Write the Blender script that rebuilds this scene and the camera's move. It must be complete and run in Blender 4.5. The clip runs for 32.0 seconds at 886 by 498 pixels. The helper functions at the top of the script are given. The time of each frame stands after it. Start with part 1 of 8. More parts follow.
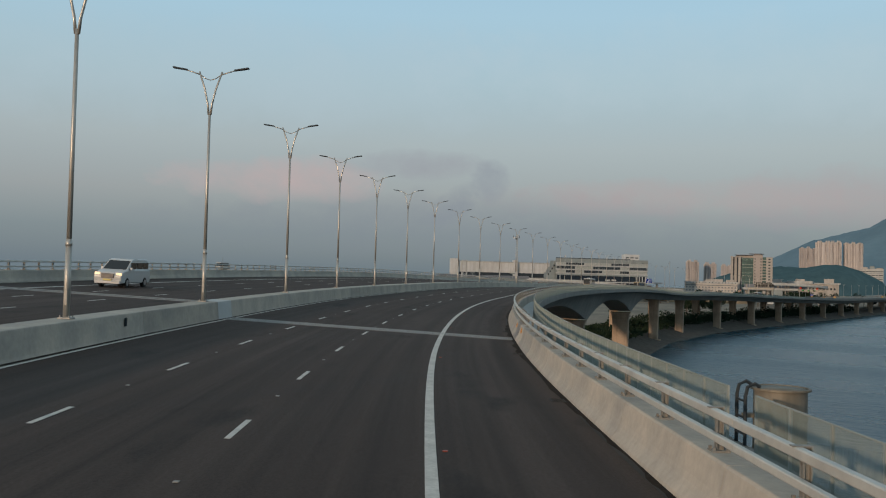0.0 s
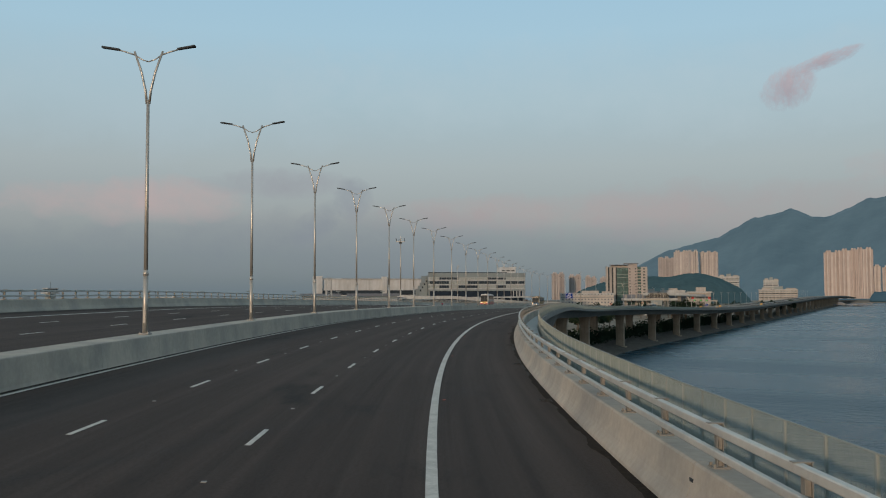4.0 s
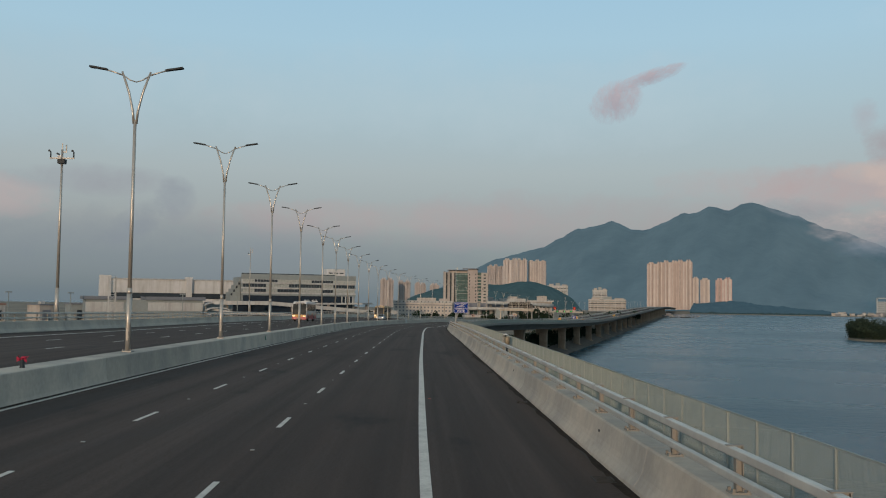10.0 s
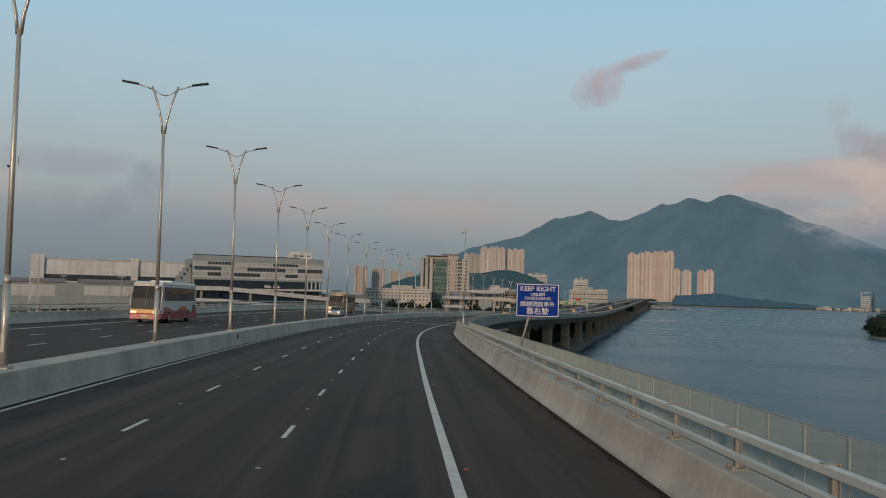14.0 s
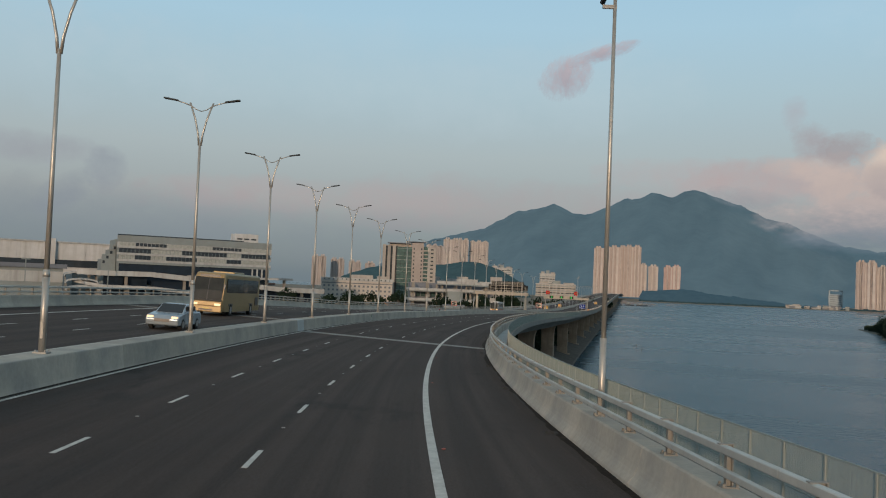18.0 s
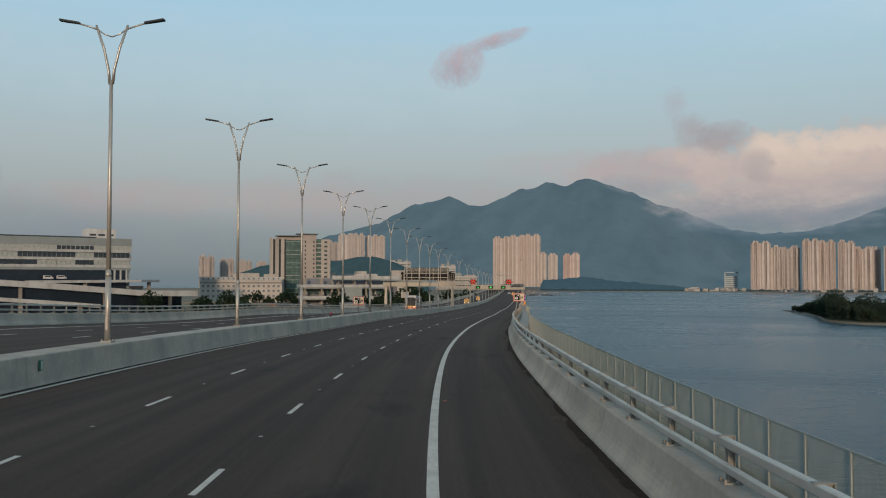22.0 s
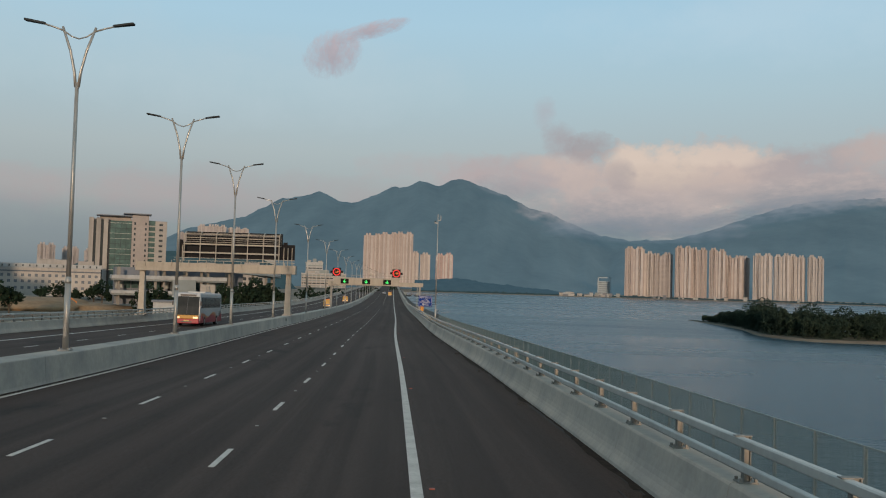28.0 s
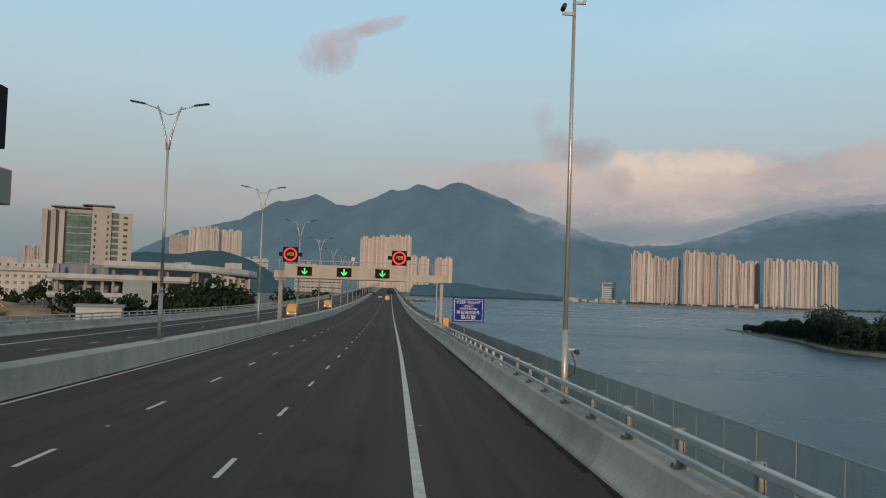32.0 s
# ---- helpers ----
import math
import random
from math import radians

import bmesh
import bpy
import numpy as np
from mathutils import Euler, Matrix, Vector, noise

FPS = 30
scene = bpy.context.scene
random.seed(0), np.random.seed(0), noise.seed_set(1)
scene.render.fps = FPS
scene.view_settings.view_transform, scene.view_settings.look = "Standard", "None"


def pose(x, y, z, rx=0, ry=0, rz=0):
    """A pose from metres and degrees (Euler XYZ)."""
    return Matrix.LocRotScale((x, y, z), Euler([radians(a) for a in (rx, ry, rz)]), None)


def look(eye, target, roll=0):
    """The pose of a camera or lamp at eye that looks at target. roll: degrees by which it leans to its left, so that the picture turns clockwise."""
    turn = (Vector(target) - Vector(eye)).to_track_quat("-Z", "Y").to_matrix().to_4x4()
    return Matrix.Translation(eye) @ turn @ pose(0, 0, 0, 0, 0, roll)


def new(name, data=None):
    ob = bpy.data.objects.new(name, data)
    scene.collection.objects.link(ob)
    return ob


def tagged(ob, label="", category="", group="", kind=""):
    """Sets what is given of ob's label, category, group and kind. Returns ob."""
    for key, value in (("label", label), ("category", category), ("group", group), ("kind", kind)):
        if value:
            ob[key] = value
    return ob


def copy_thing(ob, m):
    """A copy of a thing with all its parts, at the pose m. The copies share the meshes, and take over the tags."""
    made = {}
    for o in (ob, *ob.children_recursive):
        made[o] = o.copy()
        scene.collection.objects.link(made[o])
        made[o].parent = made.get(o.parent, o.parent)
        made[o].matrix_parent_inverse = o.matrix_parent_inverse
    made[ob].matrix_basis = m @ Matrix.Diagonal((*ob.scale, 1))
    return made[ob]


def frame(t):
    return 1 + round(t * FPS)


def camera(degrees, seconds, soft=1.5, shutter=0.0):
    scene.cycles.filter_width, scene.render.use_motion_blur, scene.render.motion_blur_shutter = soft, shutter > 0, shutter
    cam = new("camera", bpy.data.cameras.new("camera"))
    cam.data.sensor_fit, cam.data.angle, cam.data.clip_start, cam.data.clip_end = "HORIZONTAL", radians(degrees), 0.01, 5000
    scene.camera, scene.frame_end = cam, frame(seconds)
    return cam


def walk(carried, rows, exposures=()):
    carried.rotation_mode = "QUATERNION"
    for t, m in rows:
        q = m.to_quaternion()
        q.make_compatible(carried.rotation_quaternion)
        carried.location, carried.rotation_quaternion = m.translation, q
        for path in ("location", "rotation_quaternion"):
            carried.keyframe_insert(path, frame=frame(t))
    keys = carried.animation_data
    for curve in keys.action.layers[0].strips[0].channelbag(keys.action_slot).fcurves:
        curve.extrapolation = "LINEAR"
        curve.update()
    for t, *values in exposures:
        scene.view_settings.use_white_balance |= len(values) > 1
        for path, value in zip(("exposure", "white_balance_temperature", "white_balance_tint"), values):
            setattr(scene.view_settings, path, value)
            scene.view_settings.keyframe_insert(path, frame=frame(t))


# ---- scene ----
cam = camera(52.05, 32.0, soft=1.1)

# seconds, eye x y z, pitch up, lean, heading to the left of +y (degrees)
PATH = [
    (0.0, -0.00, -0.01, 5.07, 1.63, 1.52, 42.44),
    (0.5, -6.67, 6.71, 5.10, 1.73, 1.06, 41.25),
    (1.0, -13.26, 13.59, 5.14, 1.96, 0.76, 40.13),
    (1.5, -19.80, 20.61, 5.18, 2.26, 0.30, 38.98),
    (2.0, -26.18, 27.84, 5.26, 2.54, -0.13, 37.79),
    (2.5, -32.41, 35.22, 5.34, 2.54, -0.28, 36.66),
    (3.0, -38.49, 42.71, 5.40, 2.67, 0.00, 35.82),
    (3.5, -44.46, 50.22, 5.41, 2.74, -0.01, 35.04),
    (4.0, -50.23, 57.85, 5.43, 2.83, -0.17, 33.90),
    (4.5, -55.81, 65.61, 5.45, 2.91, -0.11, 32.72),
    (5.0, -61.26, 73.48, 5.49, 2.99, -0.10, 31.66),
    (5.5, -66.57, 81.45, 5.52, 3.05, -0.14, 30.69),
    (6.0, -71.77, 89.54, 5.60, 3.10, -0.27, 29.65),
    (6.5, -76.84, 97.75, 5.68, 3.05, -0.44, 28.65),
    (7.0, -81.79, 106.05, 5.74, 3.01, -0.25, 27.62),
    (7.5, -86.62, 114.50, 5.76, 2.83, 0.06, 26.75),
    (8.0, -91.34, 123.07, 5.77, 2.68, 0.25, 25.97),
    (8.5, -95.97, 131.80, 5.79, 2.55, 0.28, 25.19),
    (9.0, -100.53, 140.70, 5.79, 2.78, 0.46, 24.29),
    (9.5, -105.05, 149.75, 5.77, 3.05, 0.55, 23.51),
    (10.0, -109.55, 158.92, 5.76, 3.26, 0.74, 23.02),
    (10.5, -114.02, 168.19, 5.74, 3.37, 0.88, 22.70),
    (11.0, -118.46, 177.55, 5.72, 3.43, 1.12, 22.43),
    (11.5, -122.91, 186.96, 5.66, 3.45, 1.15, 22.15),
    (12.0, -127.33, 196.40, 5.60, 3.30, 1.29, 21.89),
    (12.5, -131.72, 205.85, 5.52, 3.10, 1.57, 21.73),
    (13.0, -136.09, 215.32, 5.44, 2.98, 1.83, 21.64),
    (13.5, -140.41, 224.81, 5.33, 2.74, 1.93, 21.47),
    (14.0, -144.72, 234.32, 5.22, 2.58, 1.54, 21.42),
    (14.5, -149.03, 243.86, 5.10, 2.46, 1.30, 21.36),
    (15.0, -153.33, 253.42, 4.99, 2.35, 1.39, 21.25),
    (15.5, -157.58, 263.02, 4.86, 2.23, 1.78, 21.13),
    (16.0, -161.79, 272.63, 4.69, 2.09, 2.03, 21.00),
    (16.5, -165.98, 282.25, 4.54, 1.98, 2.30, 20.65),
    (17.0, -170.10, 291.88, 4.38, 2.00, 2.33, 20.19),
    (17.5, -174.12, 301.50, 4.21, 2.23, 2.33, 19.56),
    (18.0, -178.03, 311.13, 4.01, 2.18, 2.40, 18.93),
    (18.5, -181.78, 320.77, 3.77, 1.92, 2.34, 18.33),
    (19.0, -185.41, 330.38, 3.53, 1.71, 2.09, 17.69),
    (19.5, -188.91, 339.96, 3.29, 1.72, 1.54, 16.94),
    (20.0, -192.26, 349.56, 3.05, 1.63, 1.03, 16.23),
    (20.5, -195.44, 359.15, 2.81, 1.76, 0.60, 15.37),
    (21.0, -198.45, 368.80, 2.62, 1.94, 0.11, 14.52),
    (21.5, -201.32, 378.46, 2.44, 2.06, -0.20, 13.56),
    (22.0, -203.99, 388.19, 2.25, 2.06, 0.11, 12.34),
    (22.5, -206.49, 397.94, 2.10, 2.15, 0.26, 10.95),
    (23.0, -208.78, 407.73, 1.98, 2.47, 0.38, 9.74),
    (23.5, -210.91, 417.50, 1.89, 2.65, 0.65, 8.80),
    (24.0, -212.91, 427.20, 1.80, 2.72, 1.02, 8.14),
    (24.5, -214.77, 436.78, 1.71, 2.70, 1.51, 7.48),
    (25.0, -216.46, 446.25, 1.58, 2.69, 2.03, 6.82),
    (25.5, -217.96, 455.63, 1.45, 2.35, 2.15, 6.25),
    (26.0, -219.27, 464.93, 1.28, 2.18, 1.86, 5.37),
    (26.5, -220.45, 474.19, 1.12, 2.16, 1.59, 4.73),
    (27.0, -221.60, 483.45, 0.94, 2.22, 1.62, 4.44),
    (27.5, -222.78, 492.74, 0.76, 2.25, 1.84, 4.36),
    (28.0, -223.99, 502.07, 0.56, 2.18, 1.66, 4.13),
    (28.5, -225.19, 511.49, 0.36, 2.21, 1.67, 3.94),
    (29.0, -226.39, 521.02, 0.13, 2.24, 1.53, 3.85),
    (29.5, -227.57, 530.64, -0.07, 2.29, 1.31, 3.87),
    (30.0, -228.79, 540.33, -0.25, 2.44, 1.42, 3.99),
    (30.5, -230.08, 550.05, -0.40, 2.48, 1.42, 4.13),
    (31.0, -231.40, 559.79, -0.54, 2.33, 1.57, 4.18),
    (31.5, -232.71, 569.53, -0.69, 2.31, 1.81, 4.12),
    (32.0, -234.00, 579.27, -0.86, 2.52, 1.95, 3.99),
]

walk(cam, [(t, pose(x, y, z, 90, 0, h) @ pose(0, 0, 0, p, 0, 0) @ pose(0, 0, 0, 0, 0, r)) for t, x, y, z, p, r, h in PATH], exposures=[(0, 0.02), (6, -0.06), (9, 0.0), (13, -0.07), (17, 0.0), (22, 0.03), (25, 0.07), (28, 0.04), (32, 0.09)])

# ---------------------------------------------------------------- world and sun
SUN_EL, SUN_AZ = 8.5, 187.0          # degrees; azimuth to the left of +y
SEA = -21.3
LAND = -17.0


def lin(r, g, b):
    """A colour given in 0..255 display values."""
    f = lambda v: (v / 255 / 12.92) if v / 255 <= 0.04045 else ((v / 255 + 0.055) / 1.055) ** 2.4
    return (f(r), f(g), f(b), 1.0)


world = bpy.data.worlds.new("evening_sky")
scene.world = world
world.use_nodes = True
wn, wl = world.node_tree.nodes, world.node_tree.links
wn.clear()


def wmath(op, a, b=None, c=None, clamp=False):
    n = wn.new("ShaderNodeMath")
    n.operation, n.use_clamp = op, clamp
    for i, v in enumerate((a, b, c)):
        if v is None:
            continue
        if isinstance(v, (int, float)):
            n.inputs[i].default_value = v
        else:
            wl.new(v, n.inputs[i])
    return n.outputs[0]


def wmix(f, a, b):
    n = wn.new("ShaderNodeMix")
    n.data_type = "RGBA"
    for i, v in ((0, f), (6, a), (7, b)):
        if isinstance(v, (int, float, tuple)):
            n.inputs[i].default_value = v
        else:
            wl.new(v, n.inputs[i])
    return n.outputs[2]


tex = wn.new("ShaderNodeTexCoord")
sep = wn.new("ShaderNodeSeparateXYZ")
wl.new(tex.outputs["Generated"], sep.inputs[0])
SKX, SKY, SKZ = sep.outputs
az = wmath("MULTIPLY", wmath("ARCTAN2", wmath("MULTIPLY", SKX, -1.0), SKY), 57.2958)
el = wmath("MULTIPLY", wmath("ARCSINE", SKZ), 57.2958)
ramp = wn.new("ShaderNodeValToRGB")
wl.new(wmath("MULTIPLY_ADD", el, 1 / 40, 0.1), ramp.inputs[0])
stops = [(0.0, (104, 121, 134)), (0.11, (108, 126, 139)), (0.16, (123, 138, 149)), (0.22, (154, 160, 165)), (0.30, (170, 181, 185)),
         (0.40, (173, 197, 207)), (0.50, (172, 206, 224)), (0.62, (163, 204, 229)), (0.74, (160, 192, 208)), (1.0, (160, 178, 186))]
while len(ramp.color_ramp.elements) < len(stops):
    ramp.color_ramp.elements.new(0.5)
for e, (p, c) in zip(ramp.color_ramp.elements, stops):
    e.position, e.color = p, lin(*c)
sky = wn.new("ShaderNodeTexSky")
sky.sky_type, sky.sun_disc = "NISHITA", False
sky.sun_elevation, sky.sun_rotation = radians(SUN_EL), radians(-SUN_AZ)
sky_soft = wn.new("ShaderNodeVectorMath")
sky_soft.operation = "SCALE"
sky_soft.inputs["Scale"].default_value = 0.10
wl.new(sky.outputs[0], sky_soft.inputs[0])
colour = wmix(0.15, ramp.outputs[0], sky_soft.outputs[0])
# slow drifts of cloud: noise over the sky's direction, stretched along the horizon
mapv = wn.new("ShaderNodeMapping")
mapv.inputs["Scale"].default_value = (1.0, 1.0, 1.35)
wl.new(tex.outputs["Generated"], mapv.inputs[0])


def cloud_noise(scale, detail, rough):
    n = wn.new("ShaderNodeTexNoise")
    n.inputs["Scale"].default_value, n.inputs["Detail"].default_value, n.inputs["Roughness"].default_value = scale, detail, rough
    wl.new(mapv.outputs[0], n.inputs["Vector"])
    return n.outputs["Fac"]


N_BIG, N_FINE, N_TINY = cloud_noise(5.0, 6, 0.6), cloud_noise(17.0, 7, 0.62), cloud_noise(44.0, 6, 0.6)


def cloud(colour, az0, el0, half_az, half_el, tint, most, noise_big=2.2, noise_fine=1.6, lean=0.0, soft=0.55):
    """A bank of cloud round a bearing and an elevation, with a ragged rim."""
    e = wmath("DIVIDE", wmath("SUBTRACT", el, el0), half_el)
    a = wmath("DIVIDE", wmath("SUBTRACT", wmath("SUBTRACT", az, az0), wmath("MULTIPLY", wmath("SUBTRACT", el, el0), lean)), half_az)
    d = wmath("SUBTRACT", 1.0, wmath("ADD", wmath("MULTIPLY", a, a), wmath("MULTIPLY", e, e)))
    d = wmath("ADD", d, wmath("MULTIPLY", wmath("SUBTRACT", N_BIG, 0.5), noise_big))
    d = wmath("ADD", d, wmath("MULTIPLY", wmath("SUBTRACT", N_FINE, 0.5), noise_fine))
    d = wmath("ADD", d, wmath("MULTIPLY", wmath("SUBTRACT", N_TINY, 0.5), noise_fine * 0.55))
    return wmix(wmath("MULTIPLY", wmath("MULTIPLY", d, soft, clamp=True), most), colour, lin(*tint))


# low banks over the sea
colour = cloud(colour, 38, 3.0, 24, 2.4, (126, 134, 146), 0.6)
colour = cloud(colour, 14, 5.0, 26, 2.0, (170, 158, 160), 0.7)
colour = cloud(colour, 27, 5.2, 11, 1.3, (178, 163, 162), 0.6)
colour = cloud(colour, 53, 5.7, 7.5, 1.5, (186, 169, 168), 0.8, soft=0.8)
colour = cloud(colour, 44, 6.9, 5.0, 1.0, (150, 152, 160), 0.6, soft=0.8)
# two grey patches added to the sky for a windscreen smear, not clouds
colour = cloud(colour, 39.6, 6.0, 1.3, 1.5, (140, 147, 157), 0.7, soft=0.8)
colour = cloud(colour, 41.8, 4.3, 1.4, 1.7, (134, 142, 152), 0.6, lean=-0.5, soft=0.8)
# the sunlit bank on the mountains
colour = cloud(colour, 4.5, 7.2, 6.5, 1.2, (178, 169, 170), 0.55, soft=0.9, noise_big=1.2, noise_fine=2.2)
colour = cloud(colour, -30, 6.0, 16, 4.2, (168, 161, 162), 0.95, soft=1.2, noise_big=1.6)
colour = cloud(colour, -2.0, 6.9, 6.5, 1.5, (178, 165, 165), 0.85, soft=1.1, noise_big=1.3)
colour = cloud(colour, -11.0, 6.3, 9.0, 3.0, (188, 174, 169), 0.97, soft=1.6, noise_big=1.4, noise_fine=2.2)
colour = cloud(colour, -9.5, 7.5, 4.2, 1.7, (208, 191, 178), 0.85, soft=1.3, noise_big=1.4, noise_fine=2.6)
colour = cloud(colour, -14.0, 6.9, 3.6, 1.6, (200, 182, 173), 0.75, soft=1.1, noise_big=1.8, noise_fine=2.6)
colour = cloud(colour, -3.2, 7.6, 3.0, 0.9, (196, 180, 173), 0.7, soft=1.0, noise_big=1.4, noise_fine=2.4)
colour = cloud(colour, -18.5, 7.4, 4.2, 2.2, (168, 160, 162), 0.8, soft=1.2, noise_big=1.8, noise_fine=2.2)
colour = cloud(colour, -22.0, 8.2, 3.6, 1.6, (186, 172, 168), 0.8, soft=1.1, noise_big=1.8, noise_fine=2.4)
colour = cloud(colour, -11.0, 4.2, 9.0, 0.9, (138, 143, 149), 0.6, soft=0.9)
colour = cloud(colour, -10.5, 8.2, 6.0, 0.8, (214, 197, 184), 0.7, soft=1.3, noise_big=1.6, noise_fine=3.2)
colour = cloud(colour, -12.0, 6.2, 6.5, 1.1, (174, 162, 160), 0.32, soft=1.2, noise_big=2.4, noise_fine=3.4)
colour = cloud(colour, -7.5, 5.6, 3.0, 0.8, (168, 159, 159), 0.28, soft=1.2, noise_big=2.0, noise_fine=3.2)
# the grey puff before it
colour = cloud(colour, -2.0, 10.9, 0.9, 1.2, (170, 165, 172), 0.55, soft=0.9, noise_big=1.2, noise_fine=2.2)
colour = cloud(colour, -2.9, 9.2, 1.3, 1.3, (163, 157, 161), 0.75, soft=1.0, noise_big=1.2, noise_fine=2.4)
colour = cloud(colour, -4.9, 8.6, 1.8, 1.1, (160, 154, 157), 0.8, soft=1.1, noise_big=1.2, noise_fine=2.6)
colour = cloud(colour, -6.8, 6.9, 1.1, 1.2, (160, 153, 156), 0.6, soft=0.9, noise_big=1.2, noise_fine=2.6)
# thin high veils
colour = cloud(colour, 22, 12.5, 22, 3.5, (186, 202, 210), 0.30, soft=0.8, noise_big=3.0)
colour = cloud(colour, -20, 15.5, 16, 3.0, (188, 208, 220), 0.35, soft=0.8, noise_big=3.0)
colour = cloud(colour, 55, 12.0, 20, 4.0, (178, 196, 206), 0.30, soft=0.8, noise_big=3.0)
bg = wn.new("ShaderNodeBackground")
bg.inputs["Strength"].default_value = 1.0
wl.new(colour, bg.inputs["Color"])
wo = wn.new("ShaderNodeOutputWorld")
wl.new(bg.outputs[0], wo.inputs[0])

sun_data = bpy.data.lights.new("sun", "SUN")
sun_data.energy, sun_data.angle, sun_data.color = 2.3, radians(2.0), (1.0, 0.70, 0.47)
sun = new("sun", sun_data)
sa, se = radians(SUN_AZ), radians(SUN_EL)
sun.matrix_world = look((0, 0, 200), Vector((0, 0, 200)) - Vector((-math.sin(sa) * math.cos(se), math.cos(sa) * math.cos(se), math.sin(se))))

# ---------------------------------------------------------------- materials


def material(name, base, rough=0.7, metal=0.0, grain=0.0, grain_scale=20.0, stain=None, stain_scale=0.6, stain_amount=0.5, bump=0.0, bump_scale=60.0,
             emit=None, emit_strength=0.0, per_object=0.0, alpha=None, streaks=None, spec=None):
    """A procedural surface: base colour (linear), fine grain, broad stains, fine relief and a slight change from piece to piece."""
    m = bpy.data.materials.new(name)
    m.use_nodes = True
    n, l = m.node_tree.nodes, m.node_tree.links
    b = n["Principled BSDF"]
    b.inputs["Roughness"].default_value, b.inputs["Metallic"].default_value = rough, metal
    b.inputs["Base Color"].default_value = (*base[:3], 1)
    tc = n.new("ShaderNodeTexCoord")
    out = None

    def noise_of(scale, detail=5, stretch=None):
        t = n.new("ShaderNodeTexNoise")
        t.inputs["Scale"].default_value, t.inputs["Detail"].default_value, t.inputs["Roughness"].default_value = scale, detail, 0.6
        src = tc.outputs["Object"]
        if stretch:
            mp = n.new("ShaderNodeMapping")
            mp.inputs["Scale"].default_value = stretch
            l.new(src, mp.inputs[0])
            src = mp.outputs[0]
        l.new(src, t.inputs["Vector"])
        return t.outputs["Fac"]

    def mix(kind, fac, a, bb):
        x = n.new("ShaderNodeMix")
        x.data_type, x.blend_type = "RGBA", kind
        for i, v in ((0, fac), (6, a), (7, bb)):
            if isinstance(v, (int, float, tuple)):
                x.inputs[i].default_value = v
            else:
                l.new(v, x.inputs[i])
        return x.outputs[2]

    def ramp_of(src, lo, hi):
        r = n.new("ShaderNodeMapRange")
        r.inputs[1].default_value, r.inputs[2].default_value = lo, hi
        l.new(src, r.inputs[0])
        return r.outputs[0]

    col = (*base[:3], 1)
    if stain:
        f = n.new("ShaderNodeMath")
        f.operation = "MULTIPLY"
        f.inputs[1].default_value = stain_amount
        l.new(ramp_of(noise_of(stain_scale, 6), 0.40, 0.66), f.inputs[0])
        col = mix("MIX", f.outputs[0], col, (*stain[:3], 1))
    if streaks:
        f = n.new("ShaderNodeMath")
        f.operation = "MULTIPLY"
        f.inputs[1].default_value = streaks[1]
        l.new(ramp_of(noise_of(streaks[2], 4, streaks[3]), 0.45, 0.7), f.inputs[0])
        col = mix("MIX", f.outputs[0], col, (*streaks[0][:3], 1))
    if grain:
        g = ramp_of(noise_of(grain_scale, 4), 0.3, 0.7)
        lo = (1 - grain,) * 3 + (1,)
        hi = (1 + grain,) * 3 + (1,)
        col = mix("MULTIPLY", 1.0, mix("MIX", g, lo, hi), col)
    if per_object:
        oi = n.new("ShaderNodeObjectInfo")
        col = mix("MULTIPLY", 1.0, mix("MIX", oi.outputs["Random"], (1 - per_object,) * 3 + (1,), (1 + per_object,) * 3 + (1,)), col)
    if not isinstance(col, tuple):
        l.new(col, b.inputs["Base Color"])
    if bump:
        bp = n.new("ShaderNodeBump")
        bp.inputs["Strength"].default_value, bp.inputs["Distance"].default_value = bump, 0.02
        l.new(noise_of(bump_scale, 4), bp.inputs["Height"])
        l.new(bp.outputs[0], b.inputs["Normal"])
    if emit:
        b.inputs["Emission Color"].default_value, b.inputs["Emission Strength"].default_value = (*emit[:3], 1), emit_strength
    if spec is not None:
        b.inputs["Specular IOR Level"].default_value = spec
    if alpha is not None:
        b.inputs["Alpha"].default_value = alpha
    return m


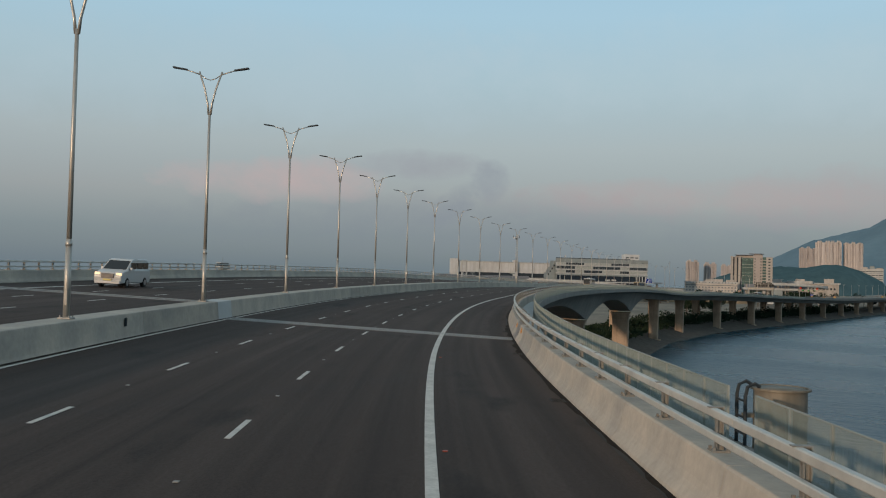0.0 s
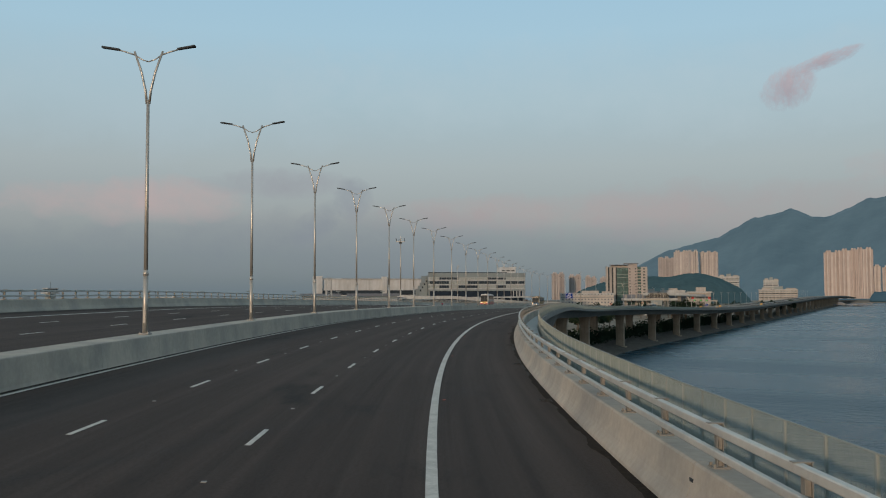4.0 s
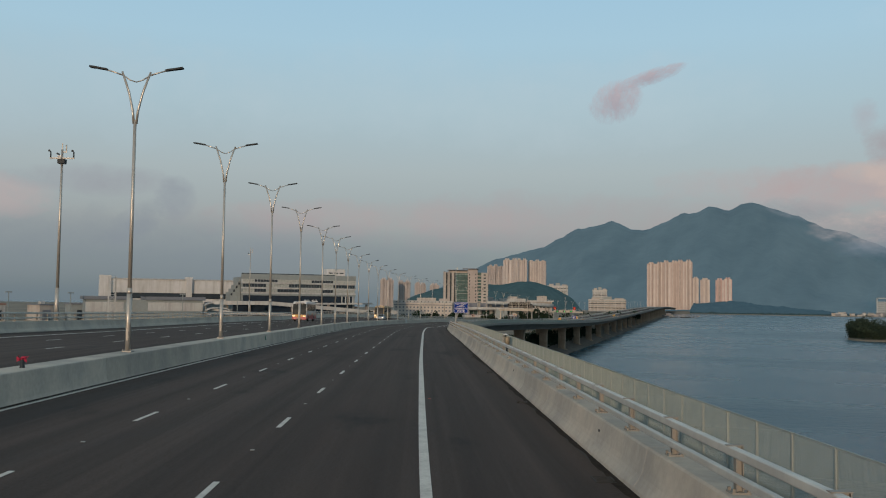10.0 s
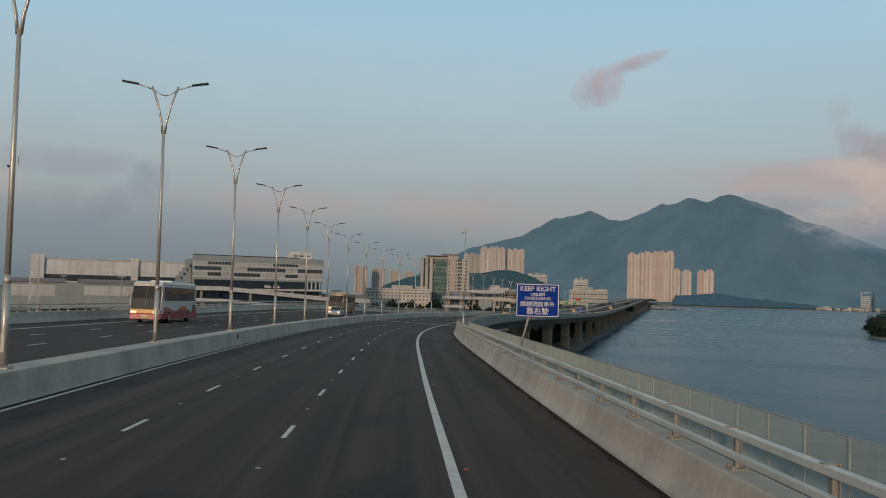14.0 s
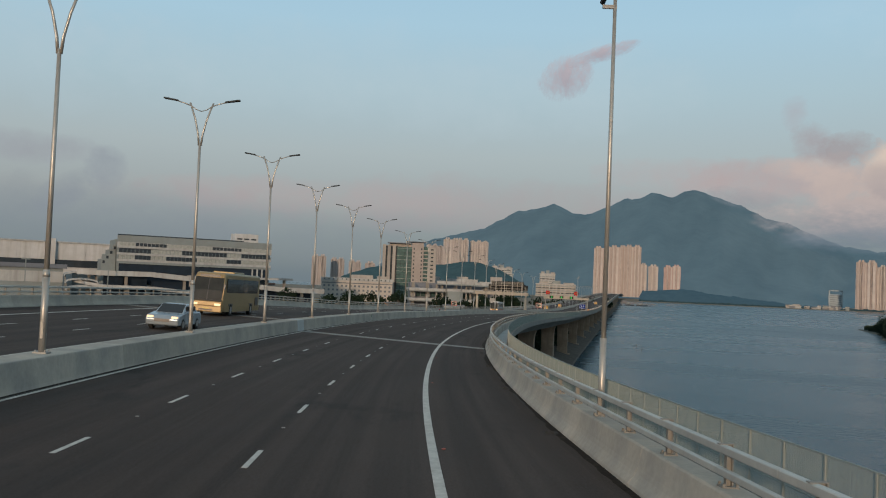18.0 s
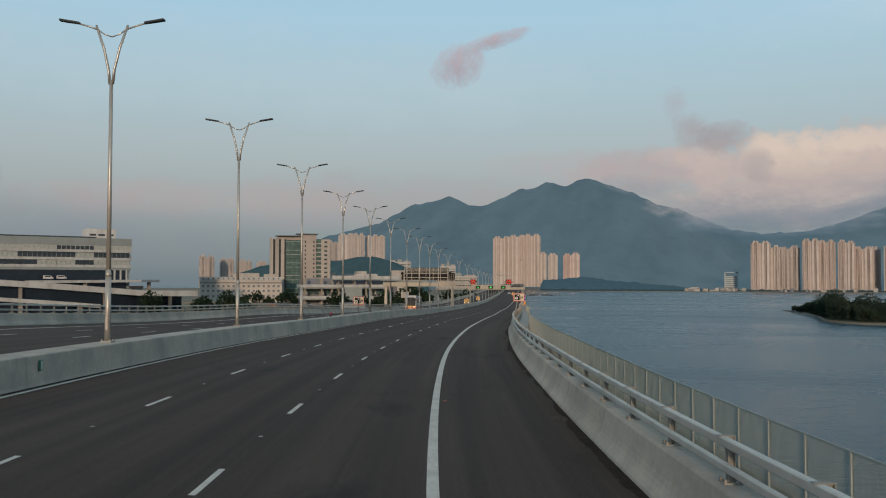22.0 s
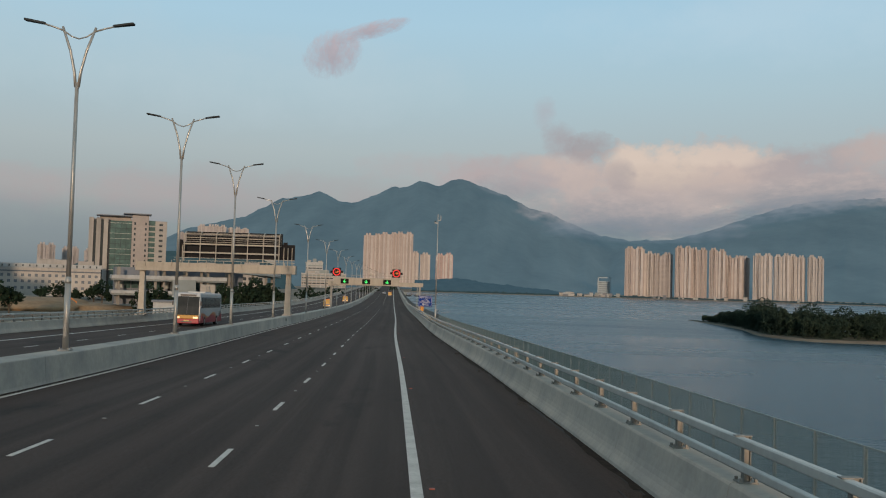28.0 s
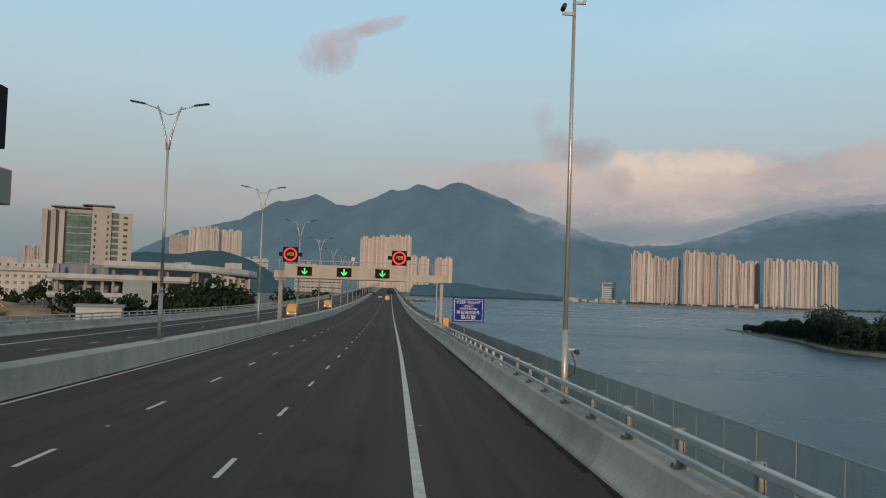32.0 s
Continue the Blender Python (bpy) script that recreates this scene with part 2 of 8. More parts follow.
def asphalt():
    """Worn asphalt: broad tone changes, long streaks along the way, darker wheel paths, fine grain."""
    m = bpy.data.materials.new("asphalt")
    m.use_nodes = True
    n, l = m.node_tree.nodes, m.node_tree.links
    b = n["Principled BSDF"]
    b.inputs["Roughness"].default_value, b.inputs["Specular IOR Level"].default_value = 0.86, 0.19
    way = n.new("ShaderNodeAttribute")
    way.attribute_name = "way"

    def noise_of(scale, stretch, detail=5):
        mp, t = n.new("ShaderNodeMapping"), n.new("ShaderNodeTexNoise")
        mp.inputs["Scale"].default_value = stretch
        t.inputs["Scale"].default_value, t.inputs["Detail"].default_value, t.inputs["Roughness"].default_value = scale, detail, 0.62
        l.new(way.outputs["Vector"], mp.inputs[0])
        l.new(mp.outputs[0], t.inputs["Vector"])
        return t.outputs["Fac"]

    def span(src, lo, hi, a, z):
        r = n.new("ShaderNodeMapRange")
        for k, v in enumerate((lo, hi, a, z)):
            r.inputs[k + 1].default_value = v
        l.new(src, r.inputs[0])
        return r.outputs[0]

    def mix(f, a, z, kind="MIX"):
        x = n.new("ShaderNodeMix")
        x.data_type, x.blend_type = "RGBA", kind
        for k, v in ((0, f), (6, a), (7, z)):
            if isinstance(v, (int, float, tuple)):
                x.inputs[k].default_value = v
            else:
                l.new(v, x.inputs[k])
        return x.outputs[2]

    col = mix(span(noise_of(0.06, (0.5, 2.2, 1)), 0.38, 0.64, 0, 1), (0.056, 0.0395, 0.0330, 1), (0.076, 0.0565, 0.0480, 1))
    col = mix(span(noise_of(1.0, (0.012, 1.5, 1), 6), 0.42, 0.68, 0, 0.75), col, (0.032, 0.0235, 0.0205, 1))
    col = mix(span(noise_of(1.0, (0.05, 4.0, 1), 6), 0.5, 0.75, 0, 0.5), col, (0.079, 0.0615, 0.051, 1))
    sp, wv, ad = n.new("ShaderNodeSeparateXYZ"), n.new("ShaderNodeMath"), n.new("ShaderNodeMath")
    l.new(way.outputs["Vector"], sp.inputs[0])
    ad.operation, wv.operation = "MULTIPLY", "COSINE"
    ad.inputs[1].default_value = 2 * math.pi / 1.83
    l.new(sp.outputs[1], ad.inputs[0])
    l.new(ad.outputs[0], wv.inputs[0])
    track = n.new("ShaderNodeMath")
    track.operation = "MULTIPLY"
    l.new(span(wv.outputs[0], -0.2, -1.0, 0, 0.55), track.inputs[0])
    l.new(span(noise_of(0.02, (1, 0.6, 1)), 0.35, 0.6, 0.2, 1), track.inputs[1])
    col = mix(track.outputs[0], col, (0.034, 0.0255, 0.0220, 1))
    col = mix(span(noise_of(0.35, (0.35, 1, 1), 6), 0.58, 0.70, 0, 0.8), col, (0.020, 0.017, 0.016, 1))
    fine = mix(span(noise_of(14, (1, 1, 1), 3), 0.3, 0.7, 0, 1), (0.80, 0.80, 0.80, 1), (1.22, 1.22, 1.22, 1))
    l.new(mix(1.0, fine, col, "MULTIPLY"), b.inputs["Base Color"])
    bp = n.new("ShaderNodeBump")
    bp.inputs["Strength"].default_value, bp.inputs["Distance"].default_value = 0.35, 0.02
    l.new(noise_of(45, (1, 1, 1), 3), bp.inputs["Height"])
    l.new(bp.outputs[0], b.inputs["Normal"])
    return m


ASPHALT = asphalt()
CONCRETE = material("concrete", (0.43, 0.388, 0.328), 0.85, grain=0.08, grain_scale=6, stain=(0.27, 0.262, 0.24), stain_scale=0.45, stain_amount=0.8,
                    bump=0.15, bump_scale=18, per_object=0.10, streaks=((0.22, 0.21, 0.19), 0.3, 0.7, (1, 1, 0.2)))
CONCRETE_OLD = material("weathered_concrete", (0.25, 0.235, 0.21), 0.88, grain=0.10, grain_scale=2, stain=(0.19, 0.185, 0.175), stain_scale=0.12, stain_amount=0.8,
                        streaks=((0.15, 0.145, 0.135), 0.6, 0.5, (1, 1, 0.1)), per_object=0.05)
PAINT_LINE = material("road_paint", (0.60, 0.57, 0.52), 0.75, grain=0.12, grain_scale=14, spec=0.2, stain=(0.40, 0.375, 0.34), stain_scale=2.2, stain_amount=0.6)
DRAIN = material("drain_channel", (0.022, 0.021, 0.021), 0.9, grain=0.3, grain_scale=4, stain=(0.05, 0.042, 0.035), stain_scale=0.8)
GALV = material("galvanised_steel", (0.29, 0.29, 0.275), 0.55, 0.45, grain=0.06, grain_scale=12, stain=(0.28, 0.28, 0.265), stain_scale=1.5, per_object=0.05)
ALU = material("rail_aluminium", (0.52, 0.52, 0.485), 0.5, 0.15, grain=0.05, grain_scale=8, stain=(0.31, 0.31, 0.30), stain_scale=0.9, per_object=0.03)
POLE = material("lamp_pole_steel", (0.42, 0.41, 0.38), 0.42, 0.55, grain=0.06, grain_scale=6, stain=(0.33, 0.32, 0.29), stain_scale=0.8)
POST_MAT = material("rail_post_steel", (0.24, 0.235, 0.215), 0.6, 0.2, grain=0.1, grain_scale=8, stain=(0.15, 0.125, 0.095), stain_scale=3.0)
LAMP_HEAD = material("lamp_housing", (0.022, 0.030, 0.036), 0.6, 0.0, grain=0.05, spec=0.25)
WALKWAY = material("walkway_concrete", (0.44, 0.46, 0.46), 0.85, grain=0.06, stain=(0.34, 0.35, 0.35), stain_scale=0.5)

# ---------------------------------------------------------------- building helpers


def mesh_of(name, verts, faces, mat, smooth=False):
    me = bpy.data.meshes.new(name)
    me.from_pydata([tuple(v) for v in verts], [], faces)
    me.materials.append(mat)
    if smooth:
        me.polygons.foreach_set("use_smooth", [True] * len(me.polygons))
    me.update()
    return me


def part(name, bm, mat, parent=None, label="", smooth=False):
    """Links a bmesh as one mesh object under a thing or a part."""
    bmesh.ops.recalc_face_normals(bm, faces=bm.faces)
    me = bpy.data.meshes.new(name)
    bm.to_mesh(me)
    bm.free()
    me.materials.append(mat)
    if smooth:
        me.polygons.foreach_set("use_smooth", [True] * len(me.polygons))
    ob = new(name, me)
    ob.parent = parent
    if label:
        ob["label"] = label
    return ob


def share(name, me, parent, m):
    """Another piece on the same mesh."""
    ob = new(name, me)
    ob.parent = parent
    ob.matrix_local = m
    return ob


def thing(name, m, label, category, group="", kind=""):
    ob = new(name)
    ob.matrix_world = m
    ob.empty_display_size = 0.2
    return tagged(ob, label, category, group, kind)


def box(bm, x0, x1, y0, y1, z0, z1, bevel=0.0, m=None):
    vs = bmesh.ops.create_cube(bm, size=1.0)["verts"]
    for v in vs:
        v.co = Vector((x0 + (v.co.x + 0.5) * (x1 - x0), y0 + (v.co.y + 0.5) * (y1 - y0), z0 + (v.co.z + 0.5) * (z1 - z0)))
    if bevel:
        es = list({e for v in vs for e in v.link_edges})
        vs = bmesh.ops.bevel(bm, geom=es, offset=bevel, segments=2, affect="EDGES", profile=0.5)["verts"]
    if m is not None:
        bmesh.ops.transform(bm, matrix=m, verts=[v for v in vs if v.is_valid])
    return bm


def boxes(*args, bevel=0.0):
    bm = bmesh.new()
    for a in args:
        box(bm, *a, bevel=bevel)
    return bm


def tube(bm, points, radii, seg=10):
    """A round bar through points, with a radius at each."""
    pts = [Vector(p) for p in points]
    rings = []
    for i, p in enumerate(pts):
        d = (pts[min(i + 1, len(pts) - 1)] - pts[max(i - 1, 0)]).normalized()
        a = d.orthogonal().normalized() if abs(d.z) < 0.98 else Vector((1, 0, 0))
        a = (a - d * a.dot(d)).normalized()
        b = d.cross(a)
        rings.append([bm.verts.new(p + (a * math.cos(2 * math.pi * k / seg) + b * math.sin(2 * math.pi * k / seg)) * radii[i]) for k in range(seg)])
    for r, q in zip(rings, rings[1:]):
        for k in range(seg):
            bm.faces.new((r[k], r[(k + 1) % seg], q[(k + 1) % seg], q[k]))
    bm.faces.new(rings[0][::-1])
    bm.faces.new(rings[-1])
    return bm


# ---------------------------------------------------------------- the line of the road
# The right-hand edge line: x, y, z; the crossfall rises to the left.
LINE = [(42.55, -44.65, 1.75), (21.85, -21.85, 1.85), (0.18, 0.18, 1.93), (-25.91, 28.08, 2.06), (-50.0, 57.98, 2.27), (-71.62, 89.65, 2.43), (-91.11, 123.19, 2.63),
        (-109.22, 159.09, 2.58), (-126.62, 196.75, 2.39), (-143.72, 234.79, 2.03), (-160.76, 273.07, 1.51), (-177.18, 311.48, 0.78), (-191.79, 349.72, -0.2), (-203.73, 388.27, -0.93),
        (-212.54, 427.26, -1.32), (-218.78, 465.0, -1.9), (-223.52, 502.14, -2.5), (-228.35, 540.39, -3.33), (-233.42, 579.34, -4.07)]
FALL = [0.023, 0.023, 0.024, 0.03, 0.036, 0.039, 0.034, 0.023, 0.012, 0.003, 0.004, 0.009, 0.031, 0.041, 0.025, 0.01, 0.014, 0.006, 0.005]
AHEAD = [(60, -5.07), (170, -6.48), (320, -6.77), (550, -5.7), (820, -4.2), (1100, -2.5), (1500, -2.2), (1900, -5), (2300, -8.5)]
_h = radians(7.23)
for d, z in AHEAD:
    LINE.append((-233.2 - math.sin(_h) * d, 579.4 + math.cos(_h) * d, z))
    FALL.append(0.006)


def _spline(rows, per):
    a = np.array(rows, float)
    k = np.sqrt(np.hypot(*np.diff(a[:, :2], axis=0).T))
    t = np.concatenate([[0], np.cumsum(k)])
    out = []
    for i in range(len(a) - 1):
        p = [a[max(i - 1, 0)], a[i], a[i + 1], a[min(i + 2, len(a) - 1)]]
        q = [t[i] - (t[i] - t[i - 1] if i else k[0]), t[i], t[i + 1], t[i + 2] if i + 2 < len(a) else t[i + 1] + k[-1]]
        if i == 0:
            p[0] = 2 * p[1] - p[2]
        if i + 2 >= len(a):
            p[3] = 2 * p[2] - p[1]
        for u in np.linspace(t[i], t[i + 1], per, endpoint=False):
            A = [(q[j + 1] - u) / (q[j + 1] - q[j]) * p[j] + (u - q[j]) / (q[j + 1] - q[j]) * p[j + 1] for j in range(3)]
            B = [(q[j + 2] - u) / (q[j + 2] - q[j]) * A[j] + (u - q[j]) / (q[j + 2] - q[j]) * A[j + 1] for j in range(2)]
            out.append((q[2] - u) / (q[2] - q[1]) * B[0] + (u - q[1]) / (q[2] - q[1]) * B[1])
    return np.array(out + [a[-1]])


_d = _spline([(*p, f) for p, f in zip(LINE, FALL)], 40)
_s = np.concatenate([[0], np.cumsum(np.hypot(*np.diff(_d[:, :2], axis=0).T))])
_s -= _s[80]                      # s = 0 at the walk's start
S_MIN, S_MAX = float(_s[0]), float(_s[-1])


SHOULDER_S = (0, 80, 118, 160, 220, 260, 310, 360, 400, 450, 500, 540, 580, 600, 622, 642, 660)
SHOULDER_V = (0, 0, 0.08, 0, -0.04, 0.03, 0.09, 0, 0.01, 0.14, 0, -0.11, -0.35, -0.37, -0.21, 0, 0.12)


def line_at(s):
    """Place, direction and crossfall of the edge line at s metres along it."""
    p = np.array([np.interp(s, _s, _d[:, k]) for k in range(4)])
    q = np.array([np.interp(s + 1.5, _s, _d[:, k]) for k in range(3)]) - np.array([np.interp(s - 1.5, _s, _d[:, k]) for k in range(3)])
    q /= np.hypot(q[0], q[1])
    return p, q


def at(s, v=0.0, h=0.0):
    """The point s metres along, v metres left of the edge line, h metres over the road there."""
    p, q = line_at(s)
    if v > 12.75:                 # the oncoming carriageway lies higher
        h += np.interp(s, (460, 540, 657, 900), (0.78, 0.13, -0.28, -0.2))
    if v < -3:                    # the shoulder widens where the edge line swings in
        v += np.interp(s, SHOULDER_S, SHOULDER_V)
    return Vector((p[0] - q[1] * v, p[1] + q[0] * v, p[2] + p[3] * v + h))


def frame_at(s, v=0.0, h=0.0):
    """A pose there: x to the right of the way, y along it, z up."""
    p, q = line_at(s)
    m = Matrix(((q[1], q[0], 0, 0), (-q[0], q[1], 0, 0), (0, 0, 1, 0), (0, 0, 0, 1)))
    m.translation = at(s, v, h)
    return m


def stations(s0, s1, near=3.0, far=15.0):
    out, s = [s0], s0
    while s < s1 - 1e-6:
        s = min(s + (near if s < 720 else far), s1)
        out.append(s)
    return out


def sweep(name, profile, s0, s1, mat, closed=True, near=3.0, far=15.0, parent=None):
    """A profile of (v, h), or a function of s that gives one, pushed along the road."""
    verts, faces = [], []
    ss = stations(s0, s1, near, far)
    shape = profile if callable(profile) else lambda s: profile
    n = len(shape(s0))
    for s in ss:
        verts += [at(s, v, h) for v, h in shape(s)]
    for i in range(len(ss) - 1):
        for k in range(n if closed else n - 1):
            a, b = i * n + k, i * n + (k + 1) % n
            faces.append((a, b, b + n, a + n))
    if closed:
        faces += [tuple(range(n)), tuple(range((len(ss) - 1) * n, len(ss) * n))[::-1]]
    me = mesh_of(name, verts, faces, mat)
    way = me.attributes.new("way", "FLOAT_VECTOR", "POINT")       # metres along and across the road
    way.data.foreach_set("vector", [c for s in ss for v, h in shape(s) for c in (s, v, h)])
    ob = new(name, me)
    ob.parent = parent
    return ob

# ---------------------------------------------------------------- sea, land, distance


def sea_material():
    m = material("sea_water", (0.020, 0.062, 0.088), 0.2)
    n, l = m.node_tree.nodes, m.node_tree.links
    b = n["Principled BSDF"]
    b.inputs["IOR"].default_value = 1.33
    g = n.new("ShaderNodeNewGeometry")
    hs = []
    for scale, stretch in ((0.055, (1, 2.2, 1)), (0.35, (1, 1.7, 1)), (1.3, (1, 1.3, 1))):
        mp = n.new("ShaderNodeMapping")
        mp.inputs["Scale"].default_value, mp.inputs["Rotation"].default_value = stretch, (0, 0, 0.5)
        l.new(g.outputs["Position"], mp.inputs[0])
        t = n.new("ShaderNodeTexNoise")
        t.inputs["Scale"].default_value, t.inputs["Detail"].default_value = scale, 4
        l.new(mp.outputs[0], t.inputs["Vector"])
        hs.append(t.outputs["Fac"])
    prev = None
    for h, dist, st in zip(hs, (1.5, 0.6, 0.2), (0.4, 0.75, 0.85)):
        bp = n.new("ShaderNodeBump")
        bp.inputs["Strength"].default_value, bp.inputs["Distance"].default_value = st, dist
        l.new(h, bp.inputs["Height"])
        if prev:
            l.new(prev, bp.inputs["Normal"])
        prev = bp.outputs[0]
    l.new(prev, b.inputs["Normal"])
    # calmer and rougher reaches of water
    t = n.new("ShaderNodeTexNoise")
    mp = n.new("ShaderNodeMapping")
    mp.inputs["Scale"].default_value = (0.0035, 0.012, 1)
    mp.inputs["Rotation"].default_value = (0, 0, 0.25)
    l.new(g.outputs["Position"], mp.inputs[0])
    l.new(mp.outputs[0], t.inputs["Vector"])
    t.inputs["Scale"].default_value, t.inputs["Detail"].default_value = 1.0, 4
    r = n.new("ShaderNodeMapRange")
    r.inputs[1].default_value, r.inputs[2].default_value, r.inputs[3].default_value, r.inputs[4].default_value = 0.36, 0.68, 0.22, 0.36
    l.new(t.outputs["Fac"], r.inputs[0])
    l.new(r.outputs[0], b.inputs["Roughness"])
    return m


SEA_MAT = sea_material()
LAND_MAT = material("reclaimed_ground", (0.20, 0.17, 0.13), 0.95, grain=0.2, grain_scale=0.4, stain=(0.07, 0.072, 0.05), stain_scale=0.02, stain_amount=0.9)
ROCK_MAT = material("shore_rock", (0.10, 0.088, 0.072), 0.95, grain=0.4, grain_scale=0.5, stain=(0.055, 0.05, 0.042), stain_scale=0.15, bump=1.0, bump_scale=0.8)

sea = new("water", mesh_of("water", [(-9000, -4000, SEA), (9000, -4000, SEA), (9000, 9000, SEA), (-9000, 9000, SEA)], [(0, 1, 2, 3)], SEA_MAT))
tagged(sea, "calm grey-blue sea with small ripples", "sea", kind="structure")

# reclaimed land on the left of the viaduct, with a rock bank down to the water
lv, lf = [], []
ls = [S_MIN + 4, 40, 120, 200, 300, 400, 500, 600, 700, 850, 1000, 1200, 1500, 1800, 2100, S_MAX - 5]
for s in ls:
    p, q = line_at(s)
    for v, z in ((-4.6, SEA - 1.0), (-3.0, SEA + 0.4), (12.0, LAND), (60, LAND), (400, LAND), (3000, LAND)):
        j = 0.9 * noise.noise(Vector((s * 0.05, v, 0))) if v < 0 else 0
        lv.append((p[0] - q[1] * (v + j), p[1] + q[0] * (v + j), z))
for i in range(len(ls) - 1):
    for k in range(5):
        lf.append((i * 6 + k, i * 6 + k + 1, i * 6 + k + 7, i * 6 + k + 6))
land = new("ground", mesh_of("ground", lv, lf, LAND_MAT))
land.data.materials.append(ROCK_MAT)
for f in land.data.polygons:
    if f.index % 5 < 2:
        f.material_index = 1
tagged(land, "flat reclaimed land with a rocky bank at the water", "ground", kind="structure")

# the mountains: a ridge by bearing (left of +y) and elevation, as seen from the walk's last part
HX, HY, HZ, RIDGE = -224.0, 505.0, 1.5, 4650.0
RIDGE_ROWS = [(38, -1.5), (30, -1.0), (25, 0.2), (22, 1.9), (20, 2.9), (17.7, 3.5), (16.4, 3.86), (14.4, 5.0), (12.9, 5.25), (11.93, 5.6), (10.9, 5.05), (9.8, 4.9), (8.6, 5.45), (7.33, 6.06), (6.6, 6.0),
              (5.73, 6.47), (4.47, 6.15), (3.6, 6.6), (3.0, 6.65), (1.6, 6.15), (0.2, 5.67), (-1.4, 4.85), (-2.5, 4.66), (-3.4, 4.2), (-5.5, 3.35), (-7.5, 3.0), (-10, 3.1), (-12, 3.6), (-14.2, 4.4),
              (-16, 5.0), (-18, 5.45), (-21.8, 5.6), (-26, 5.0), (-32, 4.4), (-40, 3.6), (-50, 2.5)]


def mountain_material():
    # distance haze put in as emission; stretched noise shades in faint gullies
    m = material("forest_slope_haze_glow", (0.016, 0.025, 0.025), 1.0, grain=0.3, grain_scale=0.02, emit=lin(72, 96, 110), emit_strength=0.80)
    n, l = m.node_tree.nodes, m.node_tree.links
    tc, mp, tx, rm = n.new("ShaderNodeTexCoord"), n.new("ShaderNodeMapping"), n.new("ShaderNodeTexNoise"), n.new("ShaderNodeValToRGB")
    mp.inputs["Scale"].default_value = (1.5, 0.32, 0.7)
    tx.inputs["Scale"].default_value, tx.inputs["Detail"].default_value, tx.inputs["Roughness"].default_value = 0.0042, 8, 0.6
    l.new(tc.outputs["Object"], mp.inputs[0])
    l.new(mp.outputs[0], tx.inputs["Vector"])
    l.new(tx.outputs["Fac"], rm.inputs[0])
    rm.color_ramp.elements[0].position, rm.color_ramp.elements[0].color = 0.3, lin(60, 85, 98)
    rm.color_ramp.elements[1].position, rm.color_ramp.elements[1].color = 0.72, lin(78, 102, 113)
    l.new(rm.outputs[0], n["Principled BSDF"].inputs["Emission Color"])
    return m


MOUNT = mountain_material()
rb = np.array(RIDGE_ROWS)[::-1]
mv, mf = [], []
bear = np.arange(-50, 38.01, 0.25)
depth = [0.0, 0.02, 0.08, 0.18, 0.3, 0.42, 0.55, 0.68, 0.8, 0.9, 0.96, 1.0, 1.03]
for b in bear:
    e = float(np.interp(b, rb[:, 0], rb[:, 1]))
    top = math.tan(radians(e)) * RIDGE - HZ
    shore = 2420 + 80 * noise.noise(Vector((b * 0.2, 3, 0))) + (0 if b < 6 else min(350, (b - 6) * 60))
    for k, u in enumerate(depth):
        r = shore + (RIDGE - shore) * u
        spur = 0.45 * noise.fractal(Vector((b * 0.6 + u * 0.5, u * 0.35, 1.7)), 1.0, 2.0, 3)
        w = min(u, 1.0)
        z = SEA - 2 + (top - SEA) * (0.05 * min(1, u * 12) + 0.95 * w ** 1.35) + (80 * spur * math.sin(math.pi * min(w, 1.0)) if u < 1 else 0)
        if u == 1.0:
            z = top + 7 * noise.fractal(Vector((b * 2.2, 0, 0)), 1.0, 2.0, 3)
        if u > 1:
            z = top - 60
        mv.append((HX - math.sin(radians(b)) * r, HY + math.cos(radians(b)) * r, z))
nd = len(depth)
for i in range(len(bear) - 1):
    for k in range(nd - 1):
        a = i * nd + k
        mf.append((a, a + nd, a + nd + 1, a + 1))
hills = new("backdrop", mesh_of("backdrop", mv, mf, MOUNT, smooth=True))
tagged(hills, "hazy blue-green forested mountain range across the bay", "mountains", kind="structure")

# banks of cloud hanging before the ridge, and a wisp high up: thin sheets with ragged rims


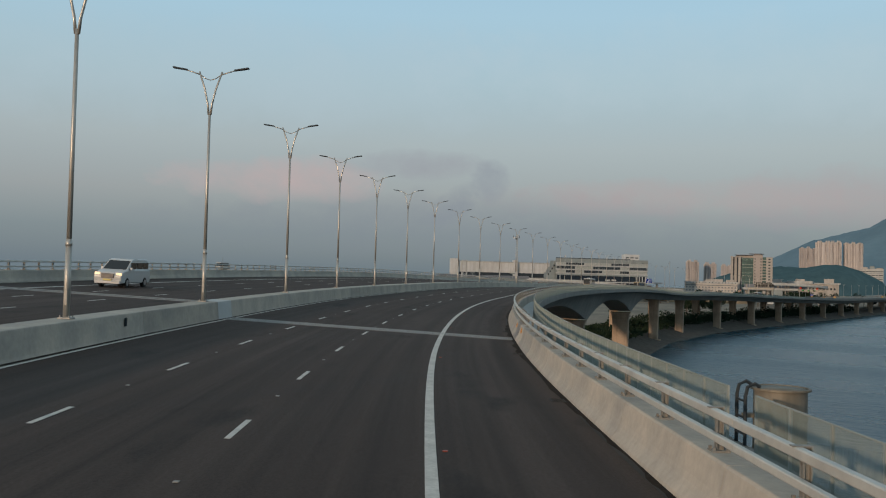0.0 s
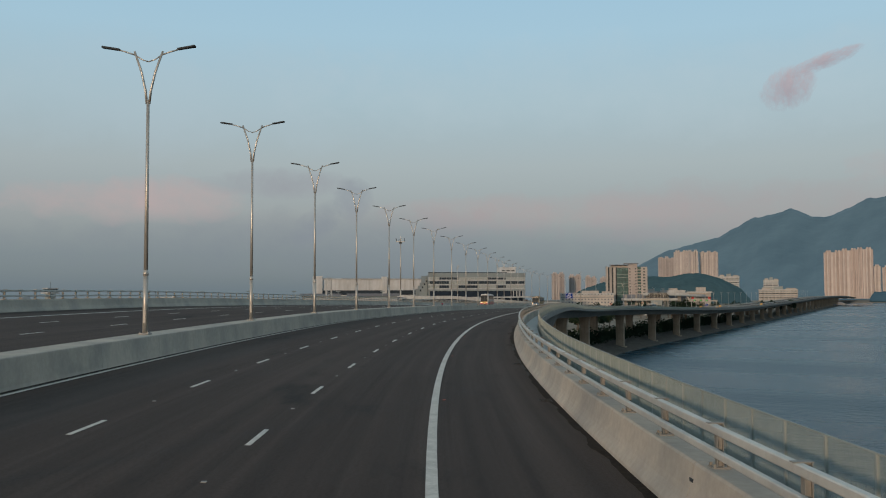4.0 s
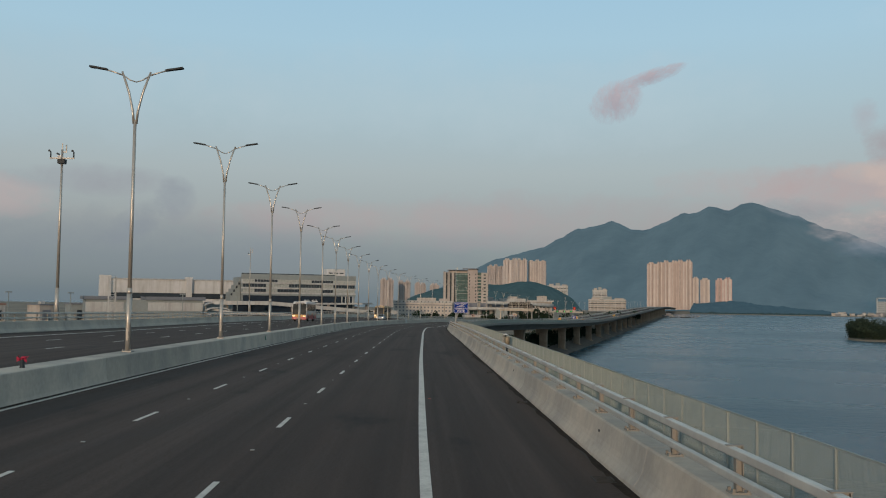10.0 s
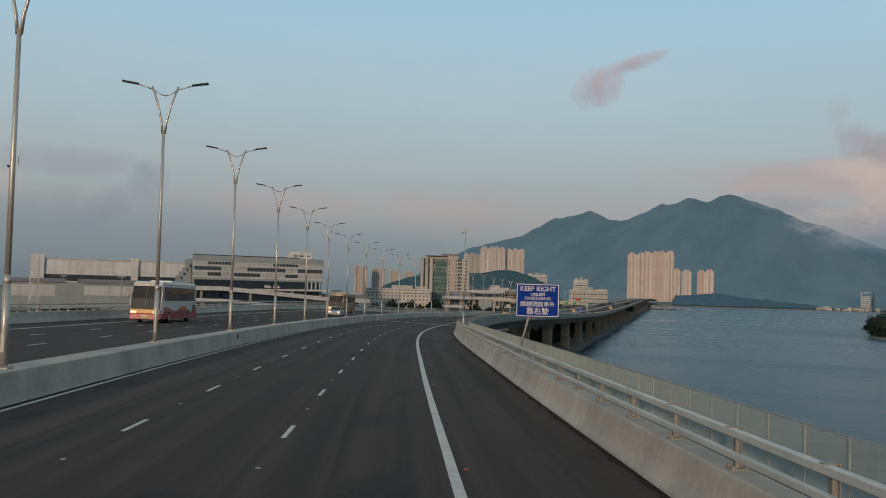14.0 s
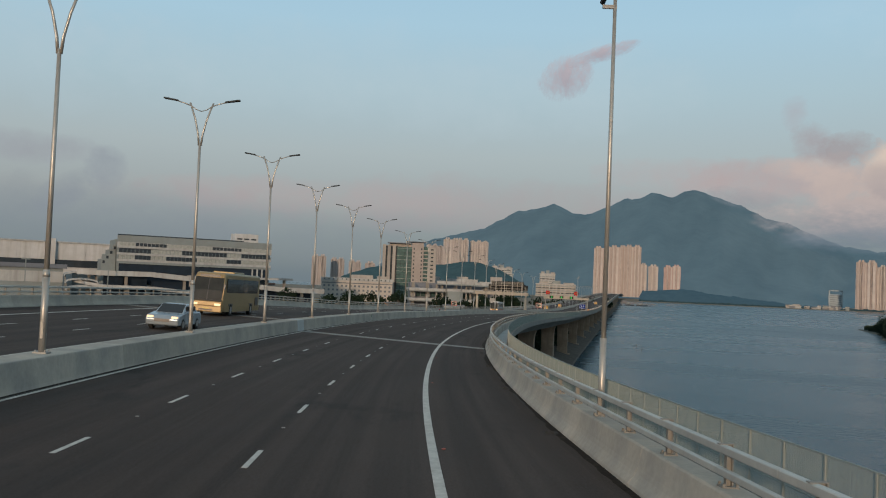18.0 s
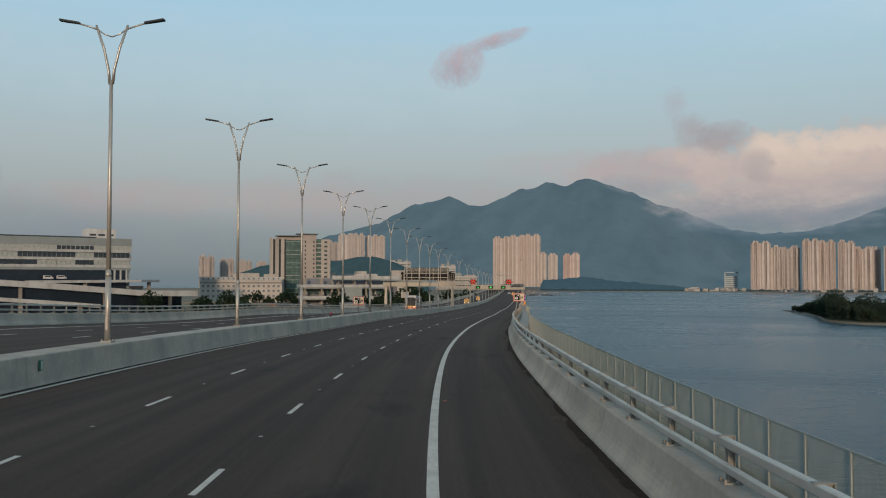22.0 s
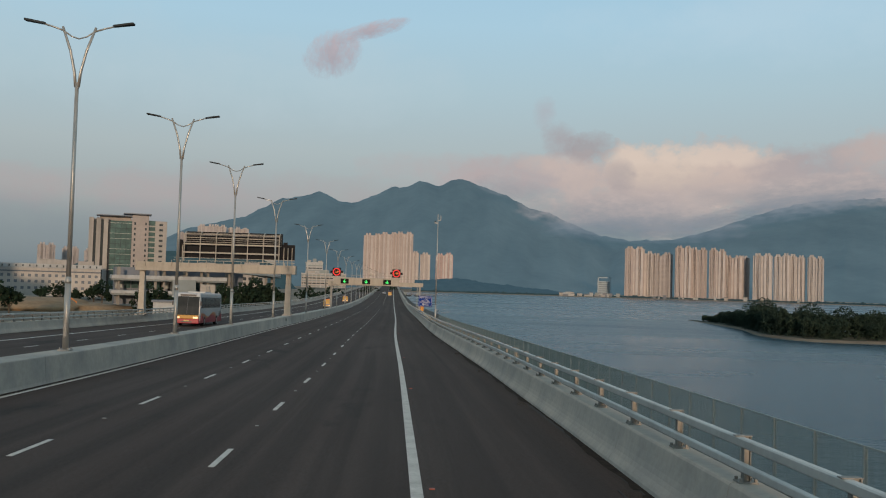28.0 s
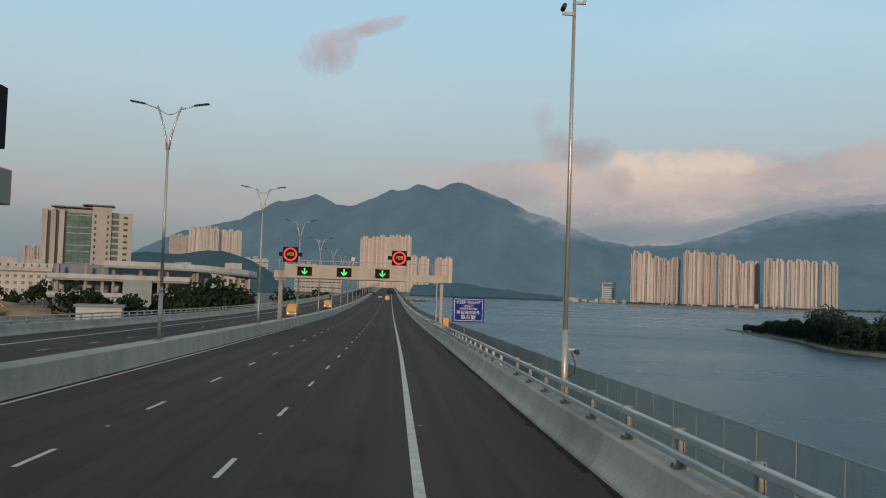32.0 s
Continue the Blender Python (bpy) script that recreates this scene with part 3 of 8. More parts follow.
def cloud_material(name, low, high, most, soft, seed, big=1.5, fine=1.1):
    """Vapour that glows by itself: clear at the rim, thicker inside; grey undersides and sunlit tops are painted in.
    The sheet's half width and height are 1.
    """
    m = bpy.data.materials.new(name)
    m.use_nodes = True
    n, l = m.node_tree.nodes, m.node_tree.links
    n.clear()

    def math_of(op, a, b=None, clamp=False):
        x = n.new("ShaderNodeMath")
        x.operation, x.use_clamp = op, clamp
        for i, v in enumerate((a, b)):
            if v is None:
                continue
            if isinstance(v, (int, float)):
                x.inputs[i].default_value = v
            else:
                l.new(v, x.inputs[i])
        return x.outputs[0]

    at_ = n.new("ShaderNodeAttribute")
    at_.attribute_name = "span"
    sp = n.new("ShaderNodeSeparateXYZ")
    l.new(at_.outputs["Vector"], sp.inputs[0])

    def noise_of(scale, detail):
        mp, t = n.new("ShaderNodeMapping"), n.new("ShaderNodeTexNoise")
        mp.inputs["Location"].default_value = (seed * 3.7, seed * 1.9, seed)
        mp.inputs["Scale"].default_value = (2.2, 1.0, 1.0)
        t.inputs["Scale"].default_value, t.inputs["Detail"].default_value, t.inputs["Roughness"].default_value = scale, detail, 0.6
        l.new(at_.outputs["Vector"], mp.inputs[0])
        l.new(mp.outputs[0], t.inputs["Vector"])
        return t.outputs["Fac"]

    nb, nf = noise_of(1.1, 5), noise_of(3.4, 6)
    d = math_of("SUBTRACT", 0.92, math_of("ADD", math_of("MULTIPLY", sp.outputs[0], sp.outputs[0]), math_of("MULTIPLY", sp.outputs[1], sp.outputs[1])))
    d0 = math_of("MULTIPLY", math_of("ADD", d, 0.0), 4.0, clamp=True)
    d = math_of("ADD", d, math_of("MULTIPLY", math_of("SUBTRACT", nb, 0.5), big))
    d = math_of("ADD", d, math_of("MULTIPLY", math_of("SUBTRACT", nf, 0.5), fine))
    mask = math_of("MULTIPLY", math_of("MULTIPLY", math_of("MULTIPLY", d, soft, clamp=True), d0), most)
    mix = n.new("ShaderNodeMix")
    mix.data_type = "RGBA"
    mix.inputs[6].default_value, mix.inputs[7].default_value = lin(*low), lin(*high)
    l.new(math_of("ADD", math_of("MULTIPLY", sp.outputs[1], 0.45), math_of("MULTIPLY", nf, 1.0), clamp=True), mix.inputs[0])
    em, tr, ms, out = n.new("ShaderNodeEmission"), n.new("ShaderNodeBsdfTransparent"), n.new("ShaderNodeMixShader"), n.new("ShaderNodeOutputMaterial")
    l.new(mix.outputs[2], em.inputs[0])
    l.new(mask, ms.inputs[0])
    l.new(tr.outputs[0], ms.inputs[1])
    l.new(em.outputs[0], ms.inputs[2])
    l.new(ms.outputs[0], out.inputs[0])
    return m


def cloud_sheet(az0, el0, dist, half_az, half_el, tilt, mat, label):
    verts, spans, faces = [], [], []
    for j in range(7):
        for i in range(13):
            u, w = i / 6 - 1, j / 3 - 1
            a = radians(az0 - u * half_az)
            e = radians(el0 + w * half_el + u * tilt)
            r = dist * (1 - 0.02 * w * w)
            verts.append((HX - math.sin(a) * math.cos(e) * r, HY + math.cos(a) * math.cos(e) * r, HZ + math.sin(e) * r))
            spans += [u, w, 0.0]
    for j in range(6):
        for i in range(12):
            q = j * 13 + i
            faces.append((q, q + 1, q + 14, q + 13))
    me = mesh_of("cloud", verts, faces, mat, smooth=True)
    at_ = me.attributes.new("span", "FLOAT_VECTOR", "POINT")
    at_.data.foreach_set("vector", spans)
    tagged(new("cloud", me), label, "cloud", kind="structure")


BANK = cloud_material("cloud_bank_vapour", (122, 134, 145), (190, 176, 172), 0.95, 1.1, 1)
VEIL = cloud_material("cloud_veil_vapour", (112, 128, 140), (164, 160, 164), 0.75, 0.6, 2)
# glowing sheets that lay haze over the saddle and the ridge
MIST = cloud_material("mountain_mist_vapour", (96, 115, 128), (134, 142, 152), 0.85, 0.9, 5)
PUFF = cloud_material("cloud_wisp_vapour", (156, 153, 163), (184, 171, 176), 0.9, 0.95, 4, 1.4, 1.3)
cloud_sheet(-7.2, 4.7, 4150, 7.6, 1.7, -0.3, BANK, "pink-grey bank of cloud lying on the mountain saddle")
cloud_sheet(-8.5, 3.65, 4050, 7.5, 0.95, 0.0, MIST, "thin grey veil of mist below the cloud bank")
cloud_sheet(-16.5, 4.95, 4100, 6.5, 0.85, 1.0, MIST, "thin grey veil of mist along the ridge")
cloud_sheet(-18.0, 5.9, 4180, 8.0, 1.35, 0.35, BANK, "thin grey veil of mist on the ridge")
cloud_sheet(-0.4, 6.1, 4300, 3.2, 0.85, -0.5, VEIL, "thin shred of mist on the summit's shoulder")
cloud_sheet(11.5, 13.95, 3000, 2.1, 1.7, 0.3, PUFF, "pinkish puff of cloud high in the sky")
cloud_sheet(9.2, 15.5, 3000, 2.9, 0.65, 0.8, PUFF, "thin pink wisp of cloud trailing from a puff")

# ---------------------------------------------------------------- the viaduct
R_EDGE, R_BASE, M_L, M_R, L_BASE, L_EDGE = -5.75, -3.60, 12.70, 11.58, 27.75, 30.6

PIERS_NEAR = [36, 126, 216, 306, 395, 451, 518, 580, 640, 700, 762] + [762 + 63 * k for k in range(1, 24)]
PIERS_FAR = [20, 105, 190, 318, 405, 470, 538, 605, 672, 738] + [738 + 63 * k for k in range(1, 24)]


def girder_depth(s):
    """Depth of the box girder: deep haunches over the piers of the long spans."""
    return 2.9 + sum(4.3 * max(0.0, 1 - abs(s - p) / 40.0) ** 1.8 for p in (126, 216, 306))


def deck_profile_near(s):
    d = girder_depth(s)
    return [(12.2, -0.02), (12.2, -0.45), (7.6, -0.95), (5.9, -d), (-0.6, -d), (-2.3, -0.95), (R_EDGE, -0.45), (R_EDGE - 0.02, 0.28), (R_EDGE + 0.16, 0.28), (R_EDGE + 0.16, -0.02)]


def deck_profile_far(s):
    d = girder_depth(s)
    return [(L_EDGE, -0.02), (L_EDGE, -0.55), (26.6, -0.95), (25.0, -d), (18.4, -d), (16.8, -0.95), (12.80, -0.45), (12.80, -0.02)]


deck_right = sweep("deck", deck_profile_near, S_MIN, S_MAX, CONCRETE_OLD)
tagged(deck_right, "long concrete box-girder bridge deck with haunches over its piers", "bridge deck", kind="structure")
deck_left = sweep("deck", deck_profile_far, S_MIN, S_MAX, CONCRETE_OLD)
tagged(deck_left, "long concrete box-girder bridge deck with haunches over its piers", "bridge deck", kind="structure")
road = sweep("road", [(M_R + 0.02, 0.0), (R_BASE - 0.02, 0.0), (R_BASE - 0.02, -0.015), (M_R + 0.02, -0.015)], S_MIN, S_MAX, ASPHALT)
tagged(road, "dark worn asphalt carriageway with three lanes", "road", kind="structure")
road_far = sweep("road", [(L_BASE + 0.02, 0.0), (12.80, 0.0), (12.80, -0.015), (L_BASE + 0.02, -0.015)], S_MIN, S_MAX, ASPHALT)
tagged(road_far, "dark asphalt carriageway for oncoming traffic", "road", kind="structure")


def marking(name, v, width, s0, s1, label):
    ob = sweep(name, [(v + width / 2, 0.006), (v - width / 2, 0.006), (v - width / 2, 0.001), (v + width / 2, 0.001)], s0, s1, PAINT_LINE)
    return tagged(ob, label, "road marking", kind="structure")


marking("edge_line", 0.0, 0.205, S_MIN, S_MAX, "broad solid white edge line painted on the asphalt")
marking("edge_line", 11.29, 0.14, S_MIN, S_MAX, "thin solid white edge line beside the median barrier")
marking("edge_line", 13.2, 0.16, S_MIN, S_MAX, "thin solid white edge line beside the median barrier")
marking("edge_line", 24.2, 0.22, S_MIN, S_MAX, "solid white edge line of the oncoming carriageway")
ANCHORS = [(17.2, 7), (78.0, 6), (130.7, 7), (191.0, 9), (271.6, 7), (335.1, 2), (353.6, 5), (395.8, 5), (439.0, 5), (483.6, 4), (517.1, 7), (575.2, 5), (618.0, 4), (653.1, 0)]
DASHES = [17.2 - 8.7 * k for k in range(6, 0, -1)]
for (s0, n), (s1, _) in zip(ANCHORS, ANCHORS[1:]):
    DASHES += [s0 + (s1 - s0) * k / n for k in range(n)]
DASHES += [653.1 + 8.85 * k for k in range(100)]
for v0, v1, nm in ((R_BASE, R_BASE + 0.16, "drain"), (M_R - 0.2, M_R, "drain"), (12.82, 13.1, "drain"), (L_BASE - 0.34, L_BASE, "drain")):
    ob = sweep(nm, [(v1, 0.004), (v0, 0.004), (v0, -0.01), (v1, -0.01)], S_MIN, S_MAX, DRAIN)
    tagged(ob, "dark grimy drainage channel along the barrier foot", "drain", kind="structure")

walkway = sweep("pavement", [(-4.3, 0.02), (-5.45, 0.02), (-5.45, -0.02), (-4.3, -0.02)], S_MIN, S_MAX, WALKWAY)
tagged(walkway, "narrow pale maintenance walkway beside the parapet", "walkway", kind="structure")

# concrete barriers in lengths, with open joints
PARAPET = [(R_BASE, 0.0), (R_BASE - 0.012, 0.07), (R_BASE - 0.05, 0.13), (R_BASE - 0.105, 0.20), (R_BASE - 0.15, 0.28), (R_BASE - 0.185, 0.38), (R_BASE - 0.225, 0.55), (R_BASE - 0.26, 0.74), (R_BASE - 0.285, 0.772), (R_BASE - 0.31, 0.78), (R_BASE - 0.72, 0.78), (R_BASE - 0.76, 0.74), (R_BASE - 0.76, -0.3), (R_BASE, -0.3)]
PARAPET_L = [(R_BASE + L_BASE - v, h) for v, h in PARAPET][::-1]
MEDIAN = [(M_R, 0.0), (M_R + 0.03, 0.10), (M_R + 0.095, 0.86), (M_R + 0.105, 0.885), (M_R + 0.13, 0.90), (M_L - 0.06, 0.90), (M_L - 0.02, 0.87), (M_L, 0.12), (M_L, -0.25), (M_R, -0.25)]


# greyer tone for some parapet blocks at the expansion joints
CONCRETE_GREY = material("greyer_concrete", (0.33, 0.315, 0.285), 0.88, grain=0.10, grain_scale=6, stain=(0.24, 0.235, 0.22), stain_scale=0.5, stain_amount=0.8, bump=0.15, bump_scale=18)
JOINTS = (45.75, 432.3)


def barrier(name, profile, length, label, category, ends=()):
    """Cast in lengths; beside an expansion joint in short blocks, with a gap at the joint itself."""
    holder = thing(name, Matrix(), label, category, kind="structure")
    cuts = [(-48.0 + length * k, -48.0 + length * (k + 1)) for k in range(int(738 / length) + 1)]
    for c in ends:
        cuts = [(a, b) for a, b in cuts if b <= c - 6.0 or a >= c + 7.8]
        lo, hi = max(b for a, b in cuts if b <= c - 6.0), min(a for a, b in cuts if a >= c + 7.8)
        cuts += [(lo, c - 4.1), (c - 4.1, c - 1.1), (c + 1.0, c + 3.8), (c + 3.8, c + 7.7), (c + 7.7, hi)]
    for a, b in cuts:
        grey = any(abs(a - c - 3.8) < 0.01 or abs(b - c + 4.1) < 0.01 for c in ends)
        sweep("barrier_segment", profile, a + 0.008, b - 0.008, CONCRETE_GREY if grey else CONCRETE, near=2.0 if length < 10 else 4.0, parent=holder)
    sweep("barrier_segment", profile, max(b for a, b in cuts), S_MAX, CONCRETE, far=18, parent=holder)
    return holder


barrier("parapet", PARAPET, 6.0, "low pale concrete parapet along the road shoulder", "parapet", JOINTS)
barrier("median_barrier", MEDIAN, 12.0, "pale grey concrete median barrier with lamp posts on top", "barrier")
barrier("parapet", PARAPET_L, 12.0, "low pale concrete parapet of the oncoming carriageway", "parapet")

# ---------------------------------------------------------------- rails, fences


def post_mesh():
    bm = boxes((-0.13, 0.13, -0.12, 0.12, 0.0, 0.025), (-0.05, 0.05, -0.008, 0.008, 0.02, 0.63), (-0.05, -0.036, -0.055, 0.055, 0.02, 0.63), (0.036, 0.05, -0.055, 0.055, 0.02, 0.63),
               (-0.06, 0.17, -0.055, 0.055, 0.628, 0.64))
    for x in (-0.1, 0.1):
        for y in (-0.09, 0.09):
            box(bm, x - 0.018, x + 0.018, y - 0.018, y + 0.018, 0.025, 0.07)
    me = bpy.data.meshes.new("post")
    bm.to_mesh(me)
    bm.free()
    me.materials.append(POST_MAT)
    return me


POST = post_mesh()
RAIL_H = 0.78


def rail(profile_v, s0, s1, side, holder):
    for h, r in ((1.343, 0.062), (1.008, 0.055)):
        w, c, v0 = r * 0.92, r * 0.28, profile_v + side * 0.10
        prof = [(v0 + a * w, h + b * r) for a, b in ((1, -0.72), (1, 0.72), (0.72, 1), (-0.72, 1), (-1, 0.72), (-1, -0.72), (-0.72, -1), (0.72, -1))]
        sweep("rail", prof, s0, s1, ALU, near=1.5, parent=holder)


def spread(anchors):
    """Stations spaced evenly between anchors (place, number of spaces to the next)."""
    out = []
    for (a, n), (b, _) in zip(anchors, anchors[1:]):
        out += [a + (b - a) * k / n for k in range(n)]
    return out


POSTS_NEAR = spread([(-46.95, 19), (10.05, 20), (68.8, 26), (145.95, 27), (227.2, 34), (329.9, 28), (412.4, 27), (493.2, 32), (587.75, 20), (646.8, 8), (671.5, 0)])
POSTS_NEAR = sorted([s for s in POSTS_NEAR if min(abs(s - c) for c in JOINTS) > 2] + [c + d for c in JOINTS for d in (-1.05, -0.1, 0.85, 1.8)])


def guard_rail(v, side, s0, s1, label, group):
    holder = thing("guard_rail", Matrix(), label, "guard rail", group)
    rail(v, s0 + 0.01, s1 - 0.01, side, holder)
    for s in (POSTS_NEAR if side > 0 else [-46.5 + 1.8 * k for k in range(400)]):
        if s0 <= s < s1:
            share("post", POST, holder, frame_at(s, v, RAIL_H) @ (Matrix() if side < 0 else pose(0, 0, 0, 0, 0, 180)))
    return holder


for k in range(12):
    guard_rail(R_BASE - 0.50, 1, -48 + k * 60, 12 + k * 60, "grey steel twin guard rail on posts bolted to the parapet", "guard rails beside the shoulder")
    guard_rail(L_BASE + 0.50, -1, -48 + k * 60, 12 + k * 60, "grey steel twin guard rail of the oncoming carriageway", "guard rails of the far side")
for v, side in ((R_BASE - 0.50, 1), (L_BASE + 0.50, -1)):
    holder = thing("guard_rail", Matrix(), "grey steel twin guard rail running into the distance", "guard rail")
    rail(v, 672, S_MAX - 20, side, holder)
    verts, faces = [], []
    s = 673.5
    while s < 1300:
        m = frame_at(s, v, RAIL_H)
        n0 = len(verts)
        for x, y in ((-0.06, -0.08), (0.06, -0.08), (0.06, 0.08), (-0.06, 0.08)):
            verts += [m @ Vector((x, y, 0)), m @ Vector((x, y, 0.6))]
        faces += [(n0 + 2 * i, n0 + (2 * i + 2) % 8, n0 + (2 * i + 3) % 8, n0 + 2 * i + 1) for i in range(4)]
        s += 3.0
    po = new("post", mesh_of("post", verts, faces, GALV))
    po.parent = holder
    tagged(po, kind="stuff")


MESHWORK = material("fence_mesh", (0.225, 0.265, 0.245), 0.85, 0.0, grain=0.1, grain_scale=3)
FENCE_V, PANEL = -5.53, 1.445


def small_mesh(name, bm, mat):
    bmesh.ops.recalc_face_normals(bm, faces=bm.faces)
    me = bpy.data.meshes.new(name)
    bm.to_mesh(me)
    bm.free()
    me.materials.append(mat)
    return me


FENCE_STEEL = material("fence_steel", (0.265, 0.295, 0.28), 0.6, 0.1, grain=0.08, grain_scale=8, per_object=0.06)
FPOST = small_mesh("fence_post", boxes((-0.022, 0.022, -0.025, 0.025, -0.1, 1.39)), FENCE_STEEL)
FPANEL = small_mesh("mesh_panel", boxes(*[(-0.0016, 0.0016, 0.035 + 0.0226 * k, 0.042 + 0.0226 * k, 0.06, 1.375) for k in range(63)], *[(-0.005, 0.005, 0.022, PANEL - 0.022, z, z + 0.012) for z in (0.06, 0.68)]), MESHWORK)
FBAR = small_mesh("top_bar", boxes((-0.014, 0.014, 0.0, PANEL, 1.368, 1.394)), FENCE_STEEL)
FENCE_S = spread([(-48.2, 45), (16.85, 89), (145.9, 56), (226.5, 73), (331.95, 112), (494.5, 65), (588.35, 58), (672.0, 0)]) + [672.0]
fence = None


def fence_lift(s):
    return float(np.interp(s, (70, 200, 320, 390, 445, 480), (-0.07, 0, 0, -0.07, -0.07, 0)))


for k, (s, s1) in enumerate(zip(FENCE_S, FENCE_S[1:])):
    if k % 33 == 0:
        fence = thing("mesh_fence", Matrix(), "grey wire-mesh fence panels on slim posts along the walkway", "fence", "mesh fences along the walkway")
    a, b = at(s, FENCE_V, fence_lift(s)), at(s1, FENCE_V, fence_lift(s1))
    share("fence_post", FPOST, fence, frame_at(s, FENCE_V, fence_lift(s)))
    if s < 16.7 < s1 + 0.4:       # open gate in front of the access shaft
        continue
    y = (b - a).normalized()
    x = y.cross(Vector((0, 0, 1))).normalized()
    z = x.cross(y)
    m = Matrix(((x.x, y.x, z.x, a.x), (x.y, y.y, z.y, a.y), (x.z, y.z, z.z, a.z), (0, 0, 0, 1))) @ Matrix.Diagonal((1, (b - a).length / PANEL, 1, 1))
    share("mesh_panel", FPANEL, fence, m)
    share("top_bar", FBAR, fence, m)
far_fence = sweep("mesh_fence", [(FENCE_V - 0.02, 1.39), (FENCE_V + 0.02, 1.39), (FENCE_V + 0.02, 0.02), (FENCE_V - 0.02, 0.02)], 672, S_MAX - 20, CONCRETE_OLD)
tagged(far_fence, "grey mesh fence running into the distance", "fence")

# ---------------------------------------------------------------- piers


PIER_MAT = material("pier_concrete", (0.37, 0.285, 0.21), 0.9, grain=0.10, grain_scale=1.5, stain=(0.19, 0.14, 0.10), stain_scale=0.15, stain_amount=0.8,
                    streaks=((0.12, 0.10, 0.08), 0.6, 0.5, (1, 1, 0.1)), per_object=0.12)


def pier(s, v, label, wide):
    p = thing("bridge_pier", frame_at(s, v, 0), label, "bridge pier", "piers of the viaduct")
    top = -girder_depth(s)
    zb = (LAND - 1.0) - at(s, v, 0).z
    w = wide / 2
    part("shaft", boxes((-w, w, -1.1, 1.1, zb - 2.4, top - 2.2), bevel=0.25), PIER_MAT, p)
    bm = bmesh.new()
    rings = []
    for z, a, b in ((top - 2.4, w, 1.1), (top - 1.3, w + 0.12, 1.12), (top - 0.5, w + 0.4, 1.16), (top + 0.02, w + 0.7, 1.2)):
        rings.append([bm.verts.new(c) for c in ((-a, -b, z), (a, -b, z), (a, b, z), (-a, b, z))])
    for q, r in zip(rings, rings[1:]):
        for k in range(4):
            bm.faces.new((q[k], q[(k + 1) % 4], r[(k + 1) % 4], r[k]))
    bm.faces.new(rings[0][::-1])
    bm.faces.new(rings[-1])
    part("pier_head", bm, PIER_MAT, p)
    part("footing", boxes((-w - 0.9, w + 0.9, -1.9, 1.9, zb - 3.5, zb - 1.6), bevel=0.1), PIER_MAT, p)
    return p


for s in PIERS_NEAR:
    pier(s, 2.65, "tall rectangular weathered concrete pier on the shore", 5.2 if s < 390 else 3.8)
for s in PIERS_FAR:
    pier(s, 21.7, "tall rectangular weathered concrete pier on the reclaimed land", 5.2 if s < 390 else 3.8)

# ---------------------------------------------------------------- street lamps
LAMP_S = [11.1, 30.2, 45.7, 63.6, 80.6, 97, 113.7, 130.4, 147.7, 164.4, 181.5, 198.1, 214.4, 232.1, 249.6, 267, 284.1, 303.4, 319, 336.4, 354.7, 372.7,
          389.9, 407.1, 424.5, 441.6, 458.7, 475.4, 493.8, 511.0, 528.2, 543.4, 558.9, 575.2, 591.3, 608.0, 625.5, 649.0, 681.8] + [715.5 + 33.3 * k for k in range(28)]


def street_lamp(m):
    lamp = thing("street_lamp", m @ Matrix.Scale(1.062, 4), "slender grey steel twin-arm street lamp on the median barrier", "street lamp", "street lamps on the median")
    part("base_plate", boxes((-0.2, 0.2, -0.2, 0.2, 0.0, 0.05), bevel=0.01), GALV, lamp)
    for k in range(4):
        a = math.pi / 4 + k * math.pi / 2
        bm = bmesh.new()
        tube(bm, [(0.2 * math.cos(a), 0.2 * math.sin(a), 0.04), (0.2 * math.cos(a), 0.2 * math.sin(a), 0.11)], [0.022, 0.022], 6)
        part("anchor_bolt", bm, GALV, lamp)
    part("inspection_door", boxes((-0.045, 0.045, -0.112, -0.098, 0.45, 0.95)), GALV, lamp)
    bm = bmesh.new()
    tube(bm, [(0, 0, 0.04), (0, 0, 2.3)], [0.105, 0.10], 12)
    tube(bm, [(0, 0, 2.28), (0, 0, 2.36), (0, 0, 2.5)], [0.105, 0.105, 0.085], 12)
    part("pole_foot", bm, POLE, lamp, smooth=True)
    bm = bmesh.new()
    tube(bm, [(0, 0, 2.34), (0, 0, 5.5), (0, 0, 9.15)], [0.082, 0.072, 0.062], 12)
    part("pole", bm, POLE, lamp, smooth=True)
    for side in (-1, 1):
        bm = bmesh.new()
        tube(bm, [(0.05 * side, 0, 9.0), (0.10 * side, 0, 9.5), (0.27 * side, 0, 10.25), (0.56 * side, 0, 11.08)], [0.052, 0.05, 0.047, 0.042], 10)
        tube(bm, [(0.50 * side, 0, 10.93), (0.85 * side, 0, 11.05), (1.2 * side, 0, 11.15)], [0.032, 0.03, 0.03], 8)
        tube(bm, [(0.50 * side, 0, 10.92), (0.25 * side, 0, 10.75), (0.0, 0, 10.67)], [0.028, 0.025, 0.022], 8)
        arm = part("arm", bm, POLE, lamp, smooth=True)
        bm = bmesh.new()
        box(bm, 0.0, 0.72, -0.15, 0.15, -0.035, 0.045, bevel=0.03)
        for v in bm.verts:
            if v.co.x > 0.52:
                v.co.y *= 0.75
            if v.co.x < 0.1:
                v.co.y *= 0.5
        bmesh.ops.transform(bm, matrix=pose(1.14 * side, 0, 11.15, 0, -9 if side > 0 else 9, 0) @ Matrix.Diagonal((side, 1, 1, 1)), verts=bm.verts)
        part("lamp_head", bm, LAMP_HEAD, lamp, "dark flat lamp head")
    return lamp


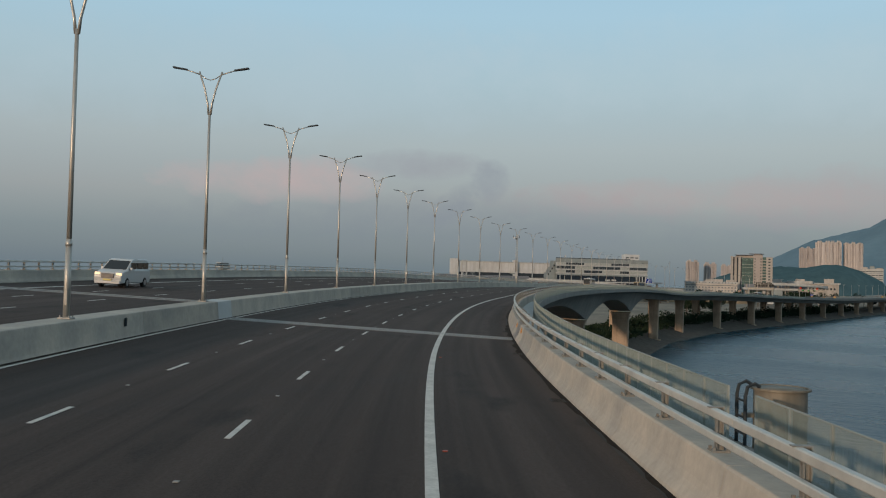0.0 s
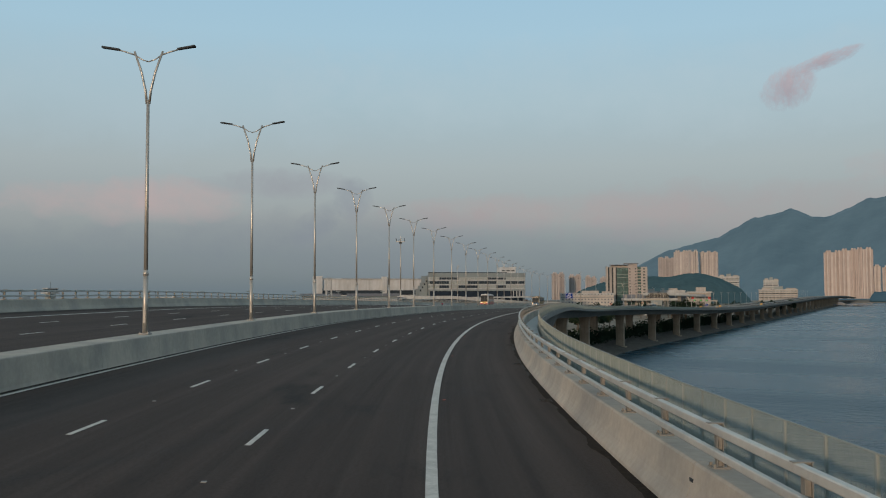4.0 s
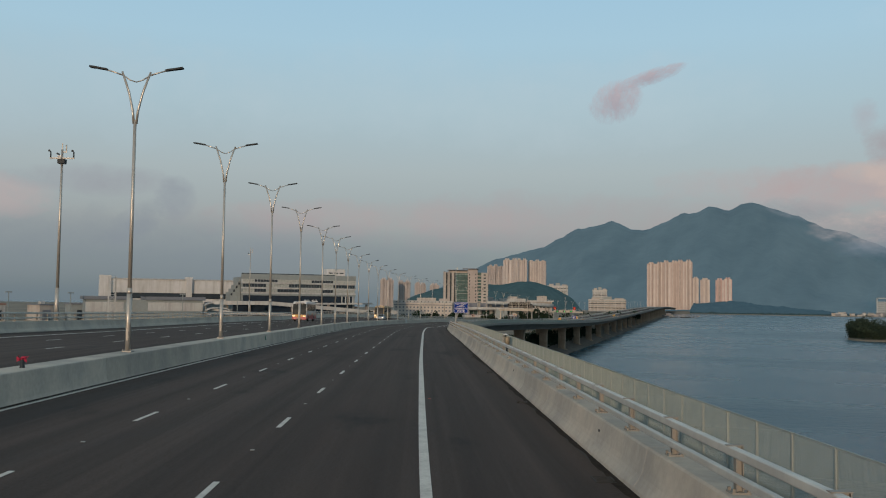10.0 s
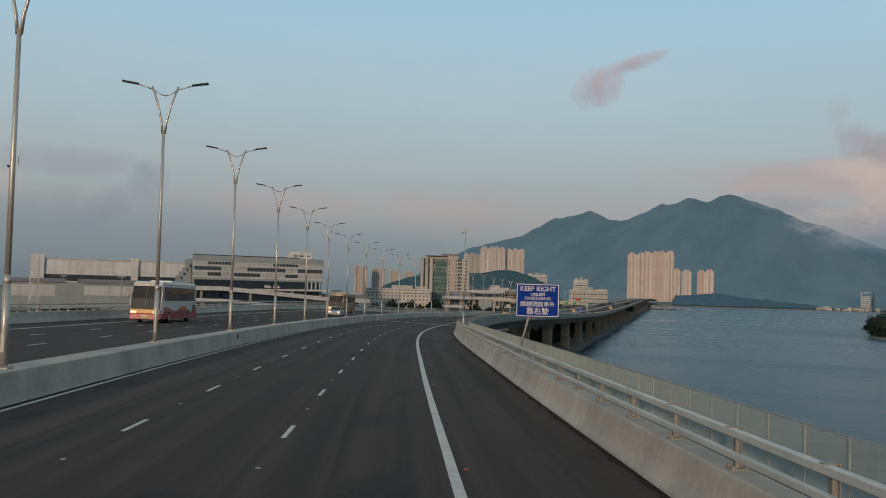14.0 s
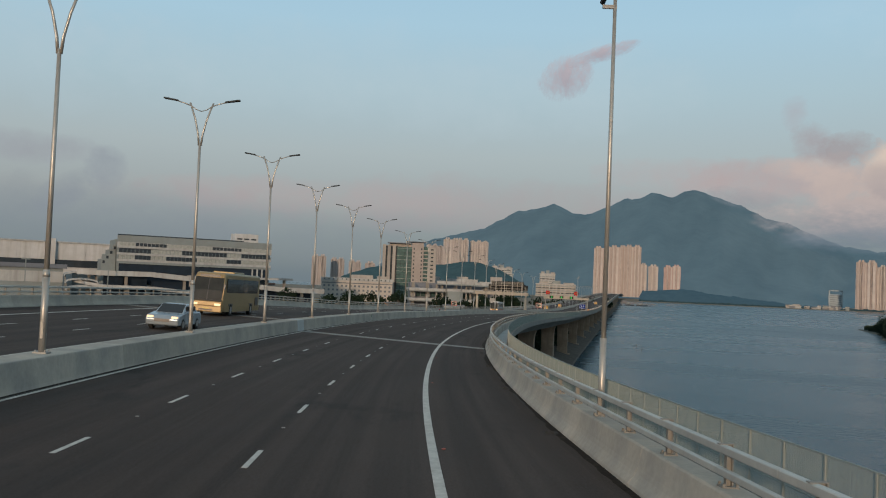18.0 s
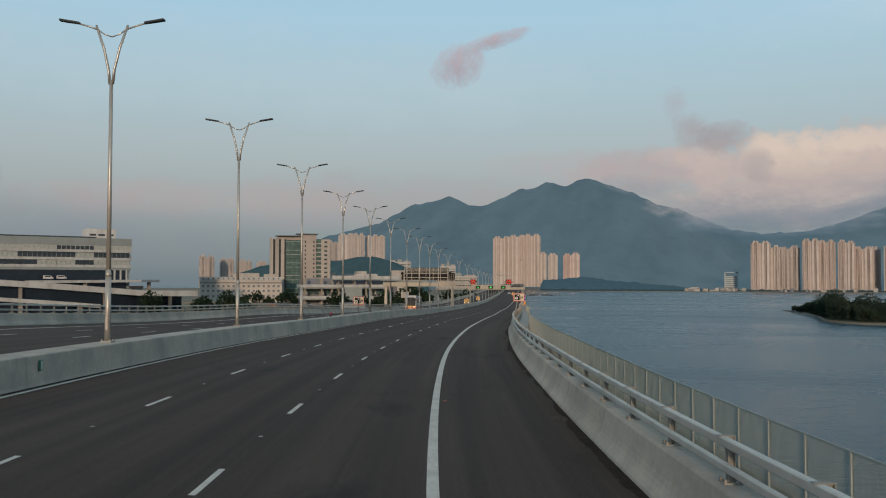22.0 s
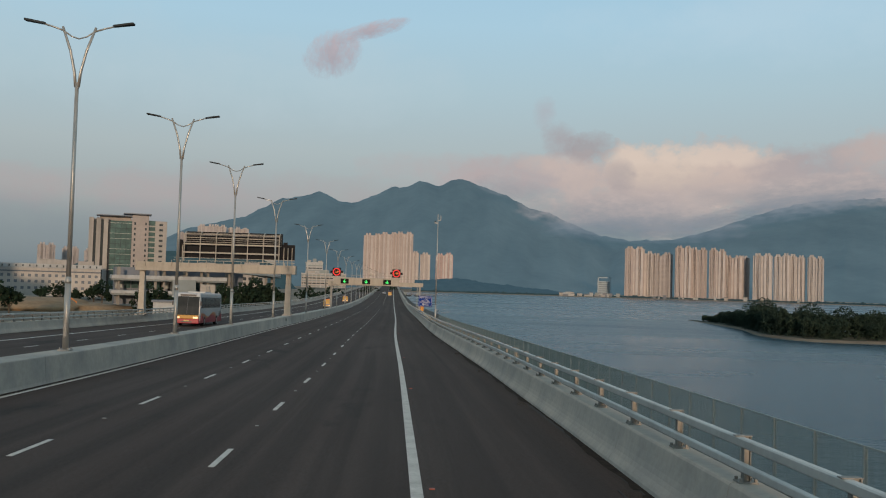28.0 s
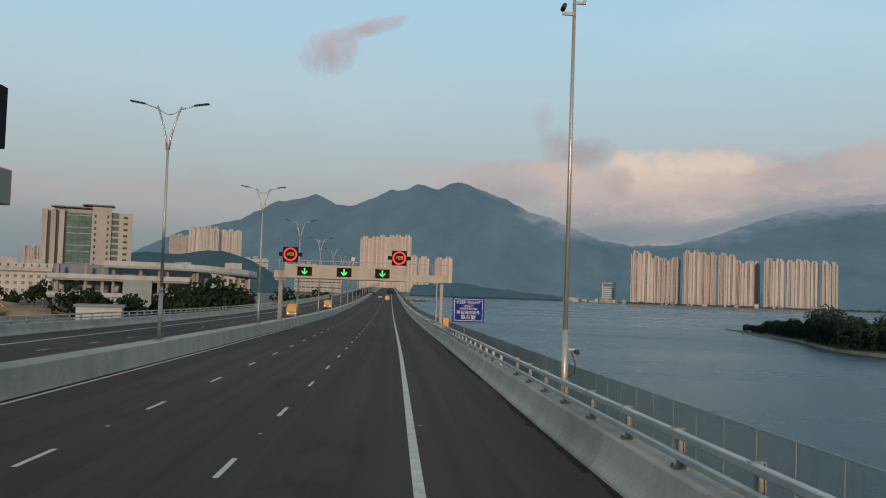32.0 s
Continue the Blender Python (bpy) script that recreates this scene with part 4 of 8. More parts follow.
first = street_lamp(frame_at(LAMP_S[0], 12.2, 0.9))
for s in LAMP_S[1:]:
    copy_thing(first, frame_at(s, 12.2, 0.9))

# lane dashes and road studs, each its own piece of paint or metal
DASH = small_mesh("lane_dash", boxes((-0.056, 0.056, -1.0, 1.0, 0.0015, 0.006)), PAINT_LINE)
STUD_MAT = material("road_stud", (0.24, 0.235, 0.22), 0.5, 0.1)
STUD_RED = material("red_road_stud", (0.26, 0.05, 0.025), 0.5)
STUD = small_mesh("road_stud", boxes((-0.045, 0.045, -0.045, 0.045, 0.0, 0.016), bevel=0.005), STUD_MAT)
RED_STUD = small_mesh("road_stud", boxes((-0.045, 0.045, -0.045, 0.045, 0.0, 0.02), bevel=0.005), STUD_RED)
for v, label in ((3.6, "white dashed lane line"), (7.3, "white dashed lane line"), (16.85, "white dashed lane line of the oncoming carriageway"), (20.5, "white dashed lane line of the oncoming carriageway")):
    row = thing("lane_marking", Matrix(), label + " with small studs", "road marking", kind="structure")
    for k, s in enumerate(DASHES):
        s += 0.5 * (v > 5)
        if s > 1250 or (abs(s - 46) < 2.2) or (abs(s - 432.2) < 2.2):
            continue
        m = frame_at(s, v)
        q = at(s + 1, v) - at(s - 1, v)
        m = m @ pose(0, 0, 0, math.degrees(math.atan2(q.z, 2.0)), math.degrees(math.atan(line_at(s)[0][3])), 0)
        share("lane_dash", DASH, row, m)
        if s < 660 and v < 12:
            share("road_stud", STUD, row, frame_at(s + 4.4, v, 0.0))

row = thing("stud_row", Matrix(), "small red road studs along the solid edge line", "road stud", kind="structure")
for k in range(40):
    share("road_stud", RED_STUD, row, frame_at(16.0 + 17.4 * k, -0.26, 0.0))

# ---------------------------------------------------------------- far buildings
def towards(x, y):
    """A pose at x, y whose -y side looks back at the bridge."""
    d = Vector((-224 - x, 505 - y, 0))
    return math.degrees(math.atan2(d.x, -d.y))


def tower_material(name, base, band):
    m = material(name, base, 0.85, grain=0.08, grain_scale=0.08, stain=tuple(c * 0.8 for c in base), stain_scale=0.03, stain_amount=0.5, per_object=0.10)
    n, l = m.node_tree.nodes, m.node_tree.links
    b = n["Principled BSDF"]
    br = n.new("ShaderNodeTexBrick")
    br.offset, br.inputs["Scale"].default_value, br.inputs["Mortar Size"].default_value = 0.0, 1.0, 0.9
    br.inputs["Brick Width"].default_value, br.inputs["Row Height"].default_value, br.inputs["Mortar Smooth"].default_value = 4.2, 3.0, 0.2
    br.inputs["Color1"].default_value = br.inputs["Color2"].default_value = (*band, 1)
    src = b.inputs["Base Color"].links[0].from_socket
    tc = n.new("ShaderNodeTexCoord")
    sp, cb, ad = n.new("ShaderNodeSeparateXYZ"), n.new("ShaderNodeCombineXYZ"), n.new("ShaderNodeMath")
    l.new(tc.outputs["Object"], sp.inputs[0])
    l.new(sp.outputs[0], ad.inputs[0])
    l.new(sp.outputs[1], ad.inputs[1])
    l.new(ad.outputs[0], cb.inputs[0])
    l.new(sp.outputs[2], cb.inputs[1])
    l.new(cb.outputs[0], br.inputs["Vector"])
    l.new(src, br.inputs["Mortar"])
    l.new(br.outputs["Color"], b.inputs["Base Color"])
    return m


TOWER = tower_material("tower_plaster", (0.41, 0.355, 0.335), (0.335, 0.295, 0.285))
TOWER_PALE = tower_material("tower_pale", (0.42, 0.395, 0.385), (0.34, 0.32, 0.315))
TOWER_PINK = tower_material("tower_pink", (0.45, 0.345, 0.33), (0.36, 0.28, 0.275))
# greyer tower copy: shade on set-back blocks and far haze put into colour
TOWER_SHADE_HAZE = tower_material("tower_shade_haze", (0.36, 0.335, 0.33), (0.29, 0.275, 0.275))
TOWER_SLOT = material("tower_window_slot", (0.30, 0.285, 0.285), 0.7, grain=0.25, grain_scale=0.3, stain=(0.19, 0.18, 0.185), stain_scale=0.12)
TOWER_WHITE = material("tower_white_pier", (0.49, 0.455, 0.44), 0.8, grain=0.06, grain_scale=0.2, stain=(0.29, 0.275, 0.275), stain_scale=0.05)


def tower_block(x, y, width, zb, zt, mat, label, bays=4, depth=None, rise=0.0):
    """A slab of flats: fluted bays with recesses between them, and plant rooms on the roof."""
    depth = depth or width * 0.5
    t = thing("apartment_tower", pose(x, y, zb, 0, 0, towards(x, y)), label, "apartment tower", "apartment towers across the bay")
    H = zt - zb
    w = width / bays
    lead = random.Random(int(x * 7 + y))
    for k in range(bays):
        x0 = -width / 2 + k * w
        hh = H - 4.0 - rise * abs(k - (bays - 1) / 2) - lead.choice((0, 0, 2.8))
        # ribs of flats round a recessed core, with slots of windows between them
        part("core", boxes((x0 + w * 0.01, x0 + w * 0.99, -depth * 0.5 + 3.6, depth * 0.5, 0, hh - 1.0)), TOWER_SLOT if mat is not TOWER_SHADE_HAZE else mat, t)
        plan = lead.choice((((0.0, 0.16, 0.6), (0.20, 0.36, -2.4), (0.40, 0.47, 0.2), (0.53, 0.60, 0.2), (0.64, 0.80, -2.4), (0.84, 1.0, 0.6)),
                            ((0.0, 0.22, -1.2), (0.24, 0.31, 1.2), (0.34, 0.49, -2.6), (0.51, 0.66, -2.6), (0.69, 0.76, 1.2), (0.78, 1.0, -1.2)),
                            ((0.0, 0.12, 1.4), (0.13, 0.38, -1.8), (0.43, 0.49, 0.6), (0.51, 0.57, 0.6), (0.62, 0.87, -1.8), (0.88, 1.0, 1.4))))
        for j, (u0, u1, out) in enumerate(plan):
            part("bay", boxes((x0 + w * u0, x0 + w * u1, -depth * 0.5 + out, depth * 0.3, 0, hh - (1.6 if j in (0, 5) else 0))), (mat, mat, TOWER_WHITE, mat, mat, TOWER_WHITE)[(j + k) % 6] if mat is not TOWER_SHADE_HAZE else mat, t)
        part("roof_slab", boxes((x0 + w * 0.2, x0 + w * 0.8, -depth * 0.5 - 2.2, depth * 0.3, hh - 1.2, hh + 0.4)), mat, t)
        if (k + bays) % 2 == 0 or bays < 3:
            part("roof_plant_room", boxes((x0 + w * 0.24, x0 + w * 0.46, -depth * 0.4, depth * 0.2, hh, hh + 4.6)), mat, t)
            part("roof_plant_room", boxes((x0 + w * 0.54, x0 + w * 0.76, -depth * 0.4, depth * 0.2, hh, hh + 4.6)), mat, t)
        else:
            part("roof_plant_room", boxes((x0 + w * 0.3, x0 + w * 0.7, -depth * 0.4, depth * 0.2, hh, hh + 2.4)), mat, t)
    return t


for x, y, w, zt, n, g in ((82, 2730, 46, 103, 2, 0), (112, 2748, 34, 96, 2, 1), (152, 2760, 52, 92, 2, 2), (195, 2711, 39, 107, 2, 0), (233, 2722, 39, 104, 2, 0), (272, 2697, 38, 103, 2, 0), (313, 2716, 46, 90, 2, 0), (342, 2730, 26, 88, 1, 2),
                          (370, 2672, 43, 95, 2, 1), (411, 2661, 36, 93, 2, 1), (446, 2664, 36, 92, 2, 1), (480, 2639, 35, 90, 2, 1)):
    tower_block(x, y, w, -19, zt, (TOWER, TOWER_PALE, TOWER_SHADE_HAZE)[g], ("tall pinkish apartment tower lit by the low sun", "tall cream apartment tower on the far shore", "apartment tower standing back, greyed to look shaded")[g], n)
for x, y, w, zb, zt, n in ((-590, 2935, 50, -12, 130, 2), (-545, 2930, 48, -12, 134, 2), (-503, 2925, 46, -12, 136, 2), (-489, 2985, 40, -5, 90, 2), (-453, 3000, 28, -5, 87, 1), (-403, 3046, 48, -5, 87, 2)):
    tower_block(x, y, w, zb, zt, TOWER if zt > 100 else TOWER_PINK if x > -410 else TOWER_PALE, "tall cream apartment tower at the head of the bay" if zt > 100 else "pink apartment tower standing apart" if x > -410 else "pale apartment tower beside taller ones", n)
for x, y, w, zb, zt, n in ((-1078, 3015, 50, 40, 151, 2), (-1045, 3030, 36, 40, 149, 2), (-1010, 3090, 60, 40, 147, 3), (-1210, 3236, 60, 40, 138, 3), (-1345, 2634, 40, -15, 72, 2), (-1345, 2756, 40, -15, 68, 2), (-1295, 2770, 36, -15, 64, 2), (-1255, 2790, 30, -15, 60, 1)):
    tower_block(x, y, w, zb, zt, TOWER_SHADE_HAZE if x < -1200 else TOWER_PALE, "pale apartment tower in the hazy distance", n)

WHITE_BAND = material("white_cladding", (0.37, 0.395, 0.405), 0.7, grain=0.05, grain_scale=0.5, stain=(0.25, 0.25, 0.24), stain_scale=0.06, streaks=((0.18, 0.18, 0.17), 0.5, 0.35, (1, 1, 0.08)))
CREAM = material("cream_plaster", (0.35, 0.335, 0.315), 0.85, grain=0.06, grain_scale=0.4, stain=(0.25, 0.235, 0.215), stain_scale=0.08, streaks=((0.17, 0.16, 0.15), 0.5, 0.3, (1, 1, 0.08)))
PINK_STONE = material("pinkish_tile_wall", (0.32, 0.29, 0.275), 0.75, grain=0.06, grain_scale=0.5, stain=(0.23, 0.205, 0.19), stain_scale=0.1)
DARK_GLASS = material("dark_glazing", (0.03, 0.04, 0.05), 0.12, grain=0.2, grain_scale=0.3)
GREEN_GLASS = material("green_curtain_glass", (0.07, 0.125, 0.12), 0.15, 0.2, grain=0.4, grain_scale=0.25, stain=(0.05, 0.10, 0.10), stain_scale=0.12)


GREY_BAND = material("grey_cladding", (0.195, 0.235, 0.245), 0.6, grain=0.06, grain_scale=0.4, stain=(0.155, 0.165, 0.16), stain_scale=0.08)
# lit windows put in as a pale base colour, without emission
PALE_GLASS = material("pale_lit_glazing", (0.29, 0.315, 0.30), 0.3, grain=0.25, grain_scale=0.8)
BLUE_GLASS = material("blue_podium_glass", (0.014, 0.022, 0.034), 0.1, grain=0.2, grain_scale=0.2)
SLATE = material("slate_blue_roof", (0.12, 0.14, 0.17), 0.6, grain=0.08, grain_scale=0.3)
ORANGE = material("orange_paint", (0.62, 0.20, 0.03), 0.5, grain=0.08, grain_scale=1.5)


def panes(t, x0, x1, z0, z1, y, n, pick, name="window_pane", gap=0.12):
    """A row of separate panes set in a recess."""
    w = (x1 - x0) / n
    for k in range(n):
        part(name, boxes((x0 + k * w + gap, x0 + (k + 1) * w - gap, y, y + 0.15, z0, z1)), pick(k), t)


HALL_WHITE = material("hall_white_cladding", (0.48, 0.50, 0.51), 0.7, grain=0.05, grain_scale=0.3, stain=(0.33, 0.33, 0.32), stain_scale=0.05, streaks=((0.25, 0.25, 0.24), 0.5, 0.3, (1, 1, 0.08)))
# the long office block with window bands over a dark glass podium
off = thing("office_block", pose(-514, 808, -14.0, 0, 0, 46.3), "long grey-white office block with window bands over dark glass", "office building")
part("core", boxes((-47.9, 47.9, 1.2, 40, 0, 37.2)), GREY_BAND, off)
part("podium_glazing", boxes((-47.0, 46.0, 0.8, 3, 9.6, 22.4)), BLUE_GLASS, off)
for z0, z1, m in ((35.4, 39.6, GREY_BAND), (31.8, 33.0, WHITE_BAND), (33.0, 35.5, WHITE_BAND), (27.6, 28.9, WHITE_BAND), (28.9, 31.6, GREY_BAND), (23.6, 25.0, WHITE_BAND), (22.2, 23.5, GREY_BAND)):
    part("spandrel_band", boxes((-48.5, 48.5, 0, 2.2, z0, z1 - (1.0 if m is GREY_BAND and z0 > 28 and z0 < 29 else 0))), m, off)
for z0, z1, seed in ((33.2, 35.2, 1), (29.0, 31.6, 2), (25.0, 27.5, 3)):
    q = random.Random(seed)
    run = [q.random() < 0.5 for _ in range(10)]
    panes(off, -47.5, 47.5, z0, z1, -0.06 if z0 > 33 or z0 < 26 else -0.05, 40, lambda k: (PALE_GLASS if run[k // 4] else DARK_GLASS))
for k in range(4):
    part("column", boxes((36 + k * 3.2, 36.9 + k * 3.2, 0.3, 0.9, 15.4, 22.3)), WHITE_BAND, off)
part("roof_line", boxes((-48.4, 30.0, 1.0, 2.0, 39.5, 40.3)), DARK_GLASS, off)
part("roof_plant_room", boxes((30, 46, 24, 36, 36.8, 46.0)), HALL_WHITE, off)
for k in range(3):
    part("roof_window", boxes((31.5 + k * 4.8, 35.0 + k * 4.8, 23.85, 24.05, 42.0, 43.0)), DARK_GLASS, off)
for k in range(5):
    part("stair_block", boxes((-56.5 + k * 2.2, -48.4, 6 + k, 26, 0, 24.5 + k * 3.0)), GREY_BAND, off)
    part("stair_window", boxes((-56.0 + k * 2.2, -54.6 + k * 2.2, 5.9 + k, 6.1 + k, 21.8 + k * 3.0, 23.6 + k * 3.0)), DARK_GLASS, off)


def ramp_beam(name, base, pts, width, deep, mat, label):
    """An elevated ramp: straight lengths between points, with a white edge beam and a dark glazed side under it."""
    t = thing(name, base, label, "ramp")
    for a, b in zip(pts, pts[1:]):
        a, b = Vector(a), Vector(b)
        d = b - a
        bm = bmesh.new()
        vs = []
        n = Vector((-d.y, d.x, 0)).normalized() * width
        for p in (a, b):
            vs += [bm.verts.new(p), bm.verts.new(p + n), bm.verts.new(p + n + Vector((0, 0, -deep))), bm.verts.new(p + Vector((0, 0, -deep)))]
        for f in ((0, 1, 2, 3), (7, 6, 5, 4), (0, 4, 5, 1), (1, 5, 6, 2), (2, 6, 7, 3), (3, 7, 4, 0)):
            bm.faces.new([vs[i] for i in f])
        part("edge_beam", bm, mat, t)
    for a, b in zip(pts, pts[1:]):
        m = (Vector(a) + Vector(b)) / 2
        part("column", boxes((m.x - 0.8, m.x + 0.8, m.y + width * 0.4, m.y + width * 0.4 + 1.6, -3.0, m.z - deep + 0.3)), CONCRETE_OLD, t)
    return t


RB = pose(-514, 808, -14.0, 0, 0, 46.3)
ramp_beam("elevated_ramp", RB, [(-72, -12, 17.6), (-58, -17, 17.4), (-31, -20, 17.6), (10, -22, 14.6), (50, -24, 11.2), (78, -24, 11.0)], 8, 3.0, WHITE_BAND, "pale elevated ramp sloping down in front of the offices")
ramp_beam("elevated_ramp", RB, [(-74, -14, 11.8), (-58, -20, 9.0), (-30, -24, 8.8), (8, -27, 5.8), (26, -28, 4.2)], 8, 1.9, WHITE_BAND, "lower pale ramp with a dark glazed wall above it")
ramp_beam("elevated_ramp", RB, [(-6, -10, 16.4), (52, -8, 17.0), (66, 6, 17.0)], 7, 1.4, WHITE_BAND, "pale ramp rising to the office podium")
pod = thing("podium_wall", RB, "dark blue glazed podium wall between the ramps", "wall")
part("glazing", boxes((-57, -32, -12, -9, 0, 15.0), (-30, 46, -16, -12, 0, 12.2), (46, 72, -15, -12, 0, 9.5)), BLUE_GLASS, pod)
part("base_wall", boxes((-57, 72, -11.8, -9, 0, 9.0)), GREY_BAND, pod)

# the long cream hall and the low halls before it
hall = thing("terminal_hall", pose(-622, 790, -14.0, 0, 0, 48.0), "long cream hall with square pylons and a dark strip", "terminal")
part("wall", boxes((-62, 64, 0, 40, 0, 35)), HALL_WHITE, hall)
# dark band laid on the front for the deep gap below the wall
part("window_strip", boxes((-60, 64, -0.3, 0.1, 18.5, 23.2)), DARK_GLASS, hall)
part("roof_edge", boxes((-56.9, 59.9, -0.8, 0.4, 34.4, 35.3)), WHITE_BAND, hall)
for x0, x1, h in ((-66, -57, 37.5), (4, 9, 37.2), (60, 66, 34)):
    part("pylon", boxes((x0, x1, -2.2, 6, 0, h)), HALL_WHITE, hall)
for k in range(14):
    part("wall_panel", boxes((-56 + k * 8.4, -47.8 + k * 8.4, -0.2, -0.05, 23.4, 33.6)), HALL_WHITE, hall)
low = thing("low_hall", pose(-584, 742, -14.0, 0, 0, 48.0), "low hall with a slate roof over a white wall", "hall")
part("wall", boxes((-70, 18, 0, 30, 0, 17.5)), GREY_BAND, low)
part("white_band", boxes((-70, -42, -0.4, 0, 8.0, 15.5)), WHITE_BAND, low)
part("white_band", boxes((-24, 18, -0.4, 0, 9.0, 15.5)), WHITE_BAND, low)
part("roof", boxes((-72, -36, -1.6, 32, 17.4, 20.0), (-26, 20, -1.6, 32, 17.4, 20.0)), SLATE, low)
arch = thing("arched_canopy", pose(-545, 742, -14.0, 0, 0, 48.0), "white arched canopy between the halls", "canopy")
for k in range(3):
    bm = bmesh.new()
    rings = []
    for j in range(11):
        a0 = math.pi * j / 10
        x0, z0 = -math.cos(a0) * 9, 6 + k * 4 + math.sin(a0) * 2.4
        rings.append([bm.verts.new(c) for c in ((x0, k * 6, z0), (x0, k * 6 + 8, z0), (x0, k * 6 + 8, z0 - 0.9), (x0, k * 6, z0 - 0.9))])
    for p, q in zip(rings, rings[1:]):
        for i in range(4):
            bm.faces.new((p[i], p[(i + 1) % 4], q[(i + 1) % 4], q[i]))
    bm.faces.new(rings[0])
    bm.faces.new(rings[-1][::-1])
    part("arch", bm, WHITE_BAND, arch)
    for x0 in (-9, 8.2):
        part("column", boxes((x0, x0 + 0.8, k * 6 + 1, k * 6 + 2, 0, 6.2 + k * 4)), CONCRETE_OLD, arch)
lat = thing("lattice_tower", pose(-552, 633, -17.0, 0, 0, 48.0), "white steel lattice tower beside the low halls", "lattice tower")
for sx in (-1, 1):
    for sy in (-1, 1):
        part("leg", boxes((sx * 2.2 - 0.25, sx * 2.2 + 0.25, sy * 2.2 - 3.25, sy * 2.2 - 2.75, 0, 36)), WHITE_BAND, lat)
for k in range(9):
    z = k * 4.0
    bm = bmesh.new()
    tube(bm, [(-2.2, -5.2, z), (2.2, -5.2, z + 4)], [0.16, 0.16], 5)
    tube(bm, [(2.2, -5.2, z), (-2.2, -5.2, z + 4)], [0.16, 0.16], 5)
    tube(bm, [(-2.2, -5.2, z + 4), (2.2, -5.2, z + 4)], [0.16, 0.16], 5)
    part("brace", bm, WHITE_BAND, lat)

# the hotel: ribbed wing, green curtain wall, pinkish tiled wall with window columns, cream end
hot = thing("hotel_tower", pose(-481, 1098, -14.0, 0, 0, towards(-481, 1098)), "tall hotel tower with green curtain glass and a pinkish tiled wall", "hotel")
part("core", boxes((-24, 25, 1.5, 24, 0, 51.5)), PINK_STONE, hot)
for k in range(3):
    part("rib", boxes((-24.5 + k * 4.6, -21.7 + k * 4.6, -1.0, 3, 0, 52.2)), CREAM, hot)
    part("recess_glazing", boxes((-21.7 + k * 4.6, -19.9 + k * 4.6, 0.6, 2, 4, 51)), DARK_GLASS, hot)
part("curtain_wall", boxes((-11.2, 2.6, -1.6, 4, 0, 50.5)), GREEN_GLASS, hot)
for k in range(14):
    part("mullion", boxes((-11.2, 2.6, -1.75, -1.5, 3.4 + k * 3.5, 3.65 + k * 3.5)), PALE_GLASS if k % 3 else DARK_GLASS, hot)
for k in range(5):
    part("mullion", boxes((-11.2 + k * 3.4, -11.0 + k * 3.4, -1.74, -1.5, 0, 50.5)), DARK_GLASS, hot)
part("tiled_wall", boxes((2.6, 13.4, -2.6, 6, 0, 54.5)), PINK_STONE, hot)
part("slot_glazing", boxes((13.4, 17.6, -0.6, 6, 0, 51.5)), GREEN_GLASS, hot)
part("end_wall", boxes((17.6, 25.2, -1.8, 16, 0, 51.0)), CREAM, hot)
for k in range(13):
    z = 5 + k * 3.6
    for x in (4.0, 11.0):
        part("window", boxes((x, x + 1.0, -2.72, -2.55, z, z + 1.7)), DARK_GLASS, hot)
    part("window", boxes((20.2, 22.6, -1.92, -1.75, z, z + 1.3)), DARK_GLASS, hot)
    part("slot_sill", boxes((13.4, 17.6, -0.9, -0.5, z - 1.0, z)), CREAM, hot)
part("roof_canopy", boxes((-20, 4, -2, 10, 53.6, 54.3), (-3, 15, -3.4, 12, 55.2, 55.9)), SLATE, hot)
part("roof_plant_room", boxes((-18, 2, 3, 14, 51.4, 53.8), (3, 13, 0, 12, 54.4, 55.3)), CREAM, hot)
WING = material("wing_cream_plaster", (0.45, 0.43, 0.40), 0.85, grain=0.06, grain_scale=0.4, stain=(0.33, 0.31, 0.285), stain_scale=0.08)
wing = thing("hotel_wing", pose(-506, 1040, -14.0, 0, 0, towards(-506, 1040)), "low cream hotel wing with two rows of square windows", "hotel wing")
part("wall", boxes((-31, 31, 0, 18, 0, 17.2)), WING, wing)
part("cornice", boxes((-31.5, 31.5, -0.8, 18.5, 17.0, 19.6)), WHITE_BAND, wing)
part("roof_ledge", boxes((-31, 31, -0.6, 0.2, 14.6, 15.4)), SLATE, wing)
part("roof_plant_room", boxes((-6, 14, 6, 14, 19.4, 22.6), (18, 27, 6, 14, 19.4, 22.0)), CREAM, wing)
for k in range(16):
    for z in (4.0, 8.0, 11.6):
        part("window", boxes((-29.4 + k * 3.8, -27.7 + k * 3.8, -0.12, 0.1, z, z + 1.7)), SLATE, wing)
    part("pilaster", boxes((-30.6 + k * 3.8, -29.9 + k * 3.8, -0.5, 0.1, 0, 14.8)), WING, wing)
    part("cornice_bracket", boxes((-30.7 + k * 3.8, -29.8 + k * 3.8, -1.1, -0.5, 15.4, 17.0)), WING, wing)
    part("attic_window", boxes((-28.9 + k * 3.8, -28.2 + k * 3.8, -0.9, -0.7, 17.7, 18.9)), DARK_GLASS, wing)

# the white-banded transport building, with columns and glazing between its decks
dep = thing("transport_building", pose(-383, 935, -14.0, 0, 0, towards(-383, 935) + 6), "white-banded building with open decks, columns and dark glazing", "transport building")
part("core", boxes((-30, 32, 12, 30, 0, 18.2)), SLATE, dep)
